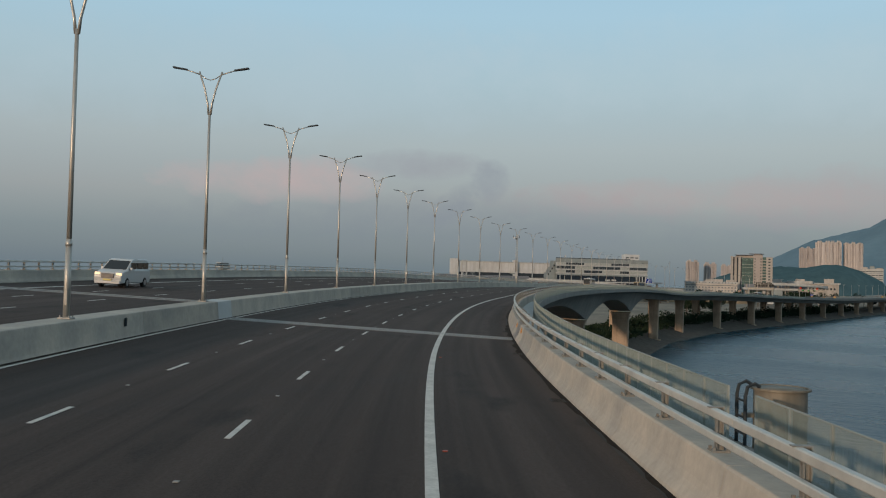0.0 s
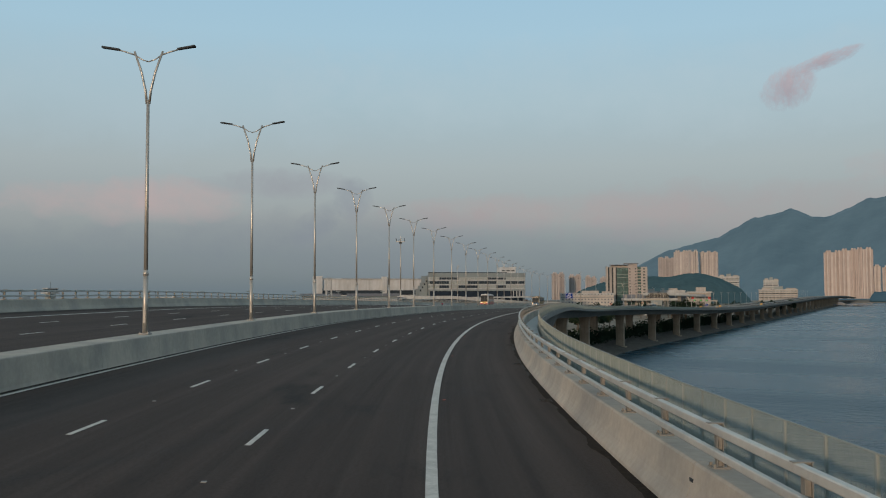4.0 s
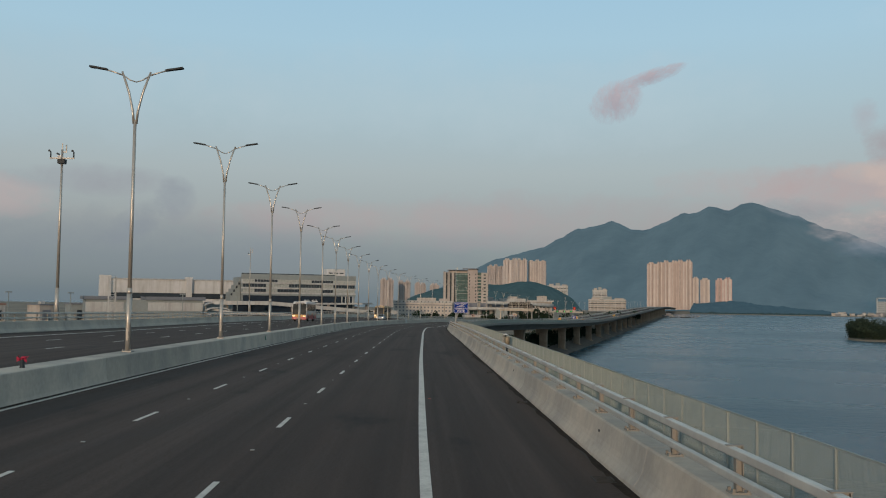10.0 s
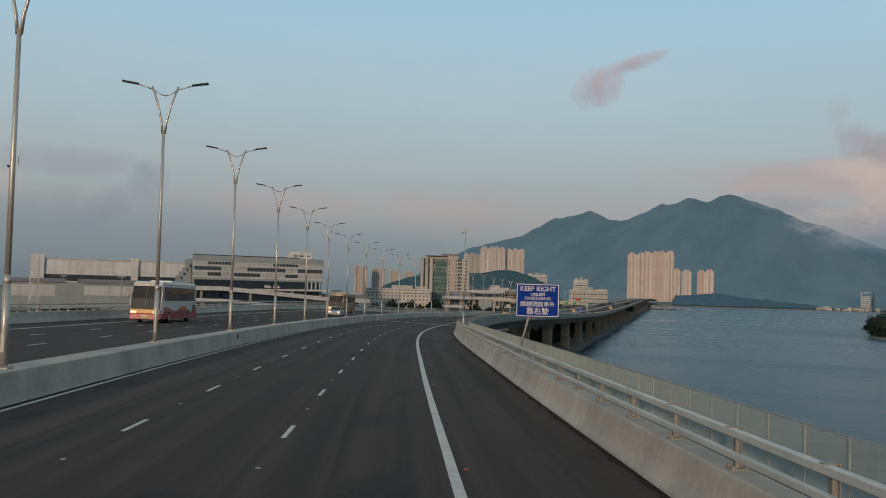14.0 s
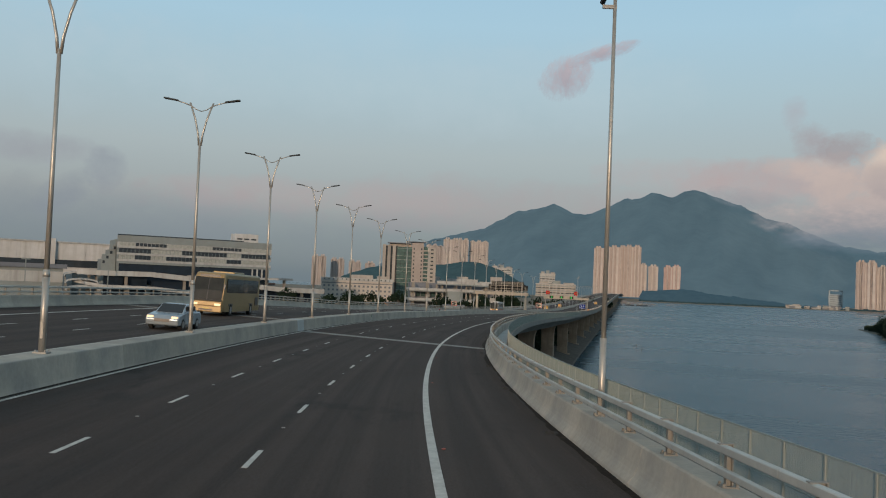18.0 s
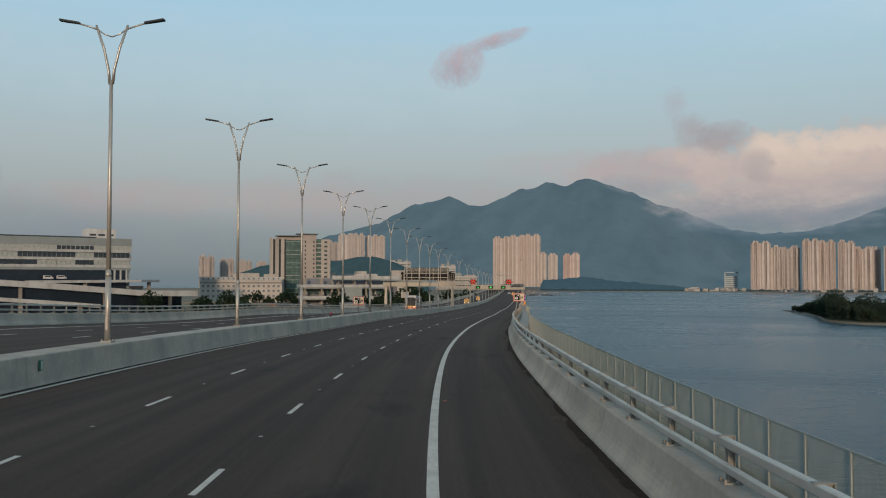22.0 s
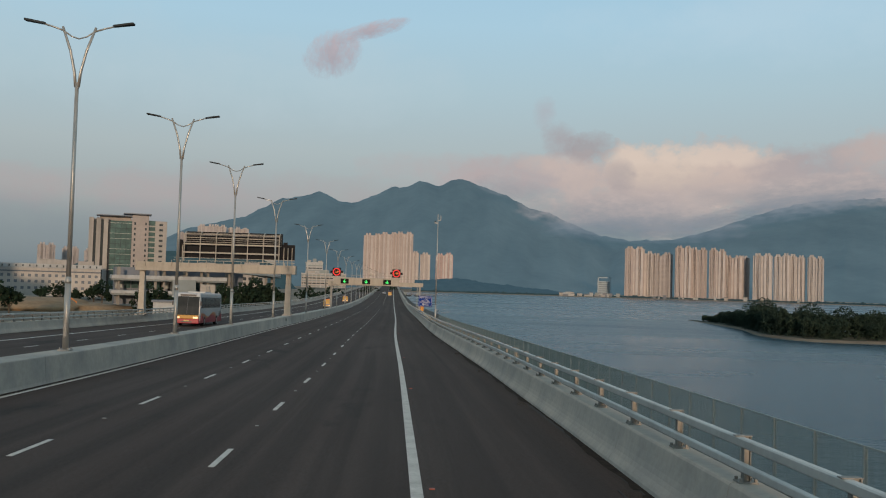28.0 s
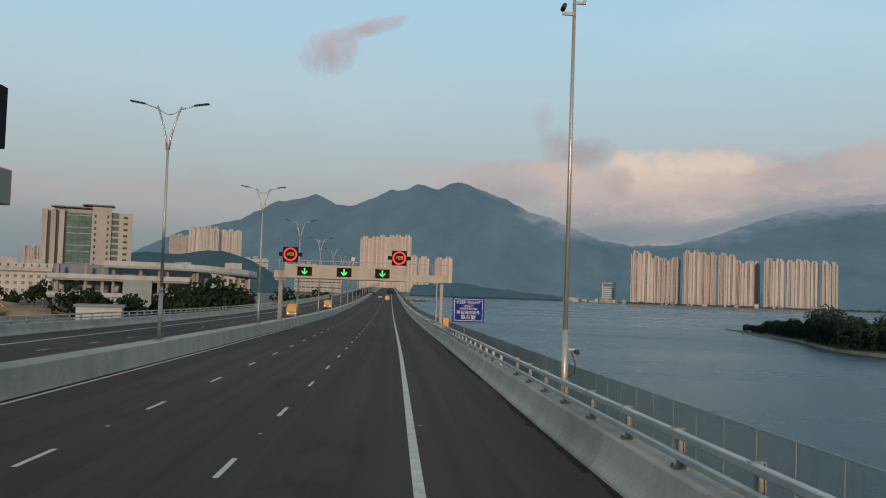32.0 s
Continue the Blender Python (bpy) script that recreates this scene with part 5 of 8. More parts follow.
for z0, z1, x0, x1 in ((5.4, 7.0, -32, -4), (5.4, 7.0, 8, 30), (12.4, 14.3, -32, 22)):
    part("deck_band", boxes((x0, x1, -1, 22, z0, z1), bevel=0.2), WHITE_BAND, dep)
    part("deck_soffit", boxes((x0 + 0.5, x1 - 0.5, -0.4, 21, z0 - 0.7, z0 - 0.02)), GREY_BAND, dep)
for k in range(6):
    for y in (2.0, 11.0):
        part("column", boxes((-29 + k * 10.4, -27.8 + k * 10.4, y, y + 1.2, 0, 18.2), bevel=0.2), CONCRETE_OLD, dep)
part("blank_wall", boxes((-4, 7, -1.5, 8, 0, 12.6)), GREY_BAND, dep)
part("site_cabin", boxes((-9, -1, -9, -5, 0, 5.0), bevel=0.1), WHITE_BAND, dep)
for k in range(14):
    part("window_pane", boxes((-29.5 + k * 3.7, -26.4 + k * 3.7, 11.7, 12.05, 8.0, 11.2)), GREEN_GLASS if k % 3 else PALE_GLASS, dep)
# the upper deck sweeps out in a bend
bend = [(-12, -2, 19.9), (10, -3.5, 19.9), (26, -3, 19.5), (38, 0, 18.8), (47, 6, 18.2), (52, 14, 17.8), (54, 26, 17.5)]
for k, (a, b) in enumerate(zip(bend, bend[1:])):
    a, b = Vector(a), Vector(b)
    n = Vector((-(b - a).y, (b - a).x, 0)).normalized() * 9
    for deep, lift, mat, nm in ((1.9, 0.0, WHITE_BAND, "ramp_parapet"), (0.9, -1.9, GREY_BAND, "ramp_soffit")):
        bm = bmesh.new()
        vs = [bm.verts.new(p + o + Vector((0, 0, lift - d))) for p in (a, b) for o, d in ((Vector(), 0), (n, 0), (n, deep), (Vector(), deep))]
        for f in ((0, 1, 2, 3), (7, 6, 5, 4), (0, 4, 5, 1), (1, 5, 6, 2), (2, 6, 7, 3), (3, 7, 4, 0)):
            bm.faces.new([vs[i] for i in f])
        part(nm, bm, mat, dep)
    part("ramp_column", boxes((a.x + n.x * 0.5 - 0.6, a.x + n.x * 0.5 + 0.6, a.y + n.y * 0.5 - 0.6, a.y + n.y * 0.5 + 0.6, -3, a.z - 2.6), bevel=0.15), CONCRETE_OLD, dep)
roofs = thing("exhibition_hall", pose(-463, 1215, -14.0, 0, 0, towards(-463, 1215)), "long low cream hall with white roofs", "hall")
part("wall", boxes((-44, 46, 0, 50, 0, 20)), CREAM, roofs)
for a in ((-46, -20, -2, 52, 19.8, 22.0), (-18, 14, -2, 52, 19.8, 23.5), (16, 48, -2, 52, 19.8, 21.5)):
    part("roof", boxes(a), WHITE_BAND, roofs)
for k in range(20):
    part("window", boxes((-42 + k * 4.3, -39.5 + k * 4.3, -0.15, 0.05, 12.5, 15.0)), DARK_GLASS, roofs)
for a in ((-36, -26, 10, 24, 21.8, 25), (-8, 4, 8, 22, 23.3, 26), (28, 40, 8, 24, 21.3, 27)):
    part("roof_plant_room", boxes(a), CREAM, roofs)
tank_house = thing("roadside_shed", pose(-345, 822, -14.0, 0, 0, 20), "small white shed among trees", "shed")
part("wall", boxes((-6, 6, 0, 8, 0, 5)), WHITE_BAND, tank_house)
part("roof", boxes((-6.6, 6.6, -0.6, 8.6, 4.9, 5.6)), SLATE, tank_house)

# low blocks near the head of the bridge
for x, y, w, h, label in ((-575, 2217, 84, 26, "cream low-rise block behind the viaduct"), (-614, 2311, 34, 49, "pale stepped block behind the viaduct"), (-793, 2575, 56, 64, "white terrace of buildings on the hill")):
    t = thing("low_block", pose(x, y, -14, 0, 0, towards(x, y)), label, "building")
    part("wall", boxes((-w / 2, w / 2, 0, 30, 0, h)), CREAM if h < 40 else WHITE_BAND, t)
    for k in range(int(h // 5)):
        part("window_band", boxes((-w / 2 + 1, w / 2 - 1, -0.15, 0.1, 2 + k * 5, 4 + k * 5)), DARK_GLASS if k % 2 else GREY_BAND, t)
    part("roof", boxes((-w / 2 - 1, w / 2 + 1, -1, 31, h - 0.2, h + 1.4)), WHITE_BAND, t)
    for u, b, up in ((-0.42, -0.2, 4.5), (-0.1, 0.12, 7.0), (0.2, 0.46, 3.2)):
        part("roof_plant_room", boxes((w * u, w * b, 4, 20, h + 1.2, h + 1.2 + up)), CREAM if up < 5 else GREY_BAND, t)
    for k in range(int(w // 8)):
        part("pilaster", boxes((-w / 2 + 4 + k * 8, -w / 2 + 5 + k * 8, -0.5, 0.1, 0, h - 0.3)), WHITE_BAND, t)

# the hotel slab far to the left, the control tower and the apron's clutter
slab = thing("slab_hotel", pose(-700, 1085, -14, 0, 0, towards(-700, 1085)), "pale slab building with fine window rows", "building")
part("wall", boxes((-14, 14, 0, 14, 0, 44)), CREAM, slab)
for k in range(10):
    part("window_band", boxes((-2, 13.4, -0.2, 0.1, 6 + k * 3.6, 7.6 + k * 3.6)), DARK_GLASS, slab)
part("roof", boxes((-15, 15, -1, 15, 43.8, 46)), WHITE_BAND, slab)
ctl = thing("control_tower", pose(-835, 562, LAND, 0, 0, towards(-835, 562)), "small blue-grey control tower beyond the apron", "control tower")
part("shaft", boxes((-3.5, 3.5, -3.5, 3.5, 0, 24)), GREY_BAND, ctl)
part("base_block", boxes((-9, 9, -5, 5, 0, 16)), BLUE_GLASS, ctl)
part("gallery", boxes((-6, 6, -6, 6, 23.8, 25.0)), WHITE_BAND, ctl)
part("cab", boxes((-4.6, 4.6, -4.6, 4.6, 25.0, 28.2)), DARK_GLASS, ctl)
part("roof", boxes((-5.2, 5.2, -5.2, 5.2, 28.2, 29.0)), WHITE_BAND, ctl)
part("aerial", boxes((-0.15, 0.15, -0.15, 0.15, 29.0, 35.0)), GREY_BAND, ctl)
HANGAR_RED = material("dull_red_roof", (0.20, 0.12, 0.10), 0.8, grain=0.1, grain_scale=0.3)
hr = random.Random(12)
for k in range(15):
    b, d = radians(62 - k * 2.35 + hr.uniform(-0.6, 0.6)), 820 + hr.uniform(-60, 240)
    x, y = -76 - math.sin(b) * d, 95 + math.cos(b) * d
    w, h = hr.uniform(12, 30), hr.uniform(13, 19)
    t = thing("apron_hangar", pose(x, y, LAND, 0, 0, towards(x, y) + hr.uniform(-20, 20)), "pale low hangar far across the apron", "hangar", "hangars across the apron")
    part("wall", boxes((-w / 2, w / 2, 0, 22, 0, h)), (WHITE_BAND, CREAM, GREY_BAND)[k % 3], t)
    part("roof", boxes((-w / 2 - 0.6, w / 2 + 0.6, -0.6, 22.6, h - 0.1, h + 1.2)), (SLATE, WHITE_BAND, HANGAR_RED, SLATE)[k % 4], t)
    part("door", boxes((-w * 0.3, w * 0.3, -0.15, 0.05, 0, h * 0.7)), (DARK_GLASS, SLATE)[k % 2], t)
    if k % 2:
        part("roof_vent", boxes((-w * 0.2, w * 0.1, 6, 10, h + 1.0, h + 3.4)), WHITE_BAND, t)
for k in range(12):
    b, d = radians(64 - k * 2.9), 760 + 40 * (k % 3)
    x, y = -76 - math.sin(b) * d, 95 + math.cos(b) * d
    t = thing("apron_light_mast", pose(x, y, LAND, 0, 0, towards(x, y)), "tall thin floodlight mast on the apron", "light mast", "floodlight masts on the apron")
    part("pole", boxes((-0.22, 0.22, -0.22, 0.22, 0, 25)), GREY_BAND, t)
    part("lamp_bar", boxes((-2.2, 2.2, -0.3, 0.3, 24.6, 25.4)), GREY_BAND, t)
for k, (dx, dy) in enumerate(((0, 0), (40, 30))):
    air = thing("airliner", pose(-640 - dx, 560 + dy, LAND, 0, 0, 130 - 12 * k), "parked white airliner on the apron", "airliner")
    bm = bmesh.new()
    tube(bm, [(-19, 0, 4.6), (-17, 0, 4.4), (-13, 0, 4.1), (12, 0, 4.1), (16, 0, 4.0), (18.5, 0, 3.6)], [0.3, 0.9, 1.9, 1.95, 1.5, 0.3], 12)
    part("fuselage", bm, WHITE_BAND, air, smooth=True)
    part("tail_fin", boxes((-19, -15, -0.2, 0.2, 5.0, 11.5)), ORANGE if k else SLATE, air)
    part("wing", boxes((-4, 2, -16, 16, 3.0, 3.5)), WHITE_BAND, air)
    for sx in (-1, 1):
        bm = bmesh.new()
        tube(bm, [(3.0, 5.2 * sx, 2.3), (-0.6, 5.2 * sx, 2.3)], [0.95, 0.75], 10)
        part("engine", bm, GREY_BAND, air)
        part("wheel_strut", boxes((-1.4, -0.6, 2.4 * sx - 0.3, 2.4 * sx + 0.3, 0, 3.2)), GREY_BAND, air)
jet = thing("boarding_tower", pose(-585, 545, LAND, 0, 0, 40), "yellow and orange apron equipment tower", "apron equipment")
part("box", boxes((-4, 4, -3, 3, 6, 13)), material("yellow_paint", (0.65, 0.38, 0.08), 0.5, grain=0.1, grain_scale=0.6), jet)
part("leg", boxes((-3.4, -2.6, -2.4, -1.6, 0, 6.1), (2.6, 3.4, -2.4, -1.6, 0, 6.1), (-3.4, -2.6, 1.6, 2.4, 0, 6.1), (2.6, 3.4, 1.6, 2.4, 0, 6.1)), GREY_BAND, jet)
for k in range(9):
    x, y = -560 - 26 * k, 520 + 14 * k + 18 * math.sin(k * 2.1)
    t = thing("apron_shed", pose(x, y, LAND, 0, 0, towards(x, y)), "small pale apron shed", "shed", "sheds on the apron")
    part("wall", boxes((-7, 7, 0, 6, 0, 3.6 + k % 3)), (WHITE_BAND, CREAM, GREY_BAND)[k % 3], t)
    part("roof", boxes((-7.5, 7.5, -0.5, 6.5, 3.5 + k % 3, 4.0 + k % 3)), SLATE, t)

# ---------------------------------------------------------------- trees, islet, hill
LEAF = material("dark_foliage", (0.015, 0.029, 0.019), 1.0, grain=0.5, grain_scale=0.5, spec=0.1, stain=(0.026, 0.041, 0.021), stain_scale=0.15, stain_amount=0.7, per_object=0.2)
BARK = material("bark", (0.10, 0.08, 0.06), 0.95, grain=0.2, grain_scale=3)
SAND = material("pale_sand", (0.20, 0.17, 0.13), 0.95, grain=0.2, grain_scale=0.3, stain=(0.09, 0.085, 0.065), stain_scale=0.05)
# a faint blue emission stands in for the air before the hill
HILL_MAT = material("green_hill_haze_glow", (0.022, 0.036, 0.036), 1.0, grain=0.4, grain_scale=0.05, stain=(0.014, 0.024, 0.024), stain_scale=0.015, emit=lin(56, 79, 86), emit_strength=0.6, spec=0.0)
# paler, bluer than LEAF: haze over the water put into the base colour
ISLET_LEAF = material("islet_foliage_hazed", (0.021, 0.037, 0.029), 1.0, grain=0.5, grain_scale=0.4, spec=0.1, stain=(0.036, 0.052, 0.033), stain_scale=0.09, stain_amount=0.8)
ISLET_SOIL = material("islet_soil", (0.050, 0.060, 0.045), 1.0, grain=0.4, grain_scale=0.3)
# far trees glow slightly, as haze painted over dark leaves
FAR_LEAF = material("far_woods_haze_glow", (0.020, 0.032, 0.028), 1.0, grain=0.4, grain_scale=0.05, emit=lin(54, 74, 82), emit_strength=0.5, spec=0.0)


def leaf_cloud(rng, n, place, size):
    """Many small bent leaf clumps as one mesh."""
    verts, faces = [], []
    for _ in range(n):
        c = Vector(place(rng))
        r = size * rng.uniform(0.6, 1.3)
        ax = Vector((rng.gauss(0, 1), rng.gauss(0, 1), rng.gauss(0, 1))).normalized()
        b = ax.orthogonal().normalized()
        d = ax.cross(b)
        k = len(verts)
        verts += [c + b * r, c + d * r * 0.8 + ax * r * 0.3, c - b * r, c - d * r * 0.8 + ax * r * 0.3, c - ax * r * 0.35]
        faces += [(k, k + 1, k + 4), (k + 1, k + 2, k + 4), (k + 2, k + 3, k + 4), (k + 3, k, k + 4)]
    return verts, faces


def tree(seed, height, spread):
    rng = random.Random(seed)
    t = thing("tree", Matrix(), "dark green broad-leaved tree on the reclaimed land", "tree", "trees beside the viaduct")
    bm = bmesh.new()
    tube(bm, [(0, 0, -0.5), (0.1, 0, height * 0.3), (0.25, 0.1, height * 0.62)], [0.32, 0.24, 0.10], 8)
    lobes = []
    for k in range(6):
        a = k * 1.05 + rng.uniform(-0.3, 0.3)
        e = (math.cos(a) * spread * 0.55, math.sin(a) * spread * 0.55, height * rng.uniform(0.5, 0.8))
        tube(bm, [(0.1, 0, height * 0.28), (e[0] * 0.5, e[1] * 0.5, height * 0.48), e], [0.13, 0.09, 0.04], 6)
        lobes.append((e, spread * rng.uniform(0.35, 0.5)))
    lobes.append(((0, 0, height * 0.86), spread * 0.45))
    part("trunk", bm, BARK, t)

    def place(r):
        (x, y, z), q = r.choice(lobes)
        v = Vector((r.gauss(0, 1), r.gauss(0, 1), r.gauss(0, 0.8))).normalized() * q * r.uniform(0.5, 1.0)
        return x + v.x, y + v.y, z + v.z
    me = mesh_of("crown", *leaf_cloud(rng, 420, place, 0.55), LEAF)
    ob = new("crown", me)
    ob.parent = t
    return t


TREES = [tree(11, 9.0, 4.6), tree(12, 11.0, 5.4), tree(13, 7.5, 4.0)]
BIG = [(-321, 845), (-326, 842), (-316, 848), (-322, 851)]
LOWER = [(-352, 838), (-345, 842), (-358, 834)]
spots = []
rng = random.Random(21)
for k in range(17):
    spots.append((-470 + k * 7.6 + rng.uniform(-3, 3), 985 - abs(k - 8) * 2.0 + rng.uniform(-8, 8)))
for k in range(7):
    spots.append((-352 + rng.uniform(-16, 16), 872 + rng.uniform(-16, 16)))
for k in range(14):
    spots.append((-322 + k * 1.0 + rng.uniform(-8, 8), 900 + k * 22 + rng.uniform(-8, 8)))
for k in range(8):
    spots.append((-436 + rng.uniform(-20, 20), 800 + k * 6 + rng.uniform(-8, 8)))
for k in range(6):
    spots.append((-292 + rng.uniform(-6, 4), 560 + 10 * k + rng.uniform(-3, 3)))
spots += BIG + LOWER
for k, (x, y) in enumerate(spots):
    q = TREES[k % 3]
    m = pose(x, y, LAND, 0, 0, rng.uniform(0, 360)) @ Matrix.Scale(1.35 if (x, y) in BIG else 1.12, 4)
    if k < 3:
        TREES[k].matrix_world = m
    else:
        copy_thing(q, m)

def verge_place(r):
    s = r.uniform(60, 900)
    v = r.uniform(4.5, 34)
    h = (0.6 if s < 420 else 1.6) + (2.6 if s < 420 else 6.0) * max(0, noise.noise(Vector((s * 0.06, v * 0.12, 3.0))) + 0.3)
    p = at(s, min(v, 12.6) if v < 12.6 else v)
    return p.x + r.uniform(-1, 1), p.y + r.uniform(-1, 1), LAND + h * r.uniform(0.0, 1.0)


verge = new("undergrowth", mesh_of("undergrowth", *leaf_cloud(random.Random(17), 26000, verge_place, 0.55), LEAF))
tagged(verge, "dark shrubs and young trees growing below the viaduct", "shrubs", kind="stuff")

# the islet: a low mound with a sandy rim and thick trees
iv, if_ = [], []
ISL = [(-91, 1185, 6), (-88, 1045, 10), (-96, 968, 16), (-84, 930, 30), (-50, 925, 55), (40, 900, 90), (150, 930, 80)]
path = _spline([(x, y, w) for x, y, w in ISL], 10)
for i, (x, y, w) in enumerate(path):
    n = Vector((0.75, 0.66, 0)).normalized()
    for u, z in ((-0.05, -0.6), (0.03, 0.25), (0.12, 1.1), (0.4, 3.0), (0.75, 2.6), (1.0, -0.6)):
        z = SEA + (z * min(1.0, 0.15 + i / 14) if z > 0 else z)
        iv.append((x + n.x * w * u * 1.5, y + n.y * w * u * 1.5, z + 0.25 * noise.noise(Vector((x * 0.1, y * 0.1, u)))))
for i in range(len(path) - 1):
    for k in range(5):
        a = i * 6 + k
        if_.append((a, a + 1, a + 7, a + 6))
isl = new("islet", mesh_of("islet", iv, if_, SAND))
isl.data.materials.append(ISLET_SOIL)
for f in isl.data.polygons:
    f.material_index = 1 if 2 <= f.index % 5 <= 3 else 0
tagged(isl, "low wooded islet with a narrow sandy rim", "islet", kind="structure")
rng = random.Random(5)


CROWNS = []
for k in range(420):
    i = rng.randrange(3, len(path))
    x, y, w = path[i]
    u = rng.uniform(0.14, 0.95)
    tall = np.interp(i, (3, 5, 8, 11, 14, 17, 22, 32, 60), (3.0, 5.0, 8.0, 13.0, 15.5, 13.5, 11.5, 12.5, 15.0)) * rng.uniform(0.55, 1.1) * (1 + 0.6 * noise.noise(Vector((x * 0.07, y * 0.07, u * 3))))
    r0 = tall * rng.uniform(0.28, 0.42)
    CROWNS.append((x + 0.75 * w * u * 1.5, y + 0.66 * w * u * 1.5, SEA + 2.0 + tall - r0, r0, tall))


def islet_place(r):
    x, y, z, r0, tall = r.choice(CROWNS)
    v = Vector((r.gauss(0, 1), r.gauss(0, 1), r.gauss(0, 1))).normalized() * r0 * r.uniform(0.75, 1.05)
    if r.random() < 0.3:                       # undergrowth below the crowns
        return x + v.x, y + v.y, SEA + 1.6 + r.random() * max(0.5, tall * 0.5)
    return x + v.x, y + v.y, z + v.z * 0.75


wood = new("woodland", mesh_of("woodland", *leaf_cloud(rng, 105000, islet_place, 0.5), ISLET_LEAF))
tagged(wood, "dense dark green trees covering the islet", "trees", kind="stuff")

# the green hill behind the hotel, and the wooded strip along the far shore
hv, hf = [], []
HN = 36
for j in range(HN + 1):
    for i in range(HN + 1):
        x, y = -812 + (i / HN - 0.5) * 440, 2090 + (j / HN - 0.5) * 420
        r2 = ((x + 812) / 200) ** 2 + ((y - 2090) / 195) ** 2
        z = LAND - 2 + 68 * max(0, 1 - r2) ** 0.36 * (0.9 + 0.35 * noise.noise(Vector((x * 0.008, y * 0.008, 2)))) + 3 * noise.noise(Vector((x * 0.05, y * 0.05, 7)))
        hv.append((x, y, z))
for j in range(HN):
    for i in range(HN):
        a = j * (HN + 1) + i
        hf.append((a, a + 1, a + HN + 2, a + HN + 1))
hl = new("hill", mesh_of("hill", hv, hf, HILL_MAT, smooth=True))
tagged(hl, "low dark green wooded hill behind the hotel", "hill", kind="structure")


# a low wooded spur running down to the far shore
# distance haze put into the spur's material as blue-grey glow
SPUR_HAZE_MAT = material("wooded_spur", (0.016, 0.025, 0.026), 1.0, grain=0.4, grain_scale=0.06, stain=(0.010, 0.016, 0.018), stain_scale=0.012, emit=lin(60, 84, 97), emit_strength=0.76, spec=0.0)
A, B = Vector((-455, 2775)), Vector((20, 2765))
pv, pf = [], []
for j in range(13):
    for i in range(61):
        u, w = i / 60, j / 12
        q = A.lerp(B, u)
        top = max(3.0, (28 + 45 * u if u < 0.2 else 37 * (1 - (u - 0.2) / 0.8) ** 1.1)) * math.sin(math.pi * w) ** 0.7
        n = 5 * noise.noise(Vector((q.x * 0.03, j * 0.6, 1.0))) + 3 * noise.noise(Vector((q.x * 0.11, j * 1.3, 2.0)))
        pv.append((q.x, q.y + (w - 0.5) * 190, SEA - 1 + top + (n if 0 < j < 12 else 0)))
for j in range(12):
    for i in range(60):
        a = j * 61 + i
        pf.append((a, a + 1, a + 62, a + 61))
tagged(new("wooded_spur", mesh_of("wooded_spur", pv, pf, SPUR_HAZE_MAT, smooth=True)), "low dark wooded spur running down to the far shore", "hill", kind="structure")


def shore_place(r):
    b = radians(r.uniform(-24, 6))
    d = 2172 + r.uniform(-14, 14) + 12 * noise.noise(Vector((b * 40, 0, 0)))
    h = 2 + 6 * abs(noise.noise(Vector((b * 120, 1, 0))))
    return HX - math.sin(b) * d, HY + math.cos(b) * d, SEA + 1.5 + h * r.uniform(0, 1)


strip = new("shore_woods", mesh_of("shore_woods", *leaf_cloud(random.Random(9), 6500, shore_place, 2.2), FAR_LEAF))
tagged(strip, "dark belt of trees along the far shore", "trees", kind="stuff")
sv, sf = [], []
for k in range(61):
    b = radians(-26 + k * 0.6)
    for d, z in ((2128, SEA - 1), (2141, SEA + 1.5), (2480, SEA + 5)):
        sv.append((HX - math.sin(b) * d, HY + math.cos(b) * d, z))
for k in range(60):
    sf += [(k * 3, k * 3 + 1, k * 3 + 4, k * 3 + 3), (k * 3 + 1, k * 3 + 2, k * 3 + 5, k * 3 + 4)]
sh = new("far_shore", mesh_of("far_shore", sv, sf, SAND))
tagged(sh, "far shore with a low pale sea wall", "shore", kind="structure")
rng = random.Random(31)
for k in range(44):
    b = radians((-3.3 - 3.6 * rng.random()) if k < 30 else (-7.5 - 11 * rng.random()))
    d = 2160 + rng.uniform(-6, 6)
    x, y = HX - math.sin(b) * d, HY + math.cos(b) * d
    w, h = rng.uniform(4, 13), rng.uniform(3, 9)
    t = thing("shore_house", pose(x, y, SEA + 1, 0, 0, towards(x, y)), "small pale building on the far waterfront", "house", "houses along the far shore")
    part("wall", boxes((-w / 2, w / 2, -5, 5, 0, h)), (CREAM, WHITE_BAND, GREY_BAND, WHITE_BAND, SLATE)[k % 5], t)
    part("roof", boxes((-w / 2 - 0.8, w / 2 + 0.8, -6, 6, h - 0.2, h + 1.2)), (SLATE, WHITE_BAND, CREAM)[k % 3], t)
TOWER_DIM = material("hazy_blue_glazing", (0.12, 0.165, 0.20), 0.5, grain=0.2, grain_scale=0.3)
BLUE_PALE = material("pale_blue_cladding", (0.26, 0.325, 0.365), 0.5, grain=0.1, grain_scale=0.2, stain=(0.20, 0.25, 0.29), stain_scale=0.05)
x, y = HX - math.sin(radians(-6.0)) * 2420, HY + math.cos(radians(-6.0)) * 2420
t = thing("frame_tower", pose(x, y, SEA + 4, 0, 0, towards(x, y)), "pale blue-grey office block with an open roof frame across the bay", "building")
part("wall", boxes((-16, 16, -6, 6, 0, 36)), BLUE_PALE, t)
for k in range(6):
    part("window_band", boxes((-14, 14, -6.2, -5.9, 4 + k * 5.4, 6.6 + k * 5.4)), TOWER_DIM, t)
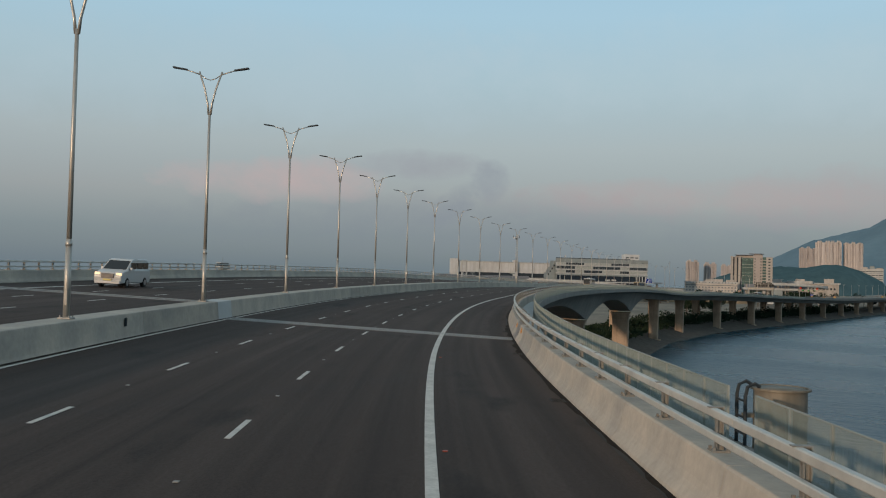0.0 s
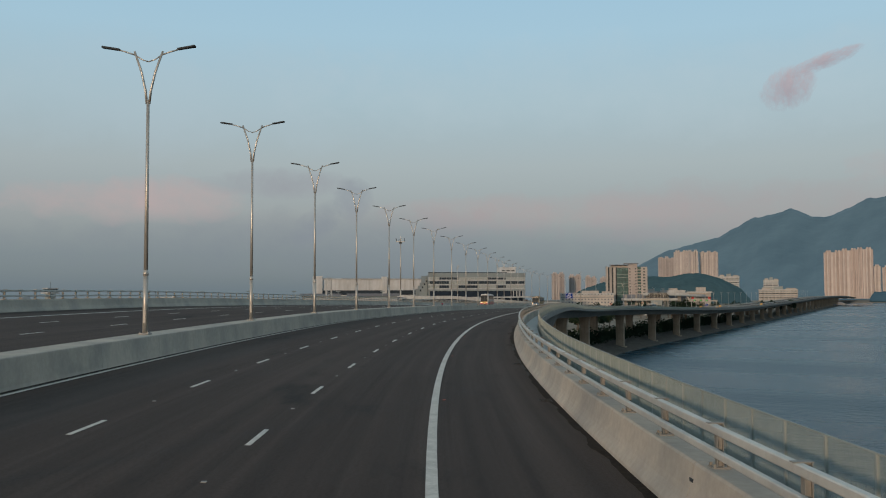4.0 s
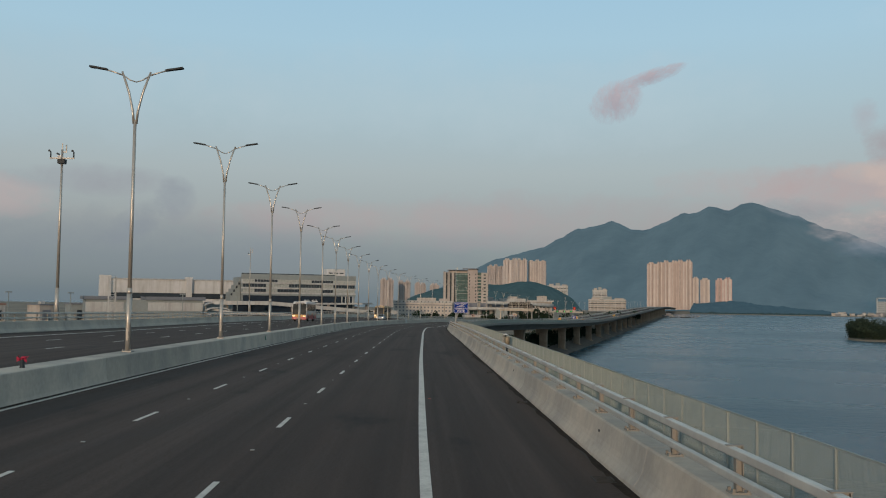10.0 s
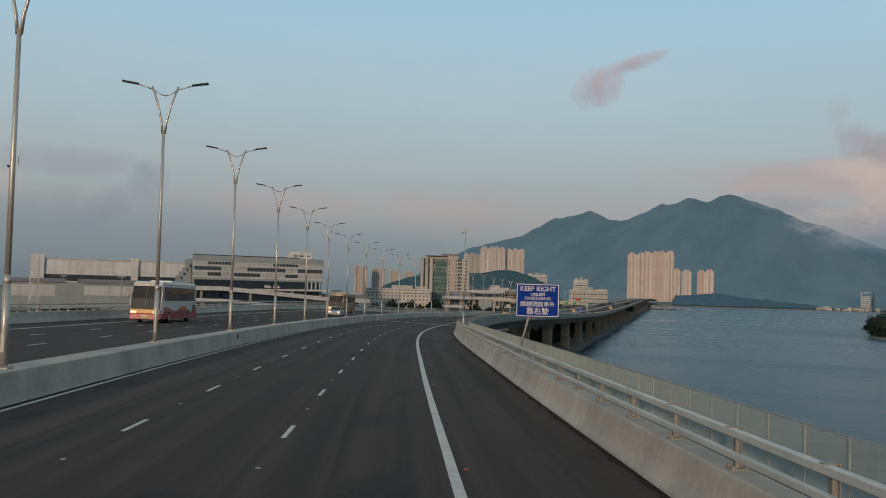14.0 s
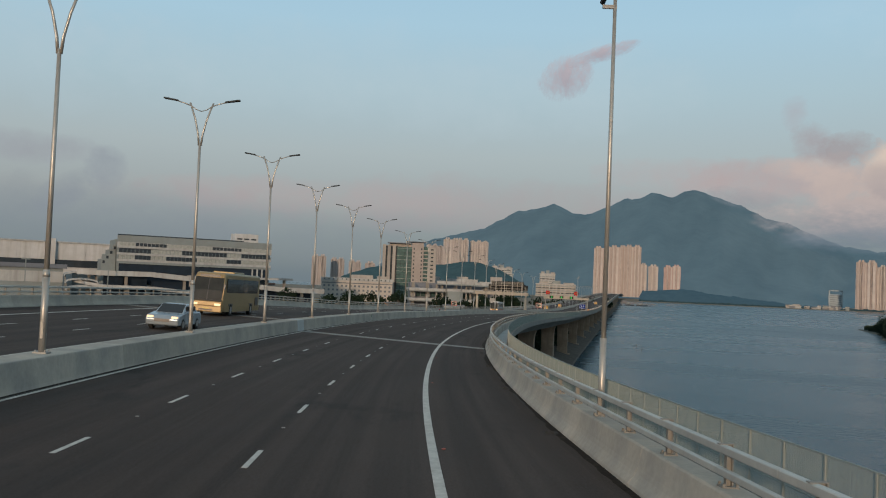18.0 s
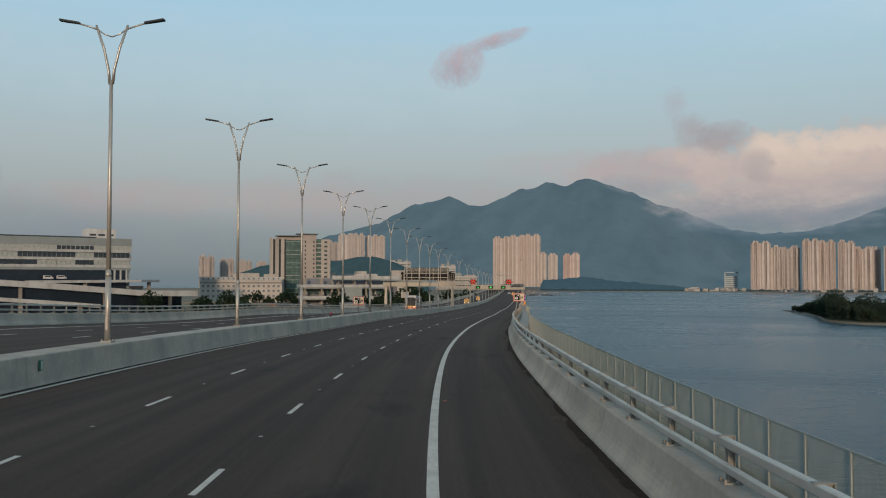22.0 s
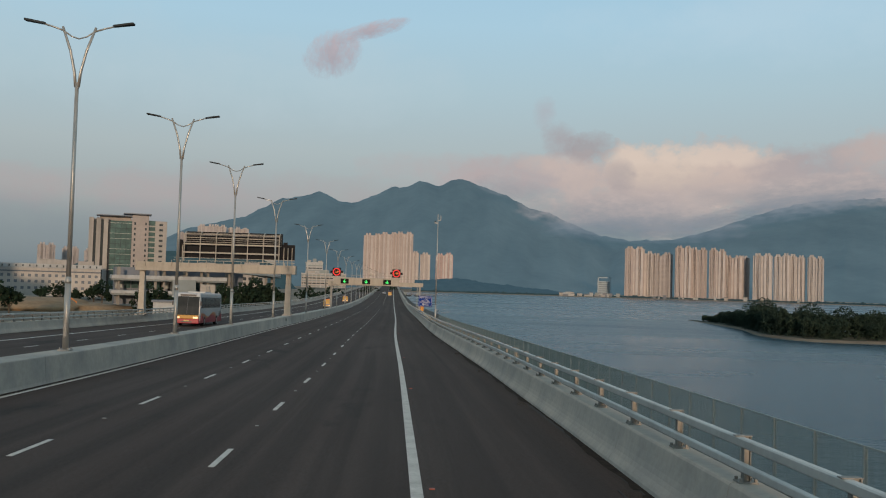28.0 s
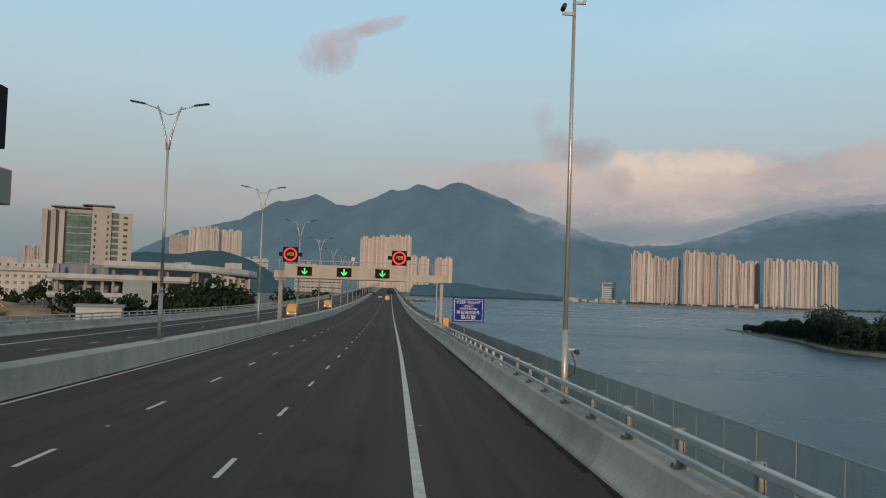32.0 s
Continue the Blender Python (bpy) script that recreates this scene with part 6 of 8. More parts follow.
for x0, x1 in ((-17, -14), (14, 17)):
    part("side_wall", boxes((x0, x1, -7, 7, 0, 46)), BLUE_PALE, t)
part("roof_frame", boxes((-17, 17, -7, 7, 44, 46.5)), BLUE_PALE, t)

# a dark landing stage with moored craft beyond the end of the viaduct
jt = thing("jetty", pose(-378, 1972, SEA, 0, 0, 4), "dark timber landing stage on piles in the bay", "jetty")
part("deck", boxes((-34, 38, -4, 4, 3.0, 4.4), bevel=0.2), SLATE, jt)
for k in range(10):
    part("pile", boxes((-32 + k * 7.4, -31 + k * 7.4, -3.4, -2.4, -3, 3.1)), BARK, jt)
part("hut", boxes((-24, -14, -3, 3, 4.4, 8.6)), SLATE, jt)
for x, w, h in ((-8, 14, 4.2), (14, 20, 3.0)):
    bt = thing("work_boat", pose(-378 + x, 1960, SEA, 0, 0, 4), "dark moored work boat with a pale wheelhouse", "boat", "work boats at the jetty")
    part("hull", boxes((-w / 2, w / 2, -2.2, 2.2, -0.6, 1.8), bevel=0.5), LAMP_HEAD, bt)
    part("wheelhouse", boxes((-w * 0.3, -w * 0.05, -1.6, 1.6, 1.7, 1.7 + h), bevel=0.15), GREY_BAND, bt)

# ---------------------------------------------------------------- things on and beside the road
SIGN_BLUE = material("sign_blue", (0.004, 0.030, 0.20), 0.8, spec=0.1, grain=0.05, grain_scale=3)
SIGN_WHITE = material("sign_white", (0.62, 0.62, 0.62), 0.5, grain=0.03, grain_scale=3)
SIGN_RED = material("sign_red", (0.50, 0.02, 0.02), 0.5)
SIGN_BLACK = material("sign_black", (0.012, 0.011, 0.010), 0.8, spec=0.15)
GANTRY = material("gantry_cream_steel", (0.34, 0.32, 0.275), 0.6, 0.1, grain=0.05, grain_scale=3, stain=(0.27, 0.25, 0.21), stain_scale=0.6, streaks=((0.18, 0.165, 0.14), 0.4, 1.0, (1, 1, 0.1)))
GANTRY_GREY = material("gantry_grey_steel", (0.26, 0.26, 0.245), 0.6, 0.2, grain=0.05, grain_scale=3)
PANEL_BACK = material("panel_back_black", (0.014, 0.014, 0.015), 0.8, spec=0.2, grain=0.15, grain_scale=1.5)
LED_RED = material("led_red", (0.3, 0.0, 0.0), 0.5, emit=(1.0, 0.01, 0.02), emit_strength=0.75)
LED_AMBER = material("led_amber", (0.3, 0.1, 0.0), 0.5, emit=(1.0, 0.22, 0.02), emit_strength=0.6)
LED_GREEN = material("led_green", (0.0, 0.3, 0.05), 0.5, emit=(0.02, 1.0, 0.18), emit_strength=0.8)
YELLOW = material("yellow_plate", (0.62, 0.26, 0.03), 0.6, grain=0.1, grain_scale=10)
CABLE = material("black_cable", (0.02, 0.02, 0.02), 0.6)
BRASS = material("dull_brass", (0.20, 0.17, 0.12), 0.55, 0.3, grain=0.1, grain_scale=10)
GREEN_PAINT = material("green_paint", (0.03, 0.16, 0.10), 0.5, grain=0.1, grain_scale=8)
STEEL_JOINT = material("joint_steel", (0.22, 0.215, 0.205), 0.6, 0.15, grain=0.15, grain_scale=20)
JOINT_CONCRETE = material("joint_concrete", (0.21, 0.20, 0.185), 0.9, grain=0.15, grain_scale=14, stain=(0.12, 0.115, 0.105), stain_scale=1.5)
DARK_GAP = material("dark_gap", (0.008, 0.008, 0.008), 0.9)


def letters(text, size, mat, parent, x, y, z, depth=0.004, name="lettering"):
    """Raised lettering that reads from the -y side, centred at x, z."""
    cu = bpy.data.curves.new("lettering", "FONT")
    cu.body, cu.size, cu.align_x, cu.align_y, cu.extrude = text, size, "CENTER", "CENTER", depth
    tmp = bpy.data.objects.new("lettering", cu)
    me = bpy.data.meshes.new_from_object(tmp)
    bpy.data.objects.remove(tmp)
    me.materials.clear()
    me.materials.append(mat)
    ob = new(name, me)
    ob.parent = parent
    ob.matrix_local = pose(x, y, z, 90, 0, 0)
    return ob


def ring(bm, r0, r1, y0, y1, seg=28, m=None):
    vs = []
    for k in range(seg):
        a = 2 * math.pi * k / seg
        c, s_ = math.cos(a), math.sin(a)
        vs.append([bm.verts.new(v) for v in ((r0 * c, y0, r0 * s_), (r1 * c, y0, r1 * s_), (r1 * c, y1, r1 * s_), (r0 * c, y1, r0 * s_))])
    for k in range(seg):
        p, q = vs[k], vs[(k + 1) % seg]
        for i in range(4):
            bm.faces.new((p[i], p[(i + 1) % 4], q[(i + 1) % 4], q[i]))
    if m is not None:
        bmesh.ops.transform(bm, matrix=m, verts=[v for r in vs for v in r])
    return bm


# expansion joints: pale bands with interlocking steel fingers, over a dark gap
FINGER = small_mesh("joint_finger", boxes((-0.034, 0.034, 0.0, 0.29, 0.0, 0.007)), STEEL_JOINT)
OLIVE = material("faded_olive_plate", (0.13, 0.125, 0.085), 0.7, grain=0.15, grain_scale=6)
COVER = material("stained_cover_plate", (0.25, 0.245, 0.235), 0.6, 0.2, grain=0.15, grain_scale=5, stain=(0.12, 0.105, 0.09), stain_scale=1.3, stain_amount=0.9)
for s0, skew in zip(JOINTS, (0.165, 0.2)):
    ej = thing("expansion_joint", Matrix(), "pale concrete expansion joint with interlocking steel fingers across the road", "expansion joint", "expansion joints", kind="structure")
    for v0, v1 in ((R_BASE, M_R), (12.82, L_BASE)):
        def strip_at(name, a, b, h0, h1, mat):
            n = 12
            verts, faces = [], []
            for i in range(n + 1):
                v = v0 + (v1 - v0) * i / n
                c = s0 + skew * v
                verts += [at(c + a, v, h0), at(c + b, v, h0), at(c + b, v, h1), at(c + a, v, h1)]
            for i in range(n):
                for k in range(4):
                    faces.append((i * 4 + k, i * 4 + (k + 1) % 4, i * 4 + 4 + (k + 1) % 4, i * 4 + 4 + k))
            ob = new(name, mesh_of(name, verts, faces, mat))
            ob.parent = ej
        strip_at("joint_band", -0.97, -0.40, -0.01, 0.0085, JOINT_CONCRETE)
        strip_at("joint_band", 0.40, 0.97, -0.01, 0.0085, JOINT_CONCRETE)
        strip_at("steel_plate", -0.40, -0.19, -0.01, 0.010, STEEL_JOINT)
        strip_at("steel_plate", 0.19, 0.40, -0.01, 0.010, STEEL_JOINT)
        strip_at("gap", -0.19, 0.19, -0.01, 0.002, DARK_GAP)
    for a, b in ((-0.975, -0.2), (0.2, 0.975)):
        sweep("painted_stripe", [(0.103, 0.0135), (-0.103, 0.0135), (-0.103, 0.008), (0.103, 0.008)], s0 + a, s0 + b, PAINT_LINE, parent=ej)
    for k in range(71):
        v = R_BASE + 0.12 + k * 0.212
        for turn, dv, ds in ((0, 0.0, -0.20), (180, 0.106, 0.20)):
            c = s0 + skew * (v + dv) + ds
            share("joint_finger", FINGER, ej, frame_at(c, v + dv, 0.004) @ pose(0, 0, 0, 0, math.degrees(math.atan(line_at(s0)[0][3])), 0) @ pose(0, 0, 0, 0, 0, turn))
    for ds in ((-2.63, 2.07) if s0 < 100 else (-2.9, 1.3)):
        mk = thing("marker_plate", frame_at(s0 + ds, R_BASE - 0.222, 0.56) @ pose(0, 0, 0, 0, 12, 0), "orange-yellow plate with dark print on the parapet beside the joint" if s0 < 100 else "faded olive plate with dark print on the parapet beside the joint", "marker plate", "marker plates at the joints")
        part("plate", boxes((-0.012, 0.012, -0.42, 0.42, -0.11, 0.11), bevel=0.004), YELLOW if s0 < 100 else OLIVE, mk)
        for z, a, b in ((0.05, -0.36, 0.34), (0.0, -0.36, 0.36), (-0.05, -0.36, 0.25)):
            part("print_bar", boxes((-0.014, 0.014, a, b, z - 0.007, z + 0.007)), SIGN_BLACK, mk)
    skin = [(v + 0.01, h) for v, h in PARAPET[:8]] + [(R_BASE - 0.28, 0.79), (R_BASE - 0.74, 0.792)]
    cover = sweep("cover_plate", skin + [(v - 0.03, h - 0.02) for v, h in skin[::-1]], s0 - 1.15, s0 + 1.05, COVER)
    tagged(cover, "stained grey steel cover plate over the parapet joint", "cover plate", "cover plates at the joints")
    top = [(v - 0.008, h) for v, h in MEDIAN[:4]] + [(M_R + 0.13, 0.906), (M_L - 0.06, 0.906)]
    c = s0 + skew * M_R
    cover = sweep("cover_plate", top + [(v + 0.02, h - 0.02) for v, h in top[::-1]], c - 1.2, c + 1.2, WALKWAY)
    tagged(cover, "pale steel cover plate over the median barrier joint", "cover plate", "cover plates at the joints")
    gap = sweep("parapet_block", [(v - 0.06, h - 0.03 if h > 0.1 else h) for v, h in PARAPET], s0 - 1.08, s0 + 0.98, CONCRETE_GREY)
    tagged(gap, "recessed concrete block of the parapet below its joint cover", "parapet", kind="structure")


def board_sign(s, v_foot, h_foot, v_mid, h_mid, width, height, label, build, face):
    """A flat board on a leaning tube that stands on the parapet or the barrier."""
    m = frame_at(s, v_foot, h_foot)
    t = thing("traffic_sign", m, label, "traffic sign")
    dx, dz = v_foot - v_mid, h_mid - h_foot
    bm = bmesh.new()
    tube(bm, [(0, 0.06, 0.0), (dx * 0.93, 0.06, dz + height * 0.3)], [0.05, 0.05], 10)
    part("post", bm, GALV, t, smooth=True)
    part("base_plate", boxes((-0.13, 0.13, -0.08, 0.2, 0.0, 0.03)), GALV, t)
    part("board", boxes((dx - width / 2, dx + width / 2, -0.02, 0.0, dz - height / 2, dz + height / 2), bevel=0.008), face, t)
    part("stiffener", boxes((dx - width * 0.45, dx + width * 0.45, 0.0, 0.03, dz + height * 0.2, dz + height * 0.26), (dx - width * 0.45, dx + width * 0.45, 0.0, 0.03, dz - height * 0.26, dz - height * 0.2)), GALV, t)
    build(t, dx, dz)
    return t


def keep_right(t, x, z):
    w, h = 1.95, 1.5
    for a in ((x - w / 2 + 0.03, x + w / 2 - 0.03, h / 2 - 0.06, h / 2 - 0.03), (x - w / 2 + 0.03, x + w / 2 - 0.03, -h / 2 + 0.03, -h / 2 + 0.06)):
        part("border", boxes((a[0], a[1], -0.026, -0.02, z + a[2], z + a[3])), SIGN_WHITE, t)
    for a in (x - w / 2 + 0.03, x + w / 2 - 0.06):
        part("border", boxes((a, a + 0.03, -0.026, -0.02, z - h / 2 + 0.06, z + h / 2 - 0.06)), SIGN_WHITE, t)
    letters("KEEP RIGHT", 0.30, SIGN_WHITE, t, x, -0.024, z + 0.50)
    letters("UNLESS", 0.19, SIGN_WHITE, t, x, -0.024, z + 0.26)
    letters("OVERTAKING", 0.19, SIGN_WHITE, t, x, -0.024, z + 0.08)
    letters("除越過前車外", 0.26, SIGN_WHITE, t, x, -0.024, z - 0.18)
    letters("靠右駛", 0.34, SIGN_WHITE, t, x, -0.024, z - 0.50)


def camera_sign(t, x, z):
    w, h = 1.1, 0.82
    for a in ((-w / 2, w / 2, h / 2 - 0.045, h / 2), (-w / 2, w / 2, -h / 2, -h / 2 + 0.045)):
        part("border", boxes((x + a[0], x + a[1], -0.027, -0.02, z + a[2], z + a[3])), SIGN_RED, t)
    for a in (-w / 2, w / 2 - 0.045):
        part("border", boxes((x + a, x + a + 0.045, -0.027, -0.02, z - h / 2 + 0.045, z + h / 2 - 0.045)), SIGN_RED, t)
    part("symbol_body", boxes((x - 0.43, x + 0.09, -0.026, -0.02, z - 0.29, z + 0.29)), SIGN_BLACK, t)
    bm = bmesh.new()
    ring(bm, 0.065, 0.135, -0.031, -0.026, m=pose(x - 0.24, 0, z - 0.08))
    part("symbol_lens", bm, SIGN_WHITE, t)
    bm = bmesh.new()
    ring(bm, 0.025, 0.065, -0.031, -0.026, m=pose(x - 0.06, 0, z + 0.17))
    part("symbol_lens", bm, SIGN_WHITE, t)
    for k, hh in enumerate((0.17, 0.15, 0.13)):
        part("symbol_bar", boxes((x + 0.14 + k * 0.075, x + 0.175 + k * 0.075, -0.026, -0.02, z - hh + 0.02, z + hh)), SIGN_BLACK, t)
    part("symbol_bar", boxes((x + 0.12, x + 0.33, -0.026, -0.02, z - 0.19, z - 0.15)), SIGN_BLACK, t)
    part("symbol_bar", boxes((x + 0.34, x + 0.42, -0.026, -0.02, z - 0.09, z + 0.08)), SIGN_BLACK, t)


SIGN_CREAM = material("sign_cream_sheet", (0.50, 0.43, 0.33), 0.55, grain=0.04, grain_scale=4)
board_sign(317.6, -4.25, 0.78, -5.1, 3.35, 1.95, 1.5, "blue lane-keeping sign with white lettering on a leaning post", keep_right, SIGN_BLUE)
board_sign(696.0, -4.25, 0.78, -4.55, 2.9, 2.1, 1.62, "blue lane-keeping sign with white lettering short of the gantry", keep_right, SIGN_BLUE)
board_sign(533.3, -4.05, 0.78, -4.5, 2.85, 1.1, 0.82, "cream speed camera sign with red border above the rail", camera_sign, SIGN_CREAM)
board_sign(536.4, 12.2, 0.9, 12.15, 2.25, 1.1, 0.82, "cream speed camera sign with red border on the median", camera_sign, SIGN_CREAM)


def mast(s, v, h0, height, label, boxes_low=False, thick=1.0):
    t = thing("camera_mast", frame_at(s, v, h0), label, "mast")
    bm = bmesh.new()
    tube(bm, [(0, 0, 0), (0, 0, 2.6)], [0.10 * thick, 0.095 * thick], 12)
    part("pole_foot", bm, POLE, t, smooth=True)
    bm = bmesh.new()
    tube(bm, [(0, 0, 2.58), (0, 0, height)], [0.072 * thick, 0.05 * thick], 12)
    part("pole", bm, POLE, t, smooth=True)
    part("base_plate", boxes((-0.25, 0.25, -0.25, 0.25, 0, 0.05)), GALV, t)
    part("top_bracket", boxes((-0.35, 0.05, -0.04, 0.04, height - 0.6, height - 0.5), (-0.05, 0.35, -0.04, 0.04, height - 0.25, height - 0.17)), GALV, t)
    bm = bmesh.new()
    tube(bm, [(-0.32, -0.18, height - 0.35), (-0.32, 0.16, height - 0.38)], [0.07, 0.08], 8)
    part("camera", bm, LAMP_HEAD, t, "small dark camera housing")
    part("aerial", boxes((0.28, 0.34, -0.05, 0.05, height - 0.2, height + 0.35)), GALV, t)
    part("aerial", boxes((-0.03, 0.03, -0.03, 0.03, height, height + 0.5)), GALV, t)
    if thick > 1.5:
        part("crossarm", boxes((-0.95, 0.95, -0.05, 0.05, height - 0.75, height - 0.65)), GALV, t)
        for sx in (-1, 1):
            bm = bmesh.new()
            tube(bm, [(sx * 0.9, 0, height - 0.66), (sx * 0.9, 0, height - 0.2), (sx * 0.9, -0.3, height - 0.15)], [0.06, 0.06, 0.1], 8)
            part("camera", bm, LAMP_HEAD, t, "small dark camera housing")
        part("equipment_box", boxes((-0.28, 0.28, -0.25, 0.25, height - 1.15, height - 0.78), bevel=0.02), LAMP_HEAD, t)
    if boxes_low:
        part("cctv_arm", boxes((0.05, 0.35, -0.03, 0.03, 2.0, 2.06)), GALV, t)
        bm = bmesh.new()
        tube(bm, [(0.34, -0.2, 1.95), (0.34, 0.12, 1.98)], [0.07, 0.08], 8)
        part("cctv_camera", bm, LAMP_HEAD, t)
        bm = bmesh.new()
        tube(bm, [(0.12, 0, 1.2), (0.3, 0, 1.35), (0.33, 0, 1.6), (0.2, 0, 1.95)], [0.02] * 4, 6)
        part("cable", bm, CABLE, t)
        part("cabinet", boxes((-0.62, -0.2, -0.2, 0.2, 0.0, 0.35), bevel=0.01), GALV, t)
    return t


mast(385.8, -4.75, 0.02, 12.4, "tall slim steel mast with instruments on the walkway")
mast(662.3, -4.65, 0.02, 12.6, "tall slim steel mast with camera and cable box", boxes_low=True)
mast(265.4, 28.5, 0.7, 13.5, "tall steel mast with a camera crossarm on the far parapet", thick=1.7)
mast(341.0, 28.5, 0.7, 10.6, "slim steel mast on the far parapet", thick=1.2)

# signal gantry over the carriageway
SG = 731.0
sg = thing("signal_gantry", frame_at(SG, 3.6, 0.0), "cream steel gantry with green lane arrows and red speed rings", "gantry")
part("post", boxes((-8.6 - 0.22, -8.6 + 0.22, -0.25, 0.25, 0.9, 5.3), bevel=0.03), GANTRY_GREY, sg)
part("post", boxes((8.15 - 0.17, 8.15 + 0.17, -0.15, 0.15, -0.2, 5.3), bevel=0.03), GANTRY_GREY, sg)
part("brace", boxes((7.6, 7.71, -0.1, 0.1, 0.0, 5.28)), GANTRY_GREY, sg)
part("post_head", boxes((-9.2, -8.0, -0.4, 0.4, 5.05, 5.32)), GANTRY_GREY, sg)
part("beam", boxes((-9.3, 8.75, -0.7, 0.7, 5.3, 6.1), bevel=0.04), GANTRY, sg)
part("walkway_box", boxes((-8.2, 4.2, -1.0, 0.9, 5.34, 6.78), bevel=0.04), GANTRY, sg)
for k in range(10):
    part("panel_seam", boxes((-7.8 + k * 1.3, -7.785 + k * 1.3, -1.012, -0.99, 5.42, 6.7)), GANTRY_GREY, sg)
for x in (-6.1, -2.05, 1.9):
    lamp = part("lane_signal", boxes((x - 0.75, x + 0.75, -1.22, -0.98, 5.62, 6.5), bevel=0.02), SIGN_BLACK, sg)
    part("visor", boxes((x - 0.78, x + 0.78, -1.5, -1.2, 6.48, 6.52)), SIGN_BLACK, lamp)
    bm = boxes((x - 0.07, x + 0.07, -1.26, -1.22, 5.9, 6.4))
    vs = [bm.verts.new(c) for c in ((x - 0.33, -1.262, 6.02), (x, -1.262, 5.7), (x + 0.33, -1.262, 6.02), (x + 0.26, -1.262, 6.13), (x, -1.262, 5.87), (x - 0.26, -1.262, 6.13))]
    bm.faces.new((vs[0], vs[1], vs[4], vs[5]))
    bm.faces.new((vs[1], vs[2], vs[3], vs[4]))
    part("arrow", bm, LED_GREEN, lamp, "glowing green arrow pointing down")
for x in (-7.7, 3.6):
    dsp = part("speed_display", boxes((x - 0.78, x + 0.78, -0.5, -0.2, 7.0, 8.55), bevel=0.03), SIGN_BLACK, sg)
    bm = bmesh.new()
    ring(bm, 0.54, 0.70, -0.56, -0.5, m=pose(x, 0, 7.78))
    part("ring", bm, LED_RED, dsp, "glowing red ring")
    letters("100", 0.52, LED_AMBER, dsp, x, -0.53, 7.78, name="digits")
    part("beacon", boxes((x - 1.2, x - 0.78, -0.45, -0.2, 7.58, 7.98)), SIGN_BLACK, sg)
    part("beacon", boxes((x + 0.78, x + 1.2, -0.45, -0.2, 7.58, 7.98)), SIGN_BLACK, sg)
    part("display_leg", boxes((x - 0.5, x - 0.4, -0.3, -0.2, 6.7, 7.05)), GANTRY_GREY, sg)
    part("display_leg", boxes((x + 0.4, x + 0.5, -0.3, -0.2, 6.7, 7.05)), GANTRY_GREY, sg)
for k in range(13):
    part("handrail_post", boxes((-8.95 + k * 1.46, -8.90 + k * 1.46, 0.55, 0.6, 6.08, 7.2)), GANTRY_GREY, sg)
part("handrail", boxes((-9.0, 8.7, 0.55, 0.6, 7.18, 7.24)), GANTRY_GREY, sg)
part("handrail", boxes((-9.0, 8.7, 0.55, 0.6, 6.7, 6.74)), GANTRY_GREY, sg)
part("camera", boxes((-1.4, -1.0, -0.2, 0.4, 7.3, 7.7), (-1.25, -1.15, 0.05, 0.15, 6.76, 7.35), bevel=0.01), GALV, sg)
part("control_box", boxes((8.4, 9.0, -0.3, 0.3, 0.4, 1.7), bevel=0.03), YELLOW, sg)

# message-sign gantry over the oncoming carriageway, seen from behind
MG = 661.0
mg = thing("message_sign_gantry", frame_at(MG, 20.3, 0.05), "cream gantry carrying a large black message board, seen from behind", "gantry")
foot = at(MG, 12.2, 0.9).z - at(MG, 20.3, 0.05).z


def tapered_leg(x, z0, z1):
    """A tapering box leg, wide at its foot."""
    bm = bmesh.new()
    rings = []
    for z, a, b in ((z0, 0.36, 0.52), (z1, 0.26, 0.30)):
        rings.append([bm.verts.new(c) for c in ((x - a, -b, z), (x + a, -b, z), (x + a, b, z), (x - a, b, z))])
    for k in range(4):
        bm.faces.new((rings[0][k], rings[0][(k + 1) % 4], rings[1][(k + 1) % 4], rings[1][k]))
    bm.faces.new(rings[0][::-1])
    bm.faces.new(rings[1])
    bmesh.ops.bevel(bm, geom=list(bm.edges), offset=0.03, segments=2, affect="EDGES", profile=0.5)
    return bm


for x, zf in ((8.1, foot), (-8.1, foot - 0.3)):
    part("leg", tapered_leg(x, zf, 5.72), GANTRY, mg)
    part("base_plate", boxes((x - 0.55, x + 0.55, -0.7, 0.7, zf - 0.02, zf + 0.05)), GALV, mg)
    for sx in (-0.47, 0.47):
        for y in (-0.6, 0.0, 0.6):
            part("anchor_bolt", boxes((x + sx - 0.04, x + sx + 0.04, y - 0.04, y + 0.04, zf + 0.05, zf + 0.16)), GALV, mg)
part("beam", boxes((-8.8, 8.9, -0.7, 0.7, 5.7, 6.7), bevel=0.04), GANTRY, mg)
for k in range(19):
    part("beam_rib", boxes((-8.7 + k * 0.96, -8.64 + k * 0.96, -0.82, -0.68, 6.2, 6.95)), GANTRY, mg)
for z in (6.95, 7.25):
    part("platform_rail", boxes((-4.6, 8.8, -0.85, -0.8, z, z + 0.05)), GANTRY, mg)
part("message_board", boxes((-3.5, 7.2, 0.2, 0.9, 7.3, 10.25), bevel=0.03), PANEL_BACK, mg)
for k in range(6):
    part("back_rib", boxes((-3.45, 7.15, 0.12, 0.2, 8.85 + k * 0.24, 8.90 + k * 0.24)), GANTRY_GREY, mg)
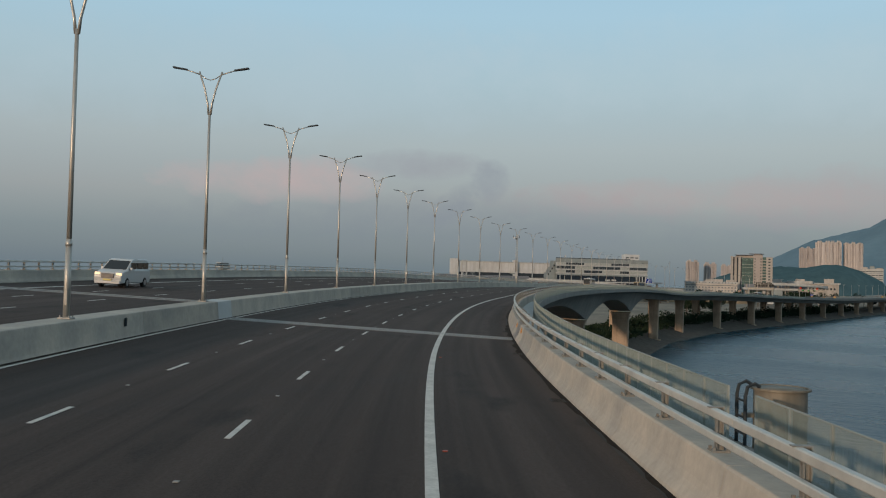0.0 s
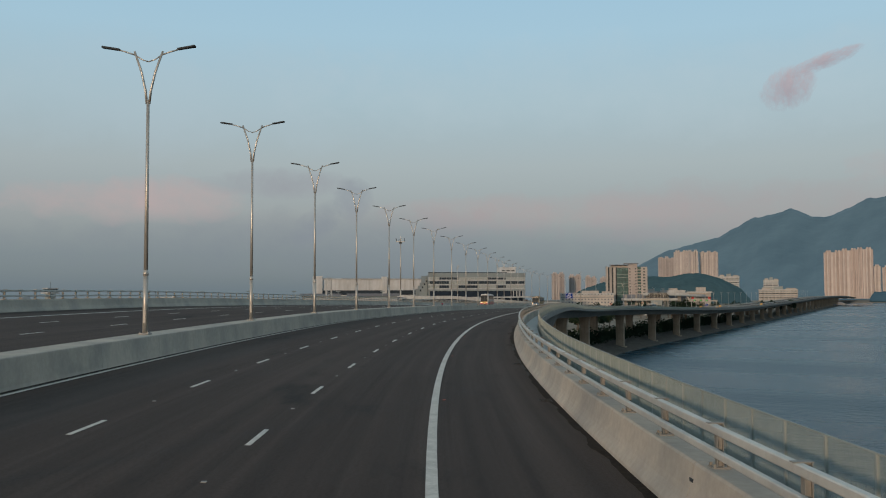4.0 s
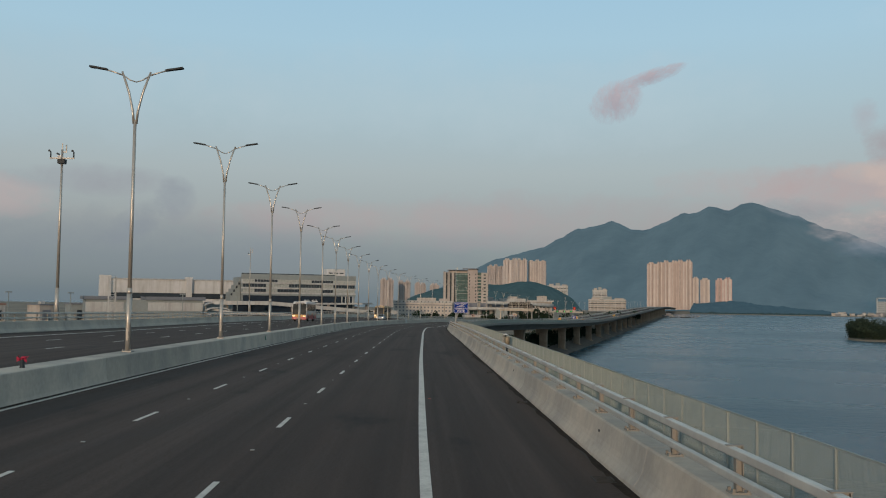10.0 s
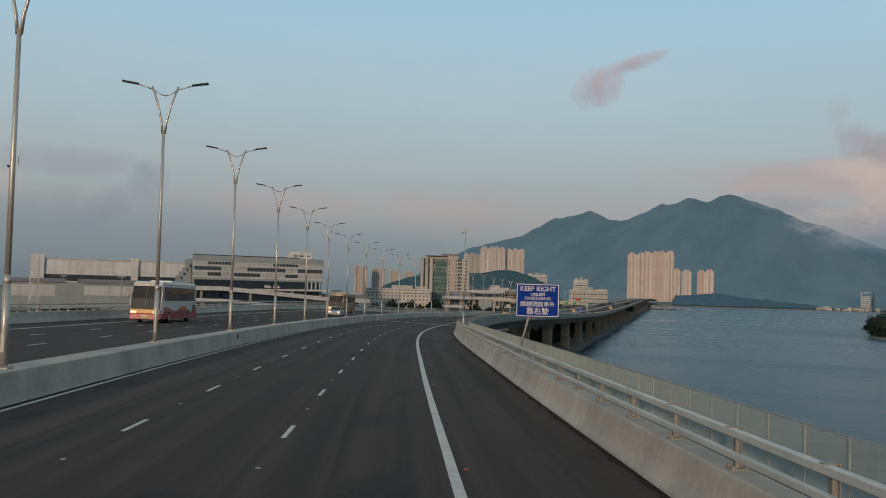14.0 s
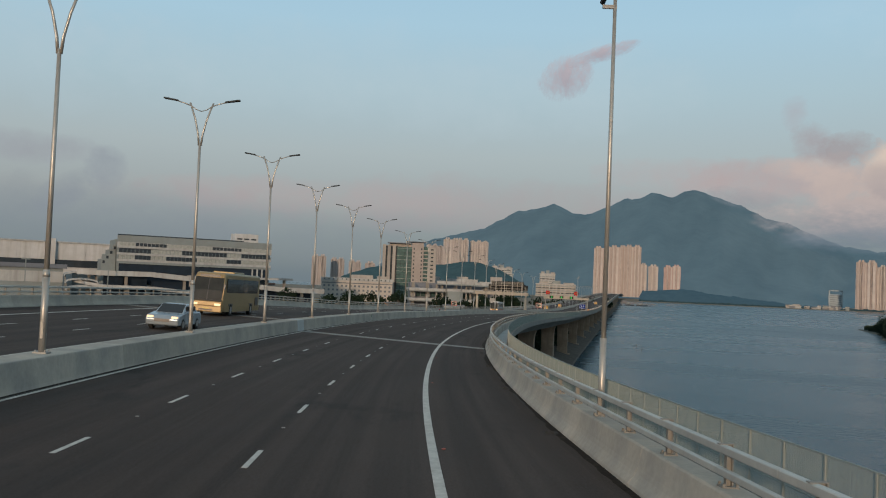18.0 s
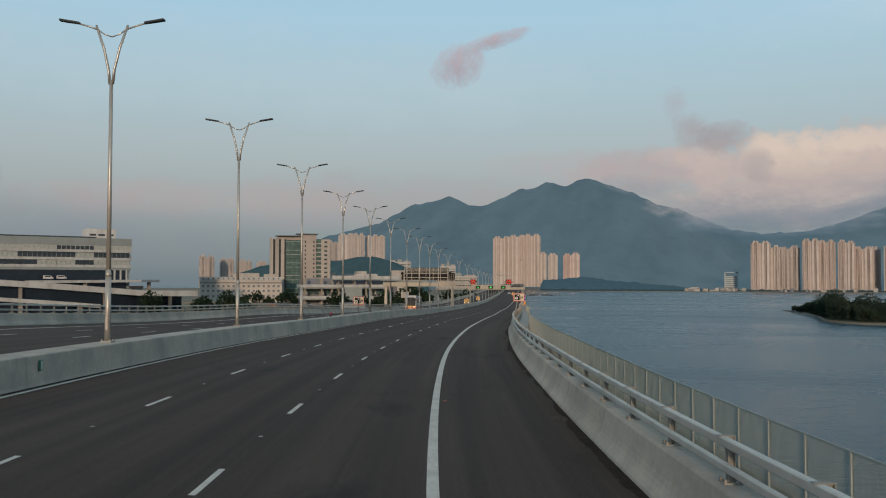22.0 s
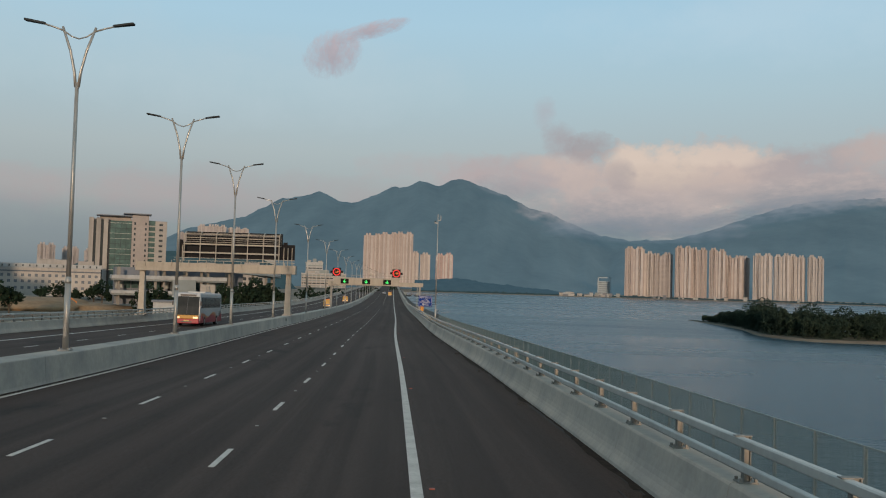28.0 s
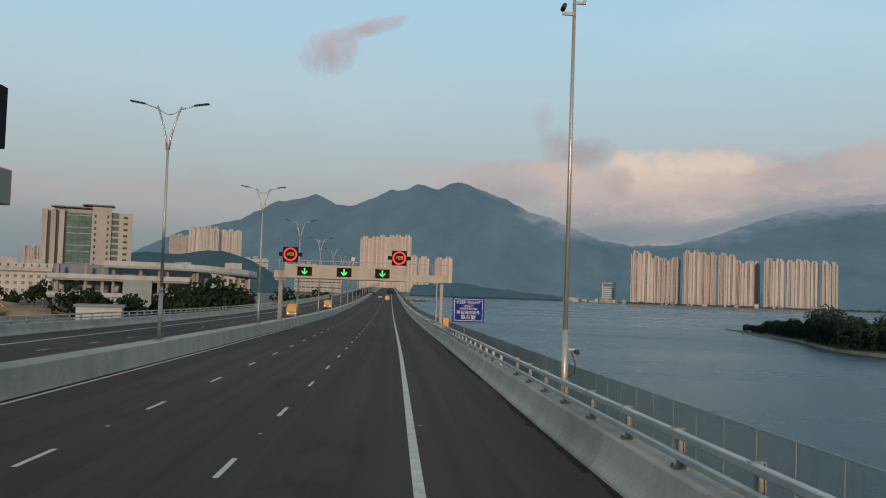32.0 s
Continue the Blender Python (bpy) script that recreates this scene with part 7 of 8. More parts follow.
for x0, x1, n in ((7.25, 8.62, 3), (-4.5, -3.6, 2)):
    part("side_board", boxes((x0, x1, 0.25, 0.8, 7.3, 9.05), bevel=0.03), PANEL_BACK, mg)
    for k in range(n):
        xc = x0 + (k + 0.5) * (x1 - x0) / n
        part("board_leg", boxes((xc - 0.04, xc + 0.04, -0.1, 0.0, 6.7, 8.7), (xc - 0.04, xc + 0.04, -0.1, 0.3, 8.62, 8.7)), GANTRY, mg)
    part("hood", boxes((x0 + 0.1, x0 + 0.55, 0.1, 0.6, 9.05, 9.3)), PANEL_BACK, mg)
for k in range(7):
    x = -3.5 + k * 1.75
    bm = bmesh.new()
    tube(bm, [(x, -0.7, 6.9), (x, -0.7, 9.55), (x, -0.45, 10.05), (x, 0.2, 10.25)], [0.06] * 4, 8)
    part("frame_post", bm, GANTRY, mg)
for z in (8.75, 9.5, 9.88, 7.8):
    part("frame_bar", boxes((-3.6, 7.1, -0.76, -0.66, z, z + (0.16 if z < 9 else 0.08))), GANTRY, mg)

# back of a sign on the far parapet, held by two leaning tubes
bs = thing("traffic_sign", frame_at(698.7, 28.2, 0.78), "plain grey back of a road sign on two leaning tubes", "traffic sign")
part("board", boxes((-1.8, 0.4, 0.05, 0.09, 2.05, 3.8), bevel=0.01), GANTRY_GREY, bs)
for z in (2.35, 2.95, 3.5):
    part("stiffener", boxes((-1.75, 0.35, 0.0, 0.05, z, z + 0.07)), GALV, bs)
for x0, x1 in ((-0.15, -0.95), (0.25, -0.45)):
    bm = bmesh.new()
    tube(bm, [(x0, -0.06, 0.0), (x1, -0.06, 3.6)], [0.06, 0.06], 10)
    part("post", bm, GALV, bs, smooth=True)
    part("base_plate", boxes((x0 - 0.14, x0 + 0.14, -0.2, 0.1, 0.0, 0.03)), GALV, bs)

# small valve on the walkway, marker boxes on the parapets
hv_ = thing("air_valve", frame_at(248.6, -5.1, 0.02), "dull brass air valve with a white cap on a dark stem", "valve")
bm = bmesh.new()
tube(bm, [(0.05, 0, 0), (0.05, 0, 0.95)], [0.05, 0.05], 10)
part("stem", bm, LAMP_HEAD, hv_, smooth=True)
bm = bmesh.new()
tube(bm, [(0.06, 0, 0.9), (0.06, 0, 0.93), (0.06, 0, 1.36), (0.06, 0, 1.39)], [0.12, 0.165, 0.165, 0.13], 18)
part("body", bm, BRASS, hv_, smooth=True)
bm = bmesh.new()
tube(bm, [(-0.04, 0, 1.38), (-0.04, 0, 1.50)], [0.07, 0.06], 12)
part("neck", bm, LAMP_HEAD, hv_, smooth=True)
bm = bmesh.new()
tube(bm, [(-0.04, 0, 1.49), (-0.04, 0, 1.52), (-0.04, 0, 1.55), (-0.04, 0, 1.56)], [0.13, 0.13, 0.08, 0.02], 16)
part("cap", bm, SIGN_WHITE, hv_, "white domed cap", smooth=True)
bm = bmesh.new()
tube(bm, [(-0.18, 0, 0.0), (-0.18, 0, 1.36), (-0.18, 0, 1.42), (-0.1, 0, 1.45)], [0.055] * 4, 10)
part("bypass_pipe", bm, GALV, hv_, smooth=True)
part("hand_wheel", boxes((-0.44, -0.24, -0.015, 0.015, 1.3, 1.33), (-0.45, -0.42, -0.015, 0.015, 0.95, 1.36)), GALV, hv_)
part("pipe_clamp", boxes((-0.26, 0.1, -0.03, 0.03, 1.02, 1.07), (-0.26, 0.1, -0.03, 0.03, 1.24, 1.29)), GALV, hv_)
for s, v, h in ((214.0, -3.84, 0.40), (232.0, -3.84, 0.42), (352.5, -3.84, 0.42), (90.0, -3.84, 0.40), (285.0, -3.84, 0.4)):
    b = thing("reflector_box", frame_at(s, v, h), "small dark reflector box fixed to the parapet face", "reflector", "reflector boxes on the parapet")
    part("box", boxes((-0.03, 0.05, -0.09, 0.09, -0.14, 0.14), bevel=0.01), LAMP_HEAD, b)
    part("lens", boxes((0.03, 0.056, -0.095, -0.09, -0.09, 0.09)), GALV, b)
for s in (34.0, 261.9, 336.0, 468.8, 655.0):
    b = thing("median_plate", frame_at(s, 11.62, 0.60), "small dark plate fixed to the median barrier", "marker plate", "plates on the median")
    part("plate", boxes((0.0, 0.05, -0.09, 0.09, -0.16, 0.16), bevel=0.008), GREEN_PAINT if s in (261.9, 468.8) else LAMP_HEAD, b)
    if s in (261.9, 468.8):
        part("print_bar", boxes((-0.004, 0.054, -0.035, 0.035, -0.13, 0.13)), SIGN_WHITE, b)

def cloth_folds(r):
    """A bunch of ragged folds round a stem."""
    bm = bmesh.new()
    for k in range(16):
        c = Vector((r.uniform(-0.17, 0.17), r.uniform(-0.1, 0.1), 0.27 + r.uniform(-0.05, 0.09)))
        d = Vector((r.uniform(-1, 1), r.uniform(-1, 1), r.uniform(-0.4, 0.6))).normalized() * 0.085
        e = d.orthogonal().normalized() * 0.05
        tip = c + d.cross(e).normalized() * 0.02
        vs = [bm.verts.new(q) for q in (c - d, c + e, c + d, c - e, tip)]
        for i in range(4):
            bm.faces.new((vs[i], vs[(i + 1) % 4], vs[4]))
        bm.faces.new((vs[3], vs[2], vs[1], vs[0]))
    return bm


# small dark stands with a bunch of red cloth on top of the median
RED_CLOTH = material("red_cloth", (0.36, 0.02, 0.05), 0.9, grain=0.2, grain_scale=12)
for k, s in enumerate((222.1, 522.6)):
    rs = thing("marker_stand", frame_at(s, 12.2, 0.9), "small dark stand with red cloth on the median barrier", "marker", "red markers on the median")
    bm = bmesh.new()
    tube(bm, [(0, 0, 0), (0, 0, 0.03), (0, 0, 0.22), (0, 0, 0.24)], [0.085, 0.07, 0.06, 0.045], 12)
    part("stand", bm, LAMP_HEAD, rs, smooth=True)
    r = random.Random(60 + k)
    part("cloth", cloth_folds(r), RED_CLOTH, rs)

# steel access drum outside the fence at the start, with a ladder hoop
DRUM = material("weathered_drum_steel", (0.17, 0.15, 0.115), 0.6, 0.2, grain=0.12, grain_scale=6, stain=(0.15, 0.125, 0.095), stain_scale=1.2, streaks=((0.10, 0.085, 0.06), 0.6, 2.0, (1, 1, 0.1)))
drum = thing("access_shaft", frame_at(16.7, -6.35, 0.28), "weathered steel access drum with a ladder hoop outside the fence", "access shaft")
bm = bmesh.new()
tube(bm, [(0.1, 0, -2.5), (0.1, 0, 0.99), (0.1, 0, 1.05)], [0.475, 0.475, 0.445], 32)
part("drum", bm, DRUM, drum, smooth=True)
bm = bmesh.new()
ring(bm, 0.49, 0.54, -0.02, 0.02, m=pose(0.1, 0, 1.04, 90))
part("rim", bm, DRUM, drum)
for k in range(2):
    bm = bmesh.new()
    ring(bm, 0.470, 0.490, -0.03, 0.03, m=pose(0.1, 0, -0.1 + 0.6 * k, 90))
    part("hoop_band", bm, DRUM, drum)
for y in (-0.2, 0.25):
    bm = bmesh.new()
    tube(bm, [(-0.62, y, -1.2), (-0.62, y, 0.9), (-0.58, y, 1.08), (-0.45, y, 1.14), (-0.35, y, 1.08)], [0.035] * 5, 8)
    part("ladder_rail", bm, LAMP_HEAD, drum)
for k in range(7):
    part("rung", boxes((-0.64, -0.6, -0.2, 0.25, -1.0 + k * 0.3, -0.97 + k * 0.3)), LAMP_HEAD, drum)
part("bracket", boxes((-0.6, -0.35, -0.05, 0.05, 0.5, 0.58)), DRUM, drum)

# ---------------------------------------------------------------- vehicles standing on the oncoming carriageway
TYRE = material("tyre_rubber", (0.015, 0.015, 0.015), 0.9)
RIM = material("wheel_rim", (0.35, 0.35, 0.35), 0.4, 0.7)
CAR_WHITE = material("white_car_paint", (0.46, 0.47, 0.47), 0.25, grain=0.02, grain_scale=2)
CAR_SILVER = material("silver_blue_paint", (0.32, 0.38, 0.43), 0.25, 0.4, grain=0.03, grain_scale=3)
SCREEN_GLASS = material("coach_windscreen", (0.030, 0.031, 0.028), 0.2, grain=0.3, grain_scale=1.2, spec=0.3)
CAR_GLASS = material("vehicle_glass", (0.012, 0.014, 0.016), 0.08)
BUS_RED = material("coach_red", (0.28, 0.015, 0.03), 0.35, grain=0.05, grain_scale=1)
BUS_YELLOW = material("coach_yellow", (0.42, 0.22, 0.03), 0.35, grain=0.05, grain_scale=1)
BUS_GOLD = material("coach_gold", (0.30, 0.215, 0.10), 0.35, 0.2, grain=0.06, grain_scale=1)
BUS_DARK = material("coach_dark_panel", (0.05, 0.05, 0.055), 0.3, grain=0.1, grain_scale=1)
HEADLAMP = material("headlamp_glass", (0.75, 0.74, 0.70), 0.15, 0.2, emit=(1.0, 0.62, 0.25), emit_strength=0.9)
TRUCK_YELLOW = material("works_yellow", (0.42, 0.24, 0.04), 0.45, grain=0.08, grain_scale=2)
FLAME = material("coach_flame_orange", (0.36, 0.13, 0.04), 0.4, grain=0.15, grain_scale=2)
PLATE_GREY = material("plate_bar", (0.5, 0.42, 0.12), 0.5)


def wheel(parent, x, y, r, w=0.24):
    bm = bmesh.new()
    tube(bm, [(x - w / 2, y, r), (x - w * 0.4, y, r), (x + w * 0.4, y, r), (x + w / 2, y, r)], [r * 0.9, r, r, r * 0.9], 18)
    t = part("wheel", bm, TYRE, parent)
    bm = bmesh.new()
    tube(bm, [(x - w / 2 - 0.01, y, r), (x + w / 2 + 0.01, y, r)], [r * 0.6, r * 0.6], 14)
    part("rim", bm, RIM, t)


def hull(profile, width, tuck=0.0, tuck_z=1.0, bevel=0.05):
    """A body from its side profile (y, z), narrowed above a height."""
    bm = bmesh.new()
    a = [bm.verts.new((-width / 2, y, z)) for y, z in profile]
    b = [bm.verts.new((width / 2, y, z)) for y, z in profile]
    n = len(profile)
    bm.faces.new(a)
    bm.faces.new(b[::-1])
    for k in range(n):
        bm.faces.new((a[k], b[k], b[(k + 1) % n], a[(k + 1) % n]))
    for v in bm.verts:
        if v.co.z > tuck_z:
            v.co.x *= 1 - tuck
    bmesh.ops.bevel(bm, geom=list(bm.edges), offset=bevel, segments=2, affect="EDGES", profile=0.5)
    return bm


def on_road(s, v):
    m = frame_at(s, v, 0.0)
    q = at(s + 2, v) - at(s - 2, v)
    return m @ pose(0, 0, 0, math.degrees(math.atan2(q.z, 4.0)), math.degrees(math.atan(line_at(s)[0][3])), 0)


def van(s, v):
    t = thing("van", on_road(s, v), "white people carrier driving on the oncoming carriageway", "van")
    part("body", hull([(-2.35, 0.3), (-2.42, 0.75), (-2.2, 1.0), (-1.35, 1.2), (2.3, 1.2), (2.4, 0.9), (2.38, 0.3)], 1.83, bevel=0.07), CAR_WHITE, t)
    part("cabin", hull([(-1.5, 1.12), (-0.55, 1.78), (-0.2, 1.88), (2.0, 1.86), (2.3, 1.5), (2.36, 1.12)], 1.76, 0.1, 1.3, 0.05), CAR_WHITE, t)
    part("windscreen", hull([(-1.42, 1.2), (-0.6, 1.76), (-0.56, 1.72), (-1.36, 1.18)], 1.55, 0.08, 1.4, 0.01), CAR_GLASS, t)
    for sx in (-1, 1):
        for y0, y1 in ((-0.75, 0.1), (0.2, 1.1), (1.2, 2.1)):
            part("side_window", boxes((sx * 0.845 - 0.02, sx * 0.845 + 0.02, y0, y1, 1.22, 1.64)), CAR_GLASS, t)
        part("headlight", boxes((sx * 0.72 - 0.18, sx * 0.72 + 0.18, -2.36, -2.25, 0.78, 0.98), bevel=0.03), HEADLAMP, t)
        part("wing_mirror", boxes((sx * 0.98 - 0.09, sx * 0.98 + 0.09, -1.1, -0.95, 1.15, 1.33), bevel=0.03), CAR_WHITE, t)
        for y in (-1.45, 1.45):
            wheel(t, sx * 0.82, y, 0.33)
    part("grille", boxes((-0.42, 0.42, -2.45, -2.38, 0.62, 0.92), bevel=0.02), BUS_DARK, t)
    part("bumper", boxes((-0.85, 0.85, -2.47, -2.3, 0.26, 0.46), bevel=0.04), CAR_WHITE, t)
    part("number_plate", boxes((-0.26, 0.26, -2.49, -2.46, 0.46, 0.58)), PLATE_GREY, t)
    part("roof_window", boxes((-0.5, 0.5, 0.0, 0.9, 1.86, 1.885)), CAR_GLASS, t)


def car(s, v):
    t = thing("car", on_road(s, v), "silver-blue saloon car on the oncoming carriageway", "car")
    part("body", hull([(-2.2, 0.25), (-2.25, 0.6), (-2.0, 0.8), (-0.9, 0.92), (1.9, 0.95), (2.2, 0.85), (2.2, 0.25)], 1.78, bevel=0.07), CAR_SILVER, t)
    part("cabin", hull([(-1.1, 0.88), (-0.2, 1.38), (0.9, 1.4), (1.8, 0.92)], 1.6, 0.14, 1.1, 0.05), CAR_SILVER, t)
    part("windscreen", hull([(-1.04, 0.93), (-0.22, 1.38), (-0.18, 1.33), (-0.98, 0.9)], 1.4, 0.1, 1.1, 0.01), CAR_GLASS, t)
    for sx in (-1, 1):
        part("side_window", boxes((sx * 0.745 - 0.03, sx * 0.745 + 0.03, -0.5, 1.2, 0.98, 1.28)), CAR_GLASS, t)
        part("headlight", boxes((sx * 0.66 - 0.18, sx * 0.66 + 0.18, -2.2, -2.1, 0.6, 0.75), bevel=0.03), HEADLAMP, t)
        for y in (-1.35, 1.35):
            wheel(t, sx * 0.79, y, 0.31)
    part("grille", boxes((-0.4, 0.4, -2.27, -2.2, 0.45, 0.6)), BUS_DARK, t)


def coach(s, v, body, low, front, label, flames=False, length=11.6):
    t = thing("coach", on_road(s, v), label, "coach")
    part("body", hull([(0, 0.35), (-0.12, 1.0), (0.05, 2.0), (0.35, 3.2), (0.7, 3.4), (length - 0.2, 3.4), (length, 3.2), (length, 0.35)], 2.5, 0.06, 2.6, 0.15), body, t)
    part("windscreen", hull([(-0.15, 1.15), (0.01, 2.0), (0.29, 3.0), (0.40, 3.0), (0.12, 2.0), (-0.04, 1.15)], 2.34, 0.04, 2.4, 0.01), SCREEN_GLASS, t)
    part("windscreen_pillar", hull([(-0.165, 1.2), (-0.005, 2.0), (0.275, 2.98), (0.29, 2.98), (0.01, 2.0), (-0.15, 1.2)], 0.05, 0, 2.4, 0.004), BUS_DARK, t)
    for sx in (-1, 1):
        bm = bmesh.new()
        tube(bm, [(sx * 0.1, -0.16, 1.22), (sx * 0.75, -0.14, 1.3)], [0.015, 0.012], 6)
        part("wiper", bm, BUS_DARK, t)
    part("front_panel", boxes((-1.2, 1.2, -0.19, 0.1, 0.76, 1.14), bevel=0.06), front, t)
    part("bumper", boxes((-1.24, 1.24, -0.22, 0.1, 0.3, 0.78), bevel=0.06), low, t)
    part("grille", boxes((-0.55, 0.55, -0.235, -0.2, 0.40, 0.52)), BUS_DARK, t)
    part("number_plate", boxes((-0.26, 0.26, -0.25, -0.22, 0.54, 0.64)), PLATE_GREY, t)
    part("destination_board", boxes((-0.8, 0.8, 0.30, 0.42, 3.03, 3.22)), BUS_DARK, t)
    for sx in (-1, 1):
        for k in range(6):
            y0 = 1.0 + k * (length - 1.8) / 6
            part("side_window", boxes((sx * 1.22 - 0.03, sx * 1.22 + 0.03, y0, y0 + (length - 1.8) / 6 - 0.06, 1.85, 2.95)), CAR_GLASS, t)
        part("skirt", boxes((sx * 1.25 - 0.02, sx * 1.25 + 0.02, 0.3, length - 0.1, 0.34, 0.78)), low, t)
        for base, lift, run, mat, out in (((0.72, 0.34, 0.0, FLAME, 0.016), (0.50, 0.26, 0.9, low, 0.028)) if flames else ()):
            n, rows = 28, []
            for k in range(n + 1):
                y = 0.9 + (length - 1.1) * k / n
                z = base + 0.45 + lift * math.sin(y * 1.15 + run) * (0.45 + 0.55 * k / n)
                rows.append((y, z))
            bm = bmesh.new()
            ring0 = [[bm.verts.new((sx * (1.25 + d), y, zz)) for d in (0.0, out) for zz in (0.36, z)] for y, z in rows]
            for p, q in zip(ring0, ring0[1:]):
                for e, f in ((0, 1), (1, 3), (3, 2), (2, 0)):
                    bm.faces.new((p[e], p[f], q[f], q[e]))
            for e in (ring0[0], ring0[-1]):
                bm.faces.new((e[0], e[1], e[3], e[2]))
            part("livery_panel", bm, mat, t)
        part("headlight", boxes((sx * 0.9 - 0.24, sx * 0.9 + 0.24, -0.25, -0.17, 0.80, 0.98), bevel=0.03), HEADLAMP, t)
        part("wing_mirror", boxes((sx * 1.38 - 0.09, sx * 1.38 + 0.09, -0.3, -0.18, 2.1, 2.55), bevel=0.03), BUS_DARK, t)
        for y in (2.3, length - 3.0):
            part("wheel_arch", boxes((sx * 1.256 - 0.012, sx * 1.256 + 0.012, y - 0.58, y + 0.58, 0.36, 1.0), bevel=0.01), BUS_DARK, t)
            wheel(t, sx * 1.14, y, 0.48, 0.3)
        part("engine_louvre", boxes((sx * 1.254 - 0.012, sx * 1.254 + 0.012, length - 1.6, length - 0.6, 0.75, 1.5)), BUS_DARK, t)
    part("roof_unit", boxes((-0.9, 0.9, 4.0, 7.0, 3.38, 3.54), bevel=0.05), body, t)


def lorry(s, v, facing, label):
    t = thing("works_lorry", on_road(s, v) @ pose(0, 0, 0, 0, 0, facing) @ Matrix.Scale(0.82, 4), label, "lorry")
    part("cab", hull([(0, 0.5), (-0.05, 1.4), (0.25, 2.5), (1.7, 2.55), (1.75, 0.5)], 2.2, 0.05, 1.8, 0.07), TRUCK_YELLOW, t)
    part("windscreen", hull([(-0.02, 1.45), (0.2, 2.3), (0.26, 2.3), (0.06, 1.45)], 1.9, 0.04, 2.0, 0.01), CAR_GLASS, t)
    part("load_box", boxes((-1.05, 1.05, 1.9, 5.6, 0.9, 2.3), bevel=0.04), TRUCK_YELLOW, t)
    part("chassis", boxes((-0.9, 0.9, 0.2, 6.5, 0.45, 0.9)), BUS_DARK, t)
    part("light_bar", boxes((-0.8, 0.8, 0.5, 0.8, 2.55, 2.75), bevel=0.02), ORANGE, t)
    part("grille", boxes((-0.7, 0.7, -0.06, 0.02, 0.95, 1.3)), BUS_DARK, t)
    part("bumper", boxes((-1.1, 1.1, -0.12, 0.1, 0.42, 0.68), bevel=0.03), BUS_DARK, t)
    for sx in (-1, 1):
        part("headlight", boxes((sx * 0.8 - 0.16, sx * 0.8 + 0.16, -0.1, 0.0, 0.75, 0.95)), HEADLAMP, t)
        for y in (0.9, 5.2):
            wheel(t, sx * 0.98, y, 0.42, 0.26)


van(59.5, 22.3)
coach(351.0, 22.0, CAR_WHITE, BUS_RED, BUS_YELLOW, "white coach with red bumper, yellow front and flame livery", True)
coach(431.0, 18.4, BUS_GOLD, BUS_GOLD, BUS_GOLD, "golden coach with dark windows on the oncoming carriageway")
car(411.5, 14.4)
coach(650.5, 21.0, CAR_WHITE, BUS_RED, BUS_YELLOW, "white coach with red bumper and orange flames passing the median", True)
lorry(788.0, 17.0, 0, "yellow works lorry in the oncoming lane beyond the gantry")
lorry(868.0, 16.6, 0, "yellow works lorry far ahead in the oncoming lane")
lorry(1010.0, 1.9, 180, "orange and yellow works lorry ahead on the shoulder side")
car(1075.0, 5.4)

# works vehicles and heaps on the land below
for x, y, a in ((-452, 903, 30), (-432, 915, 80)):
    t = thing("excavator", pose(x, y, LAND, 0, 0, a), "orange excavator on the earth works", "excavator")
    part("body", boxes((-1.6, 1.6, -2.0, 2.0, 1.2, 3.0), bevel=0.1), ORANGE, t)
    part("cab", boxes((-1.5, -0.2, -1.8, 0.2, 2.9, 4.3), bevel=0.1), CAR_GLASS, t)
    part("track", boxes((-2.0, -1.2, -2.4, 2.4, 0, 1.25), bevel=0.2), TYRE, t)
    part("track", boxes((1.2, 2.0, -2.4, 2.4, 0, 1.25), bevel=0.2), TYRE, t)
    bm = bmesh.new()
    tube(bm, [(0.4, -1.8, 2.2), (0.4, -4.2, 5.6), (0.4, -7.0, 4.0), (0.4, -7.6, 1.2)], [0.4, 0.35, 0.3, 0.35], 6)
    part("boom", bm, ORANGE, t)
bm = bmesh.new()
bmesh.ops.create_icosphere(bm, subdivisions=4, radius=1.0)
for v in bm.verts:
    v.co = Vector((v.co.x * 60, v.co.y * 34, max(v.co.z, -0.05) * 6)) * (1 + 0.25 * noise.noise(v.co * 2.3))
EARTH = material("bare_earth", (0.27, 0.19, 0.11), 0.95, grain=0.2, grain_scale=0.3, stain=(0.18, 0.13, 0.08), stain_scale=0.05)
mound = part("earth_mound", bm, EARTH, None, smooth=True)
mound.matrix_world = pose(-466, 912, LAND - 0.2, 0, 0, 20)
tagged(mound, "bare brown earth mound on the reclaimed land", "earth mound")

# ---------------------------------------------------------------- grime, gullies and cables along the parapet
GRIT = material("gutter_grit", (0.024, 0.019, 0.0155), 0.95, grain=0.4, grain_scale=9, stain=(0.050, 0.037, 0.026), stain_scale=1.6, spec=0.1)


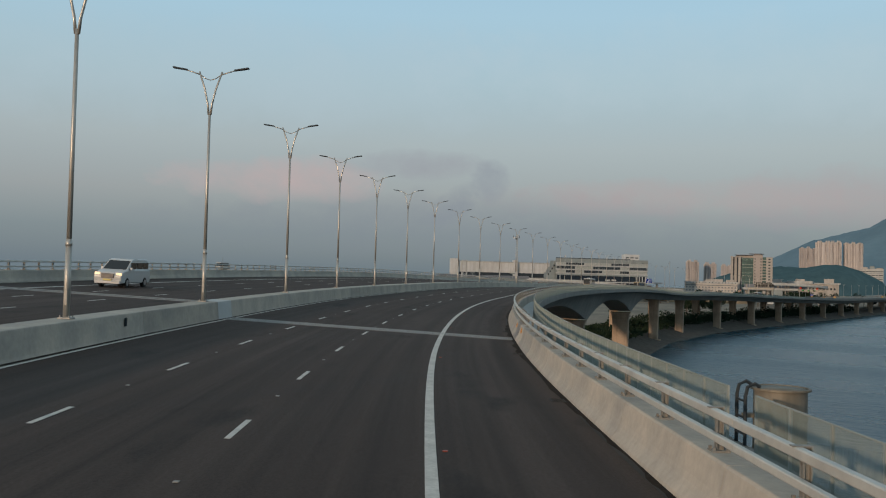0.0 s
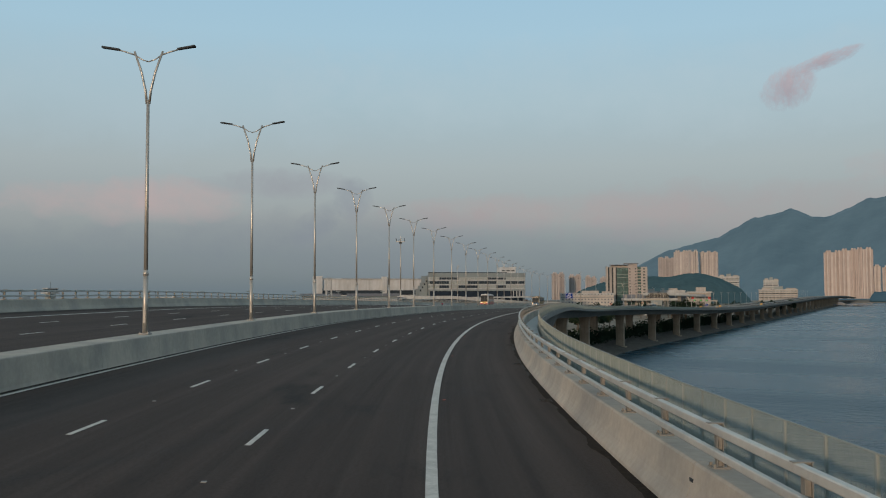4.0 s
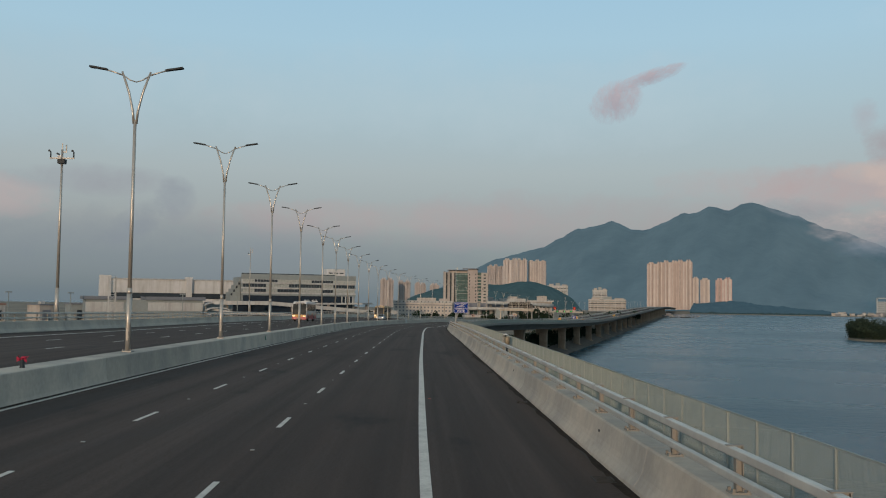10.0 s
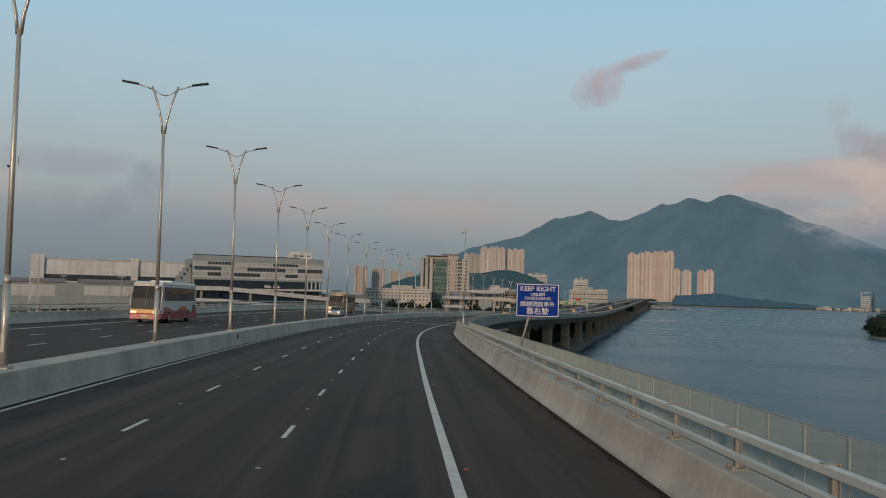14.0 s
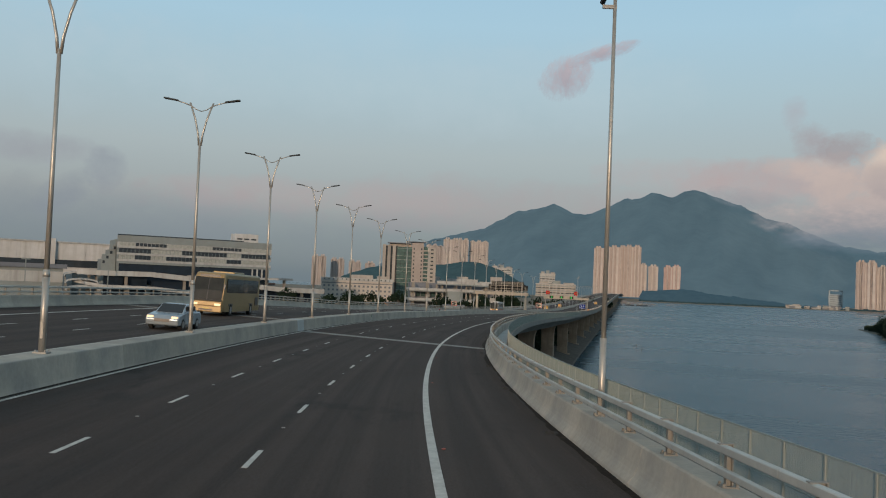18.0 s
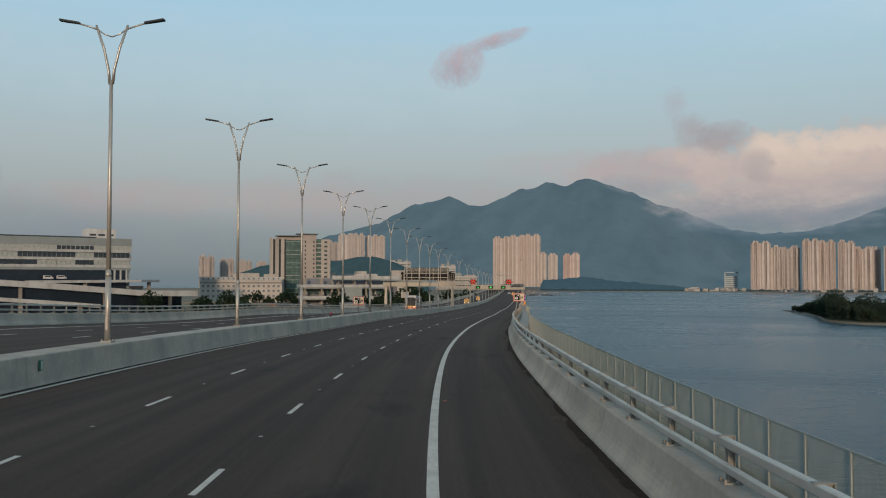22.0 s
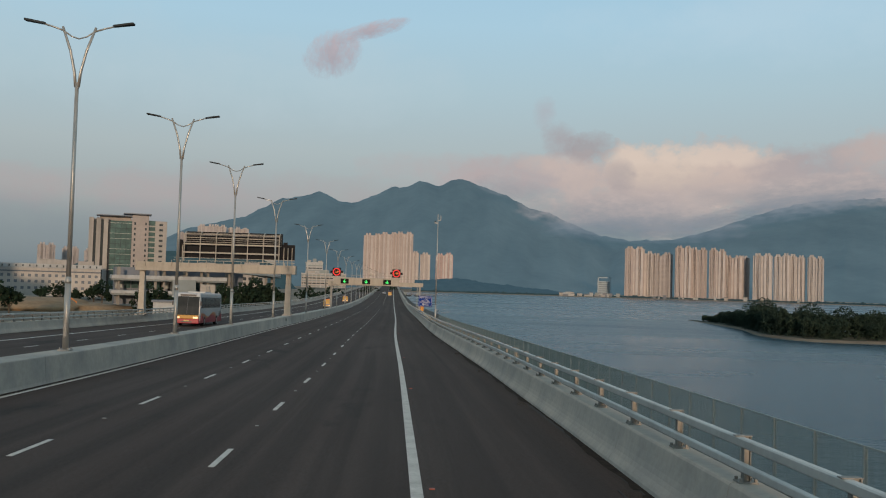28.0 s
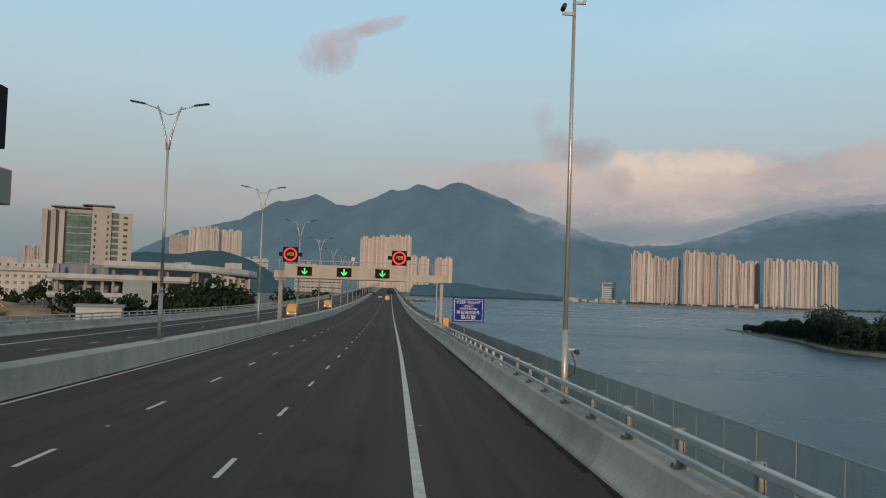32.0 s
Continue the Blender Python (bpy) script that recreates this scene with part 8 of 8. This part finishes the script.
def ragged_strip(v0, out, lo, hi, seed, label):
    """A crust of dried mud against the barrier foot, with a broken edge."""
    r = random.Random(seed)
    verts, faces, s = [], [], -10.0
    while s < 720:
        w = lo + (hi - lo) * max(0.0, min(1.0, 0.5 + 1.1 * noise.noise(Vector((s * 0.09, seed, 0))) + 0.5 * noise.noise(Vector((s * 0.6, seed, 4))))) + r.uniform(-0.03, 0.03)
        verts += [at(s, v0, 0.0075), at(s, v0 + out * w * 0.5, 0.0095 + 0.006 * r.random()), at(s, v0 + out * w, 0.0042)]
        s += r.uniform(0.18, 0.5)
    for k in range(len(verts) // 3 - 1):
        a = k * 3
        faces += [(a, a + 1, a + 4, a + 3), (a + 1, a + 2, a + 5, a + 4)]
    tagged(new("gutter_grit", mesh_of("gutter_grit", verts, faces, GRIT)), label, "grit", kind="stuff")


ragged_strip(R_BASE - 0.005, 1, 0.06, 0.30, 3, "dark brown dried mud and grit along the parapet foot")
ragged_strip(M_R + 0.005, -1, 0.05, 0.20, 8, "dark grit along the foot of the median barrier")

GRATE = material("cast_iron_grating", (0.02, 0.019, 0.018), 0.8, 0.0, grain=0.2, grain_scale=12)
G_FRAME = small_mesh("grating_frame", boxes((-0.2, -0.165, -0.3, 0.3, 0.004, 0.014), (0.165, 0.2, -0.3, 0.3, 0.004, 0.014), (-0.165, 0.165, -0.3, -0.27, 0.004, 0.014), (-0.165, 0.165, 0.27, 0.3, 0.004, 0.014)), GRATE)
G_SLAT = small_mesh("grating_bar", boxes((-0.165, 0.165, -0.012, 0.012, 0.005, 0.012)), GRATE)
G_PIT = small_mesh("grating_pit", boxes((-0.165, 0.165, -0.27, 0.27, 0.001, 0.0055)), DARK_GAP)
for k in range(50):
    s = 10 + k * 13.4
    tilt = pose(0, 0, 0, 0, math.degrees(math.atan(line_at(s)[0][3])), 0)
    g = thing("gully_grating", frame_at(s, R_BASE + 0.30, 0.0) @ tilt, "dark cast-iron gully grating beside the parapet", "grating", "gully gratings beside the parapet")
    share("grating_frame", G_FRAME, g, Matrix())
    share("grating_pit", G_PIT, g, Matrix())
    for j in range(9):
        share("grating_bar", G_SLAT, g, pose(0, -0.22 + j * 0.055, 0))


def long_cable(s0, s1, v, h, sag, seed):
    """A thin cable laid along the parapet, clipped at each rail post."""
    r = random.Random(seed)
    pts, s = [], s0
    while s < s1:
        u = ((s - 12 - 1.5) % 3.0) / 3.0
        pts.append(at(s, v + 0.02 * r.uniform(-1, 1), h - sag * math.sin(math.pi * u) + 0.01 * r.uniform(-1, 1)))
        s += 0.375
    bm = bmesh.new()
    tube(bm, pts, [0.011] * len(pts), 5)
    ob = part("cable", bm, CABLE, None)
    tagged(ob, "thin black cable sagging between the rail posts", "cable", "cables along the rail")


long_cable(400, 452, R_BASE - 0.62, 1.02, 0.10, 1)
long_cable(404, 470, R_BASE - 0.66, 0.92, 0.07, 2)
long_cable(2, 40, R_BASE - 0.62, 0.95, 0.08, 3)
long_cable(632, 676, R_BASE - 0.62, 0.95, 0.08, 4)

# two white vans parked on the ramp before the offices
def ramp_van(x, label, mat):
    t = thing("parked_van", RB @ pose(x, -8.5, 17.05, 0, 0, 90), label, "van", "vans parked on the ramp")
    part("body", hull([(-2.4, 0.3), (-2.45, 0.9), (-1.7, 1.15), (-1.2, 2.0), (2.3, 2.05), (2.4, 0.3)], 1.9, 0.06, 1.4, 0.06), mat, t)
    part("side_window", boxes((0.9, 0.97, -1.1, 1.9, 1.25, 1.75)), CAR_GLASS, t)
    part("side_window", boxes((-0.97, -0.9, -1.1, 1.9, 1.25, 1.75)), CAR_GLASS, t)
    for sx in (-1, 1):
        for y in (-1.5, 1.5):
            wheel(t, sx * 0.86, y, 0.34)


ramp_van(4.0, "white van parked on the pale ramp", CAR_WHITE)
ramp_van(10.5, "white and red van parked on the pale ramp", CAR_WHITE)

# two thin marker posts standing in the shallows
for x, y, h in ((-223.5, 699.0, 3.4), (-221.0, 696.0, 2.6)):
    t = thing("marker_post", pose(x, y, SEA - 2.0, 3, 0, 0), "thin dark marker post standing in shallow water", "marker post", "marker posts in the water")
    bm = bmesh.new()
    tube(bm, [(0, 0, 0), (0, 0, h + 2.0)], [0.09, 0.07], 8)
    part("post", bm, BARK, t)
    part("cap", boxes((-0.14, 0.14, -0.14, 0.14, h + 1.9, h + 2.1), bevel=0.02), LAMP_HEAD, t)
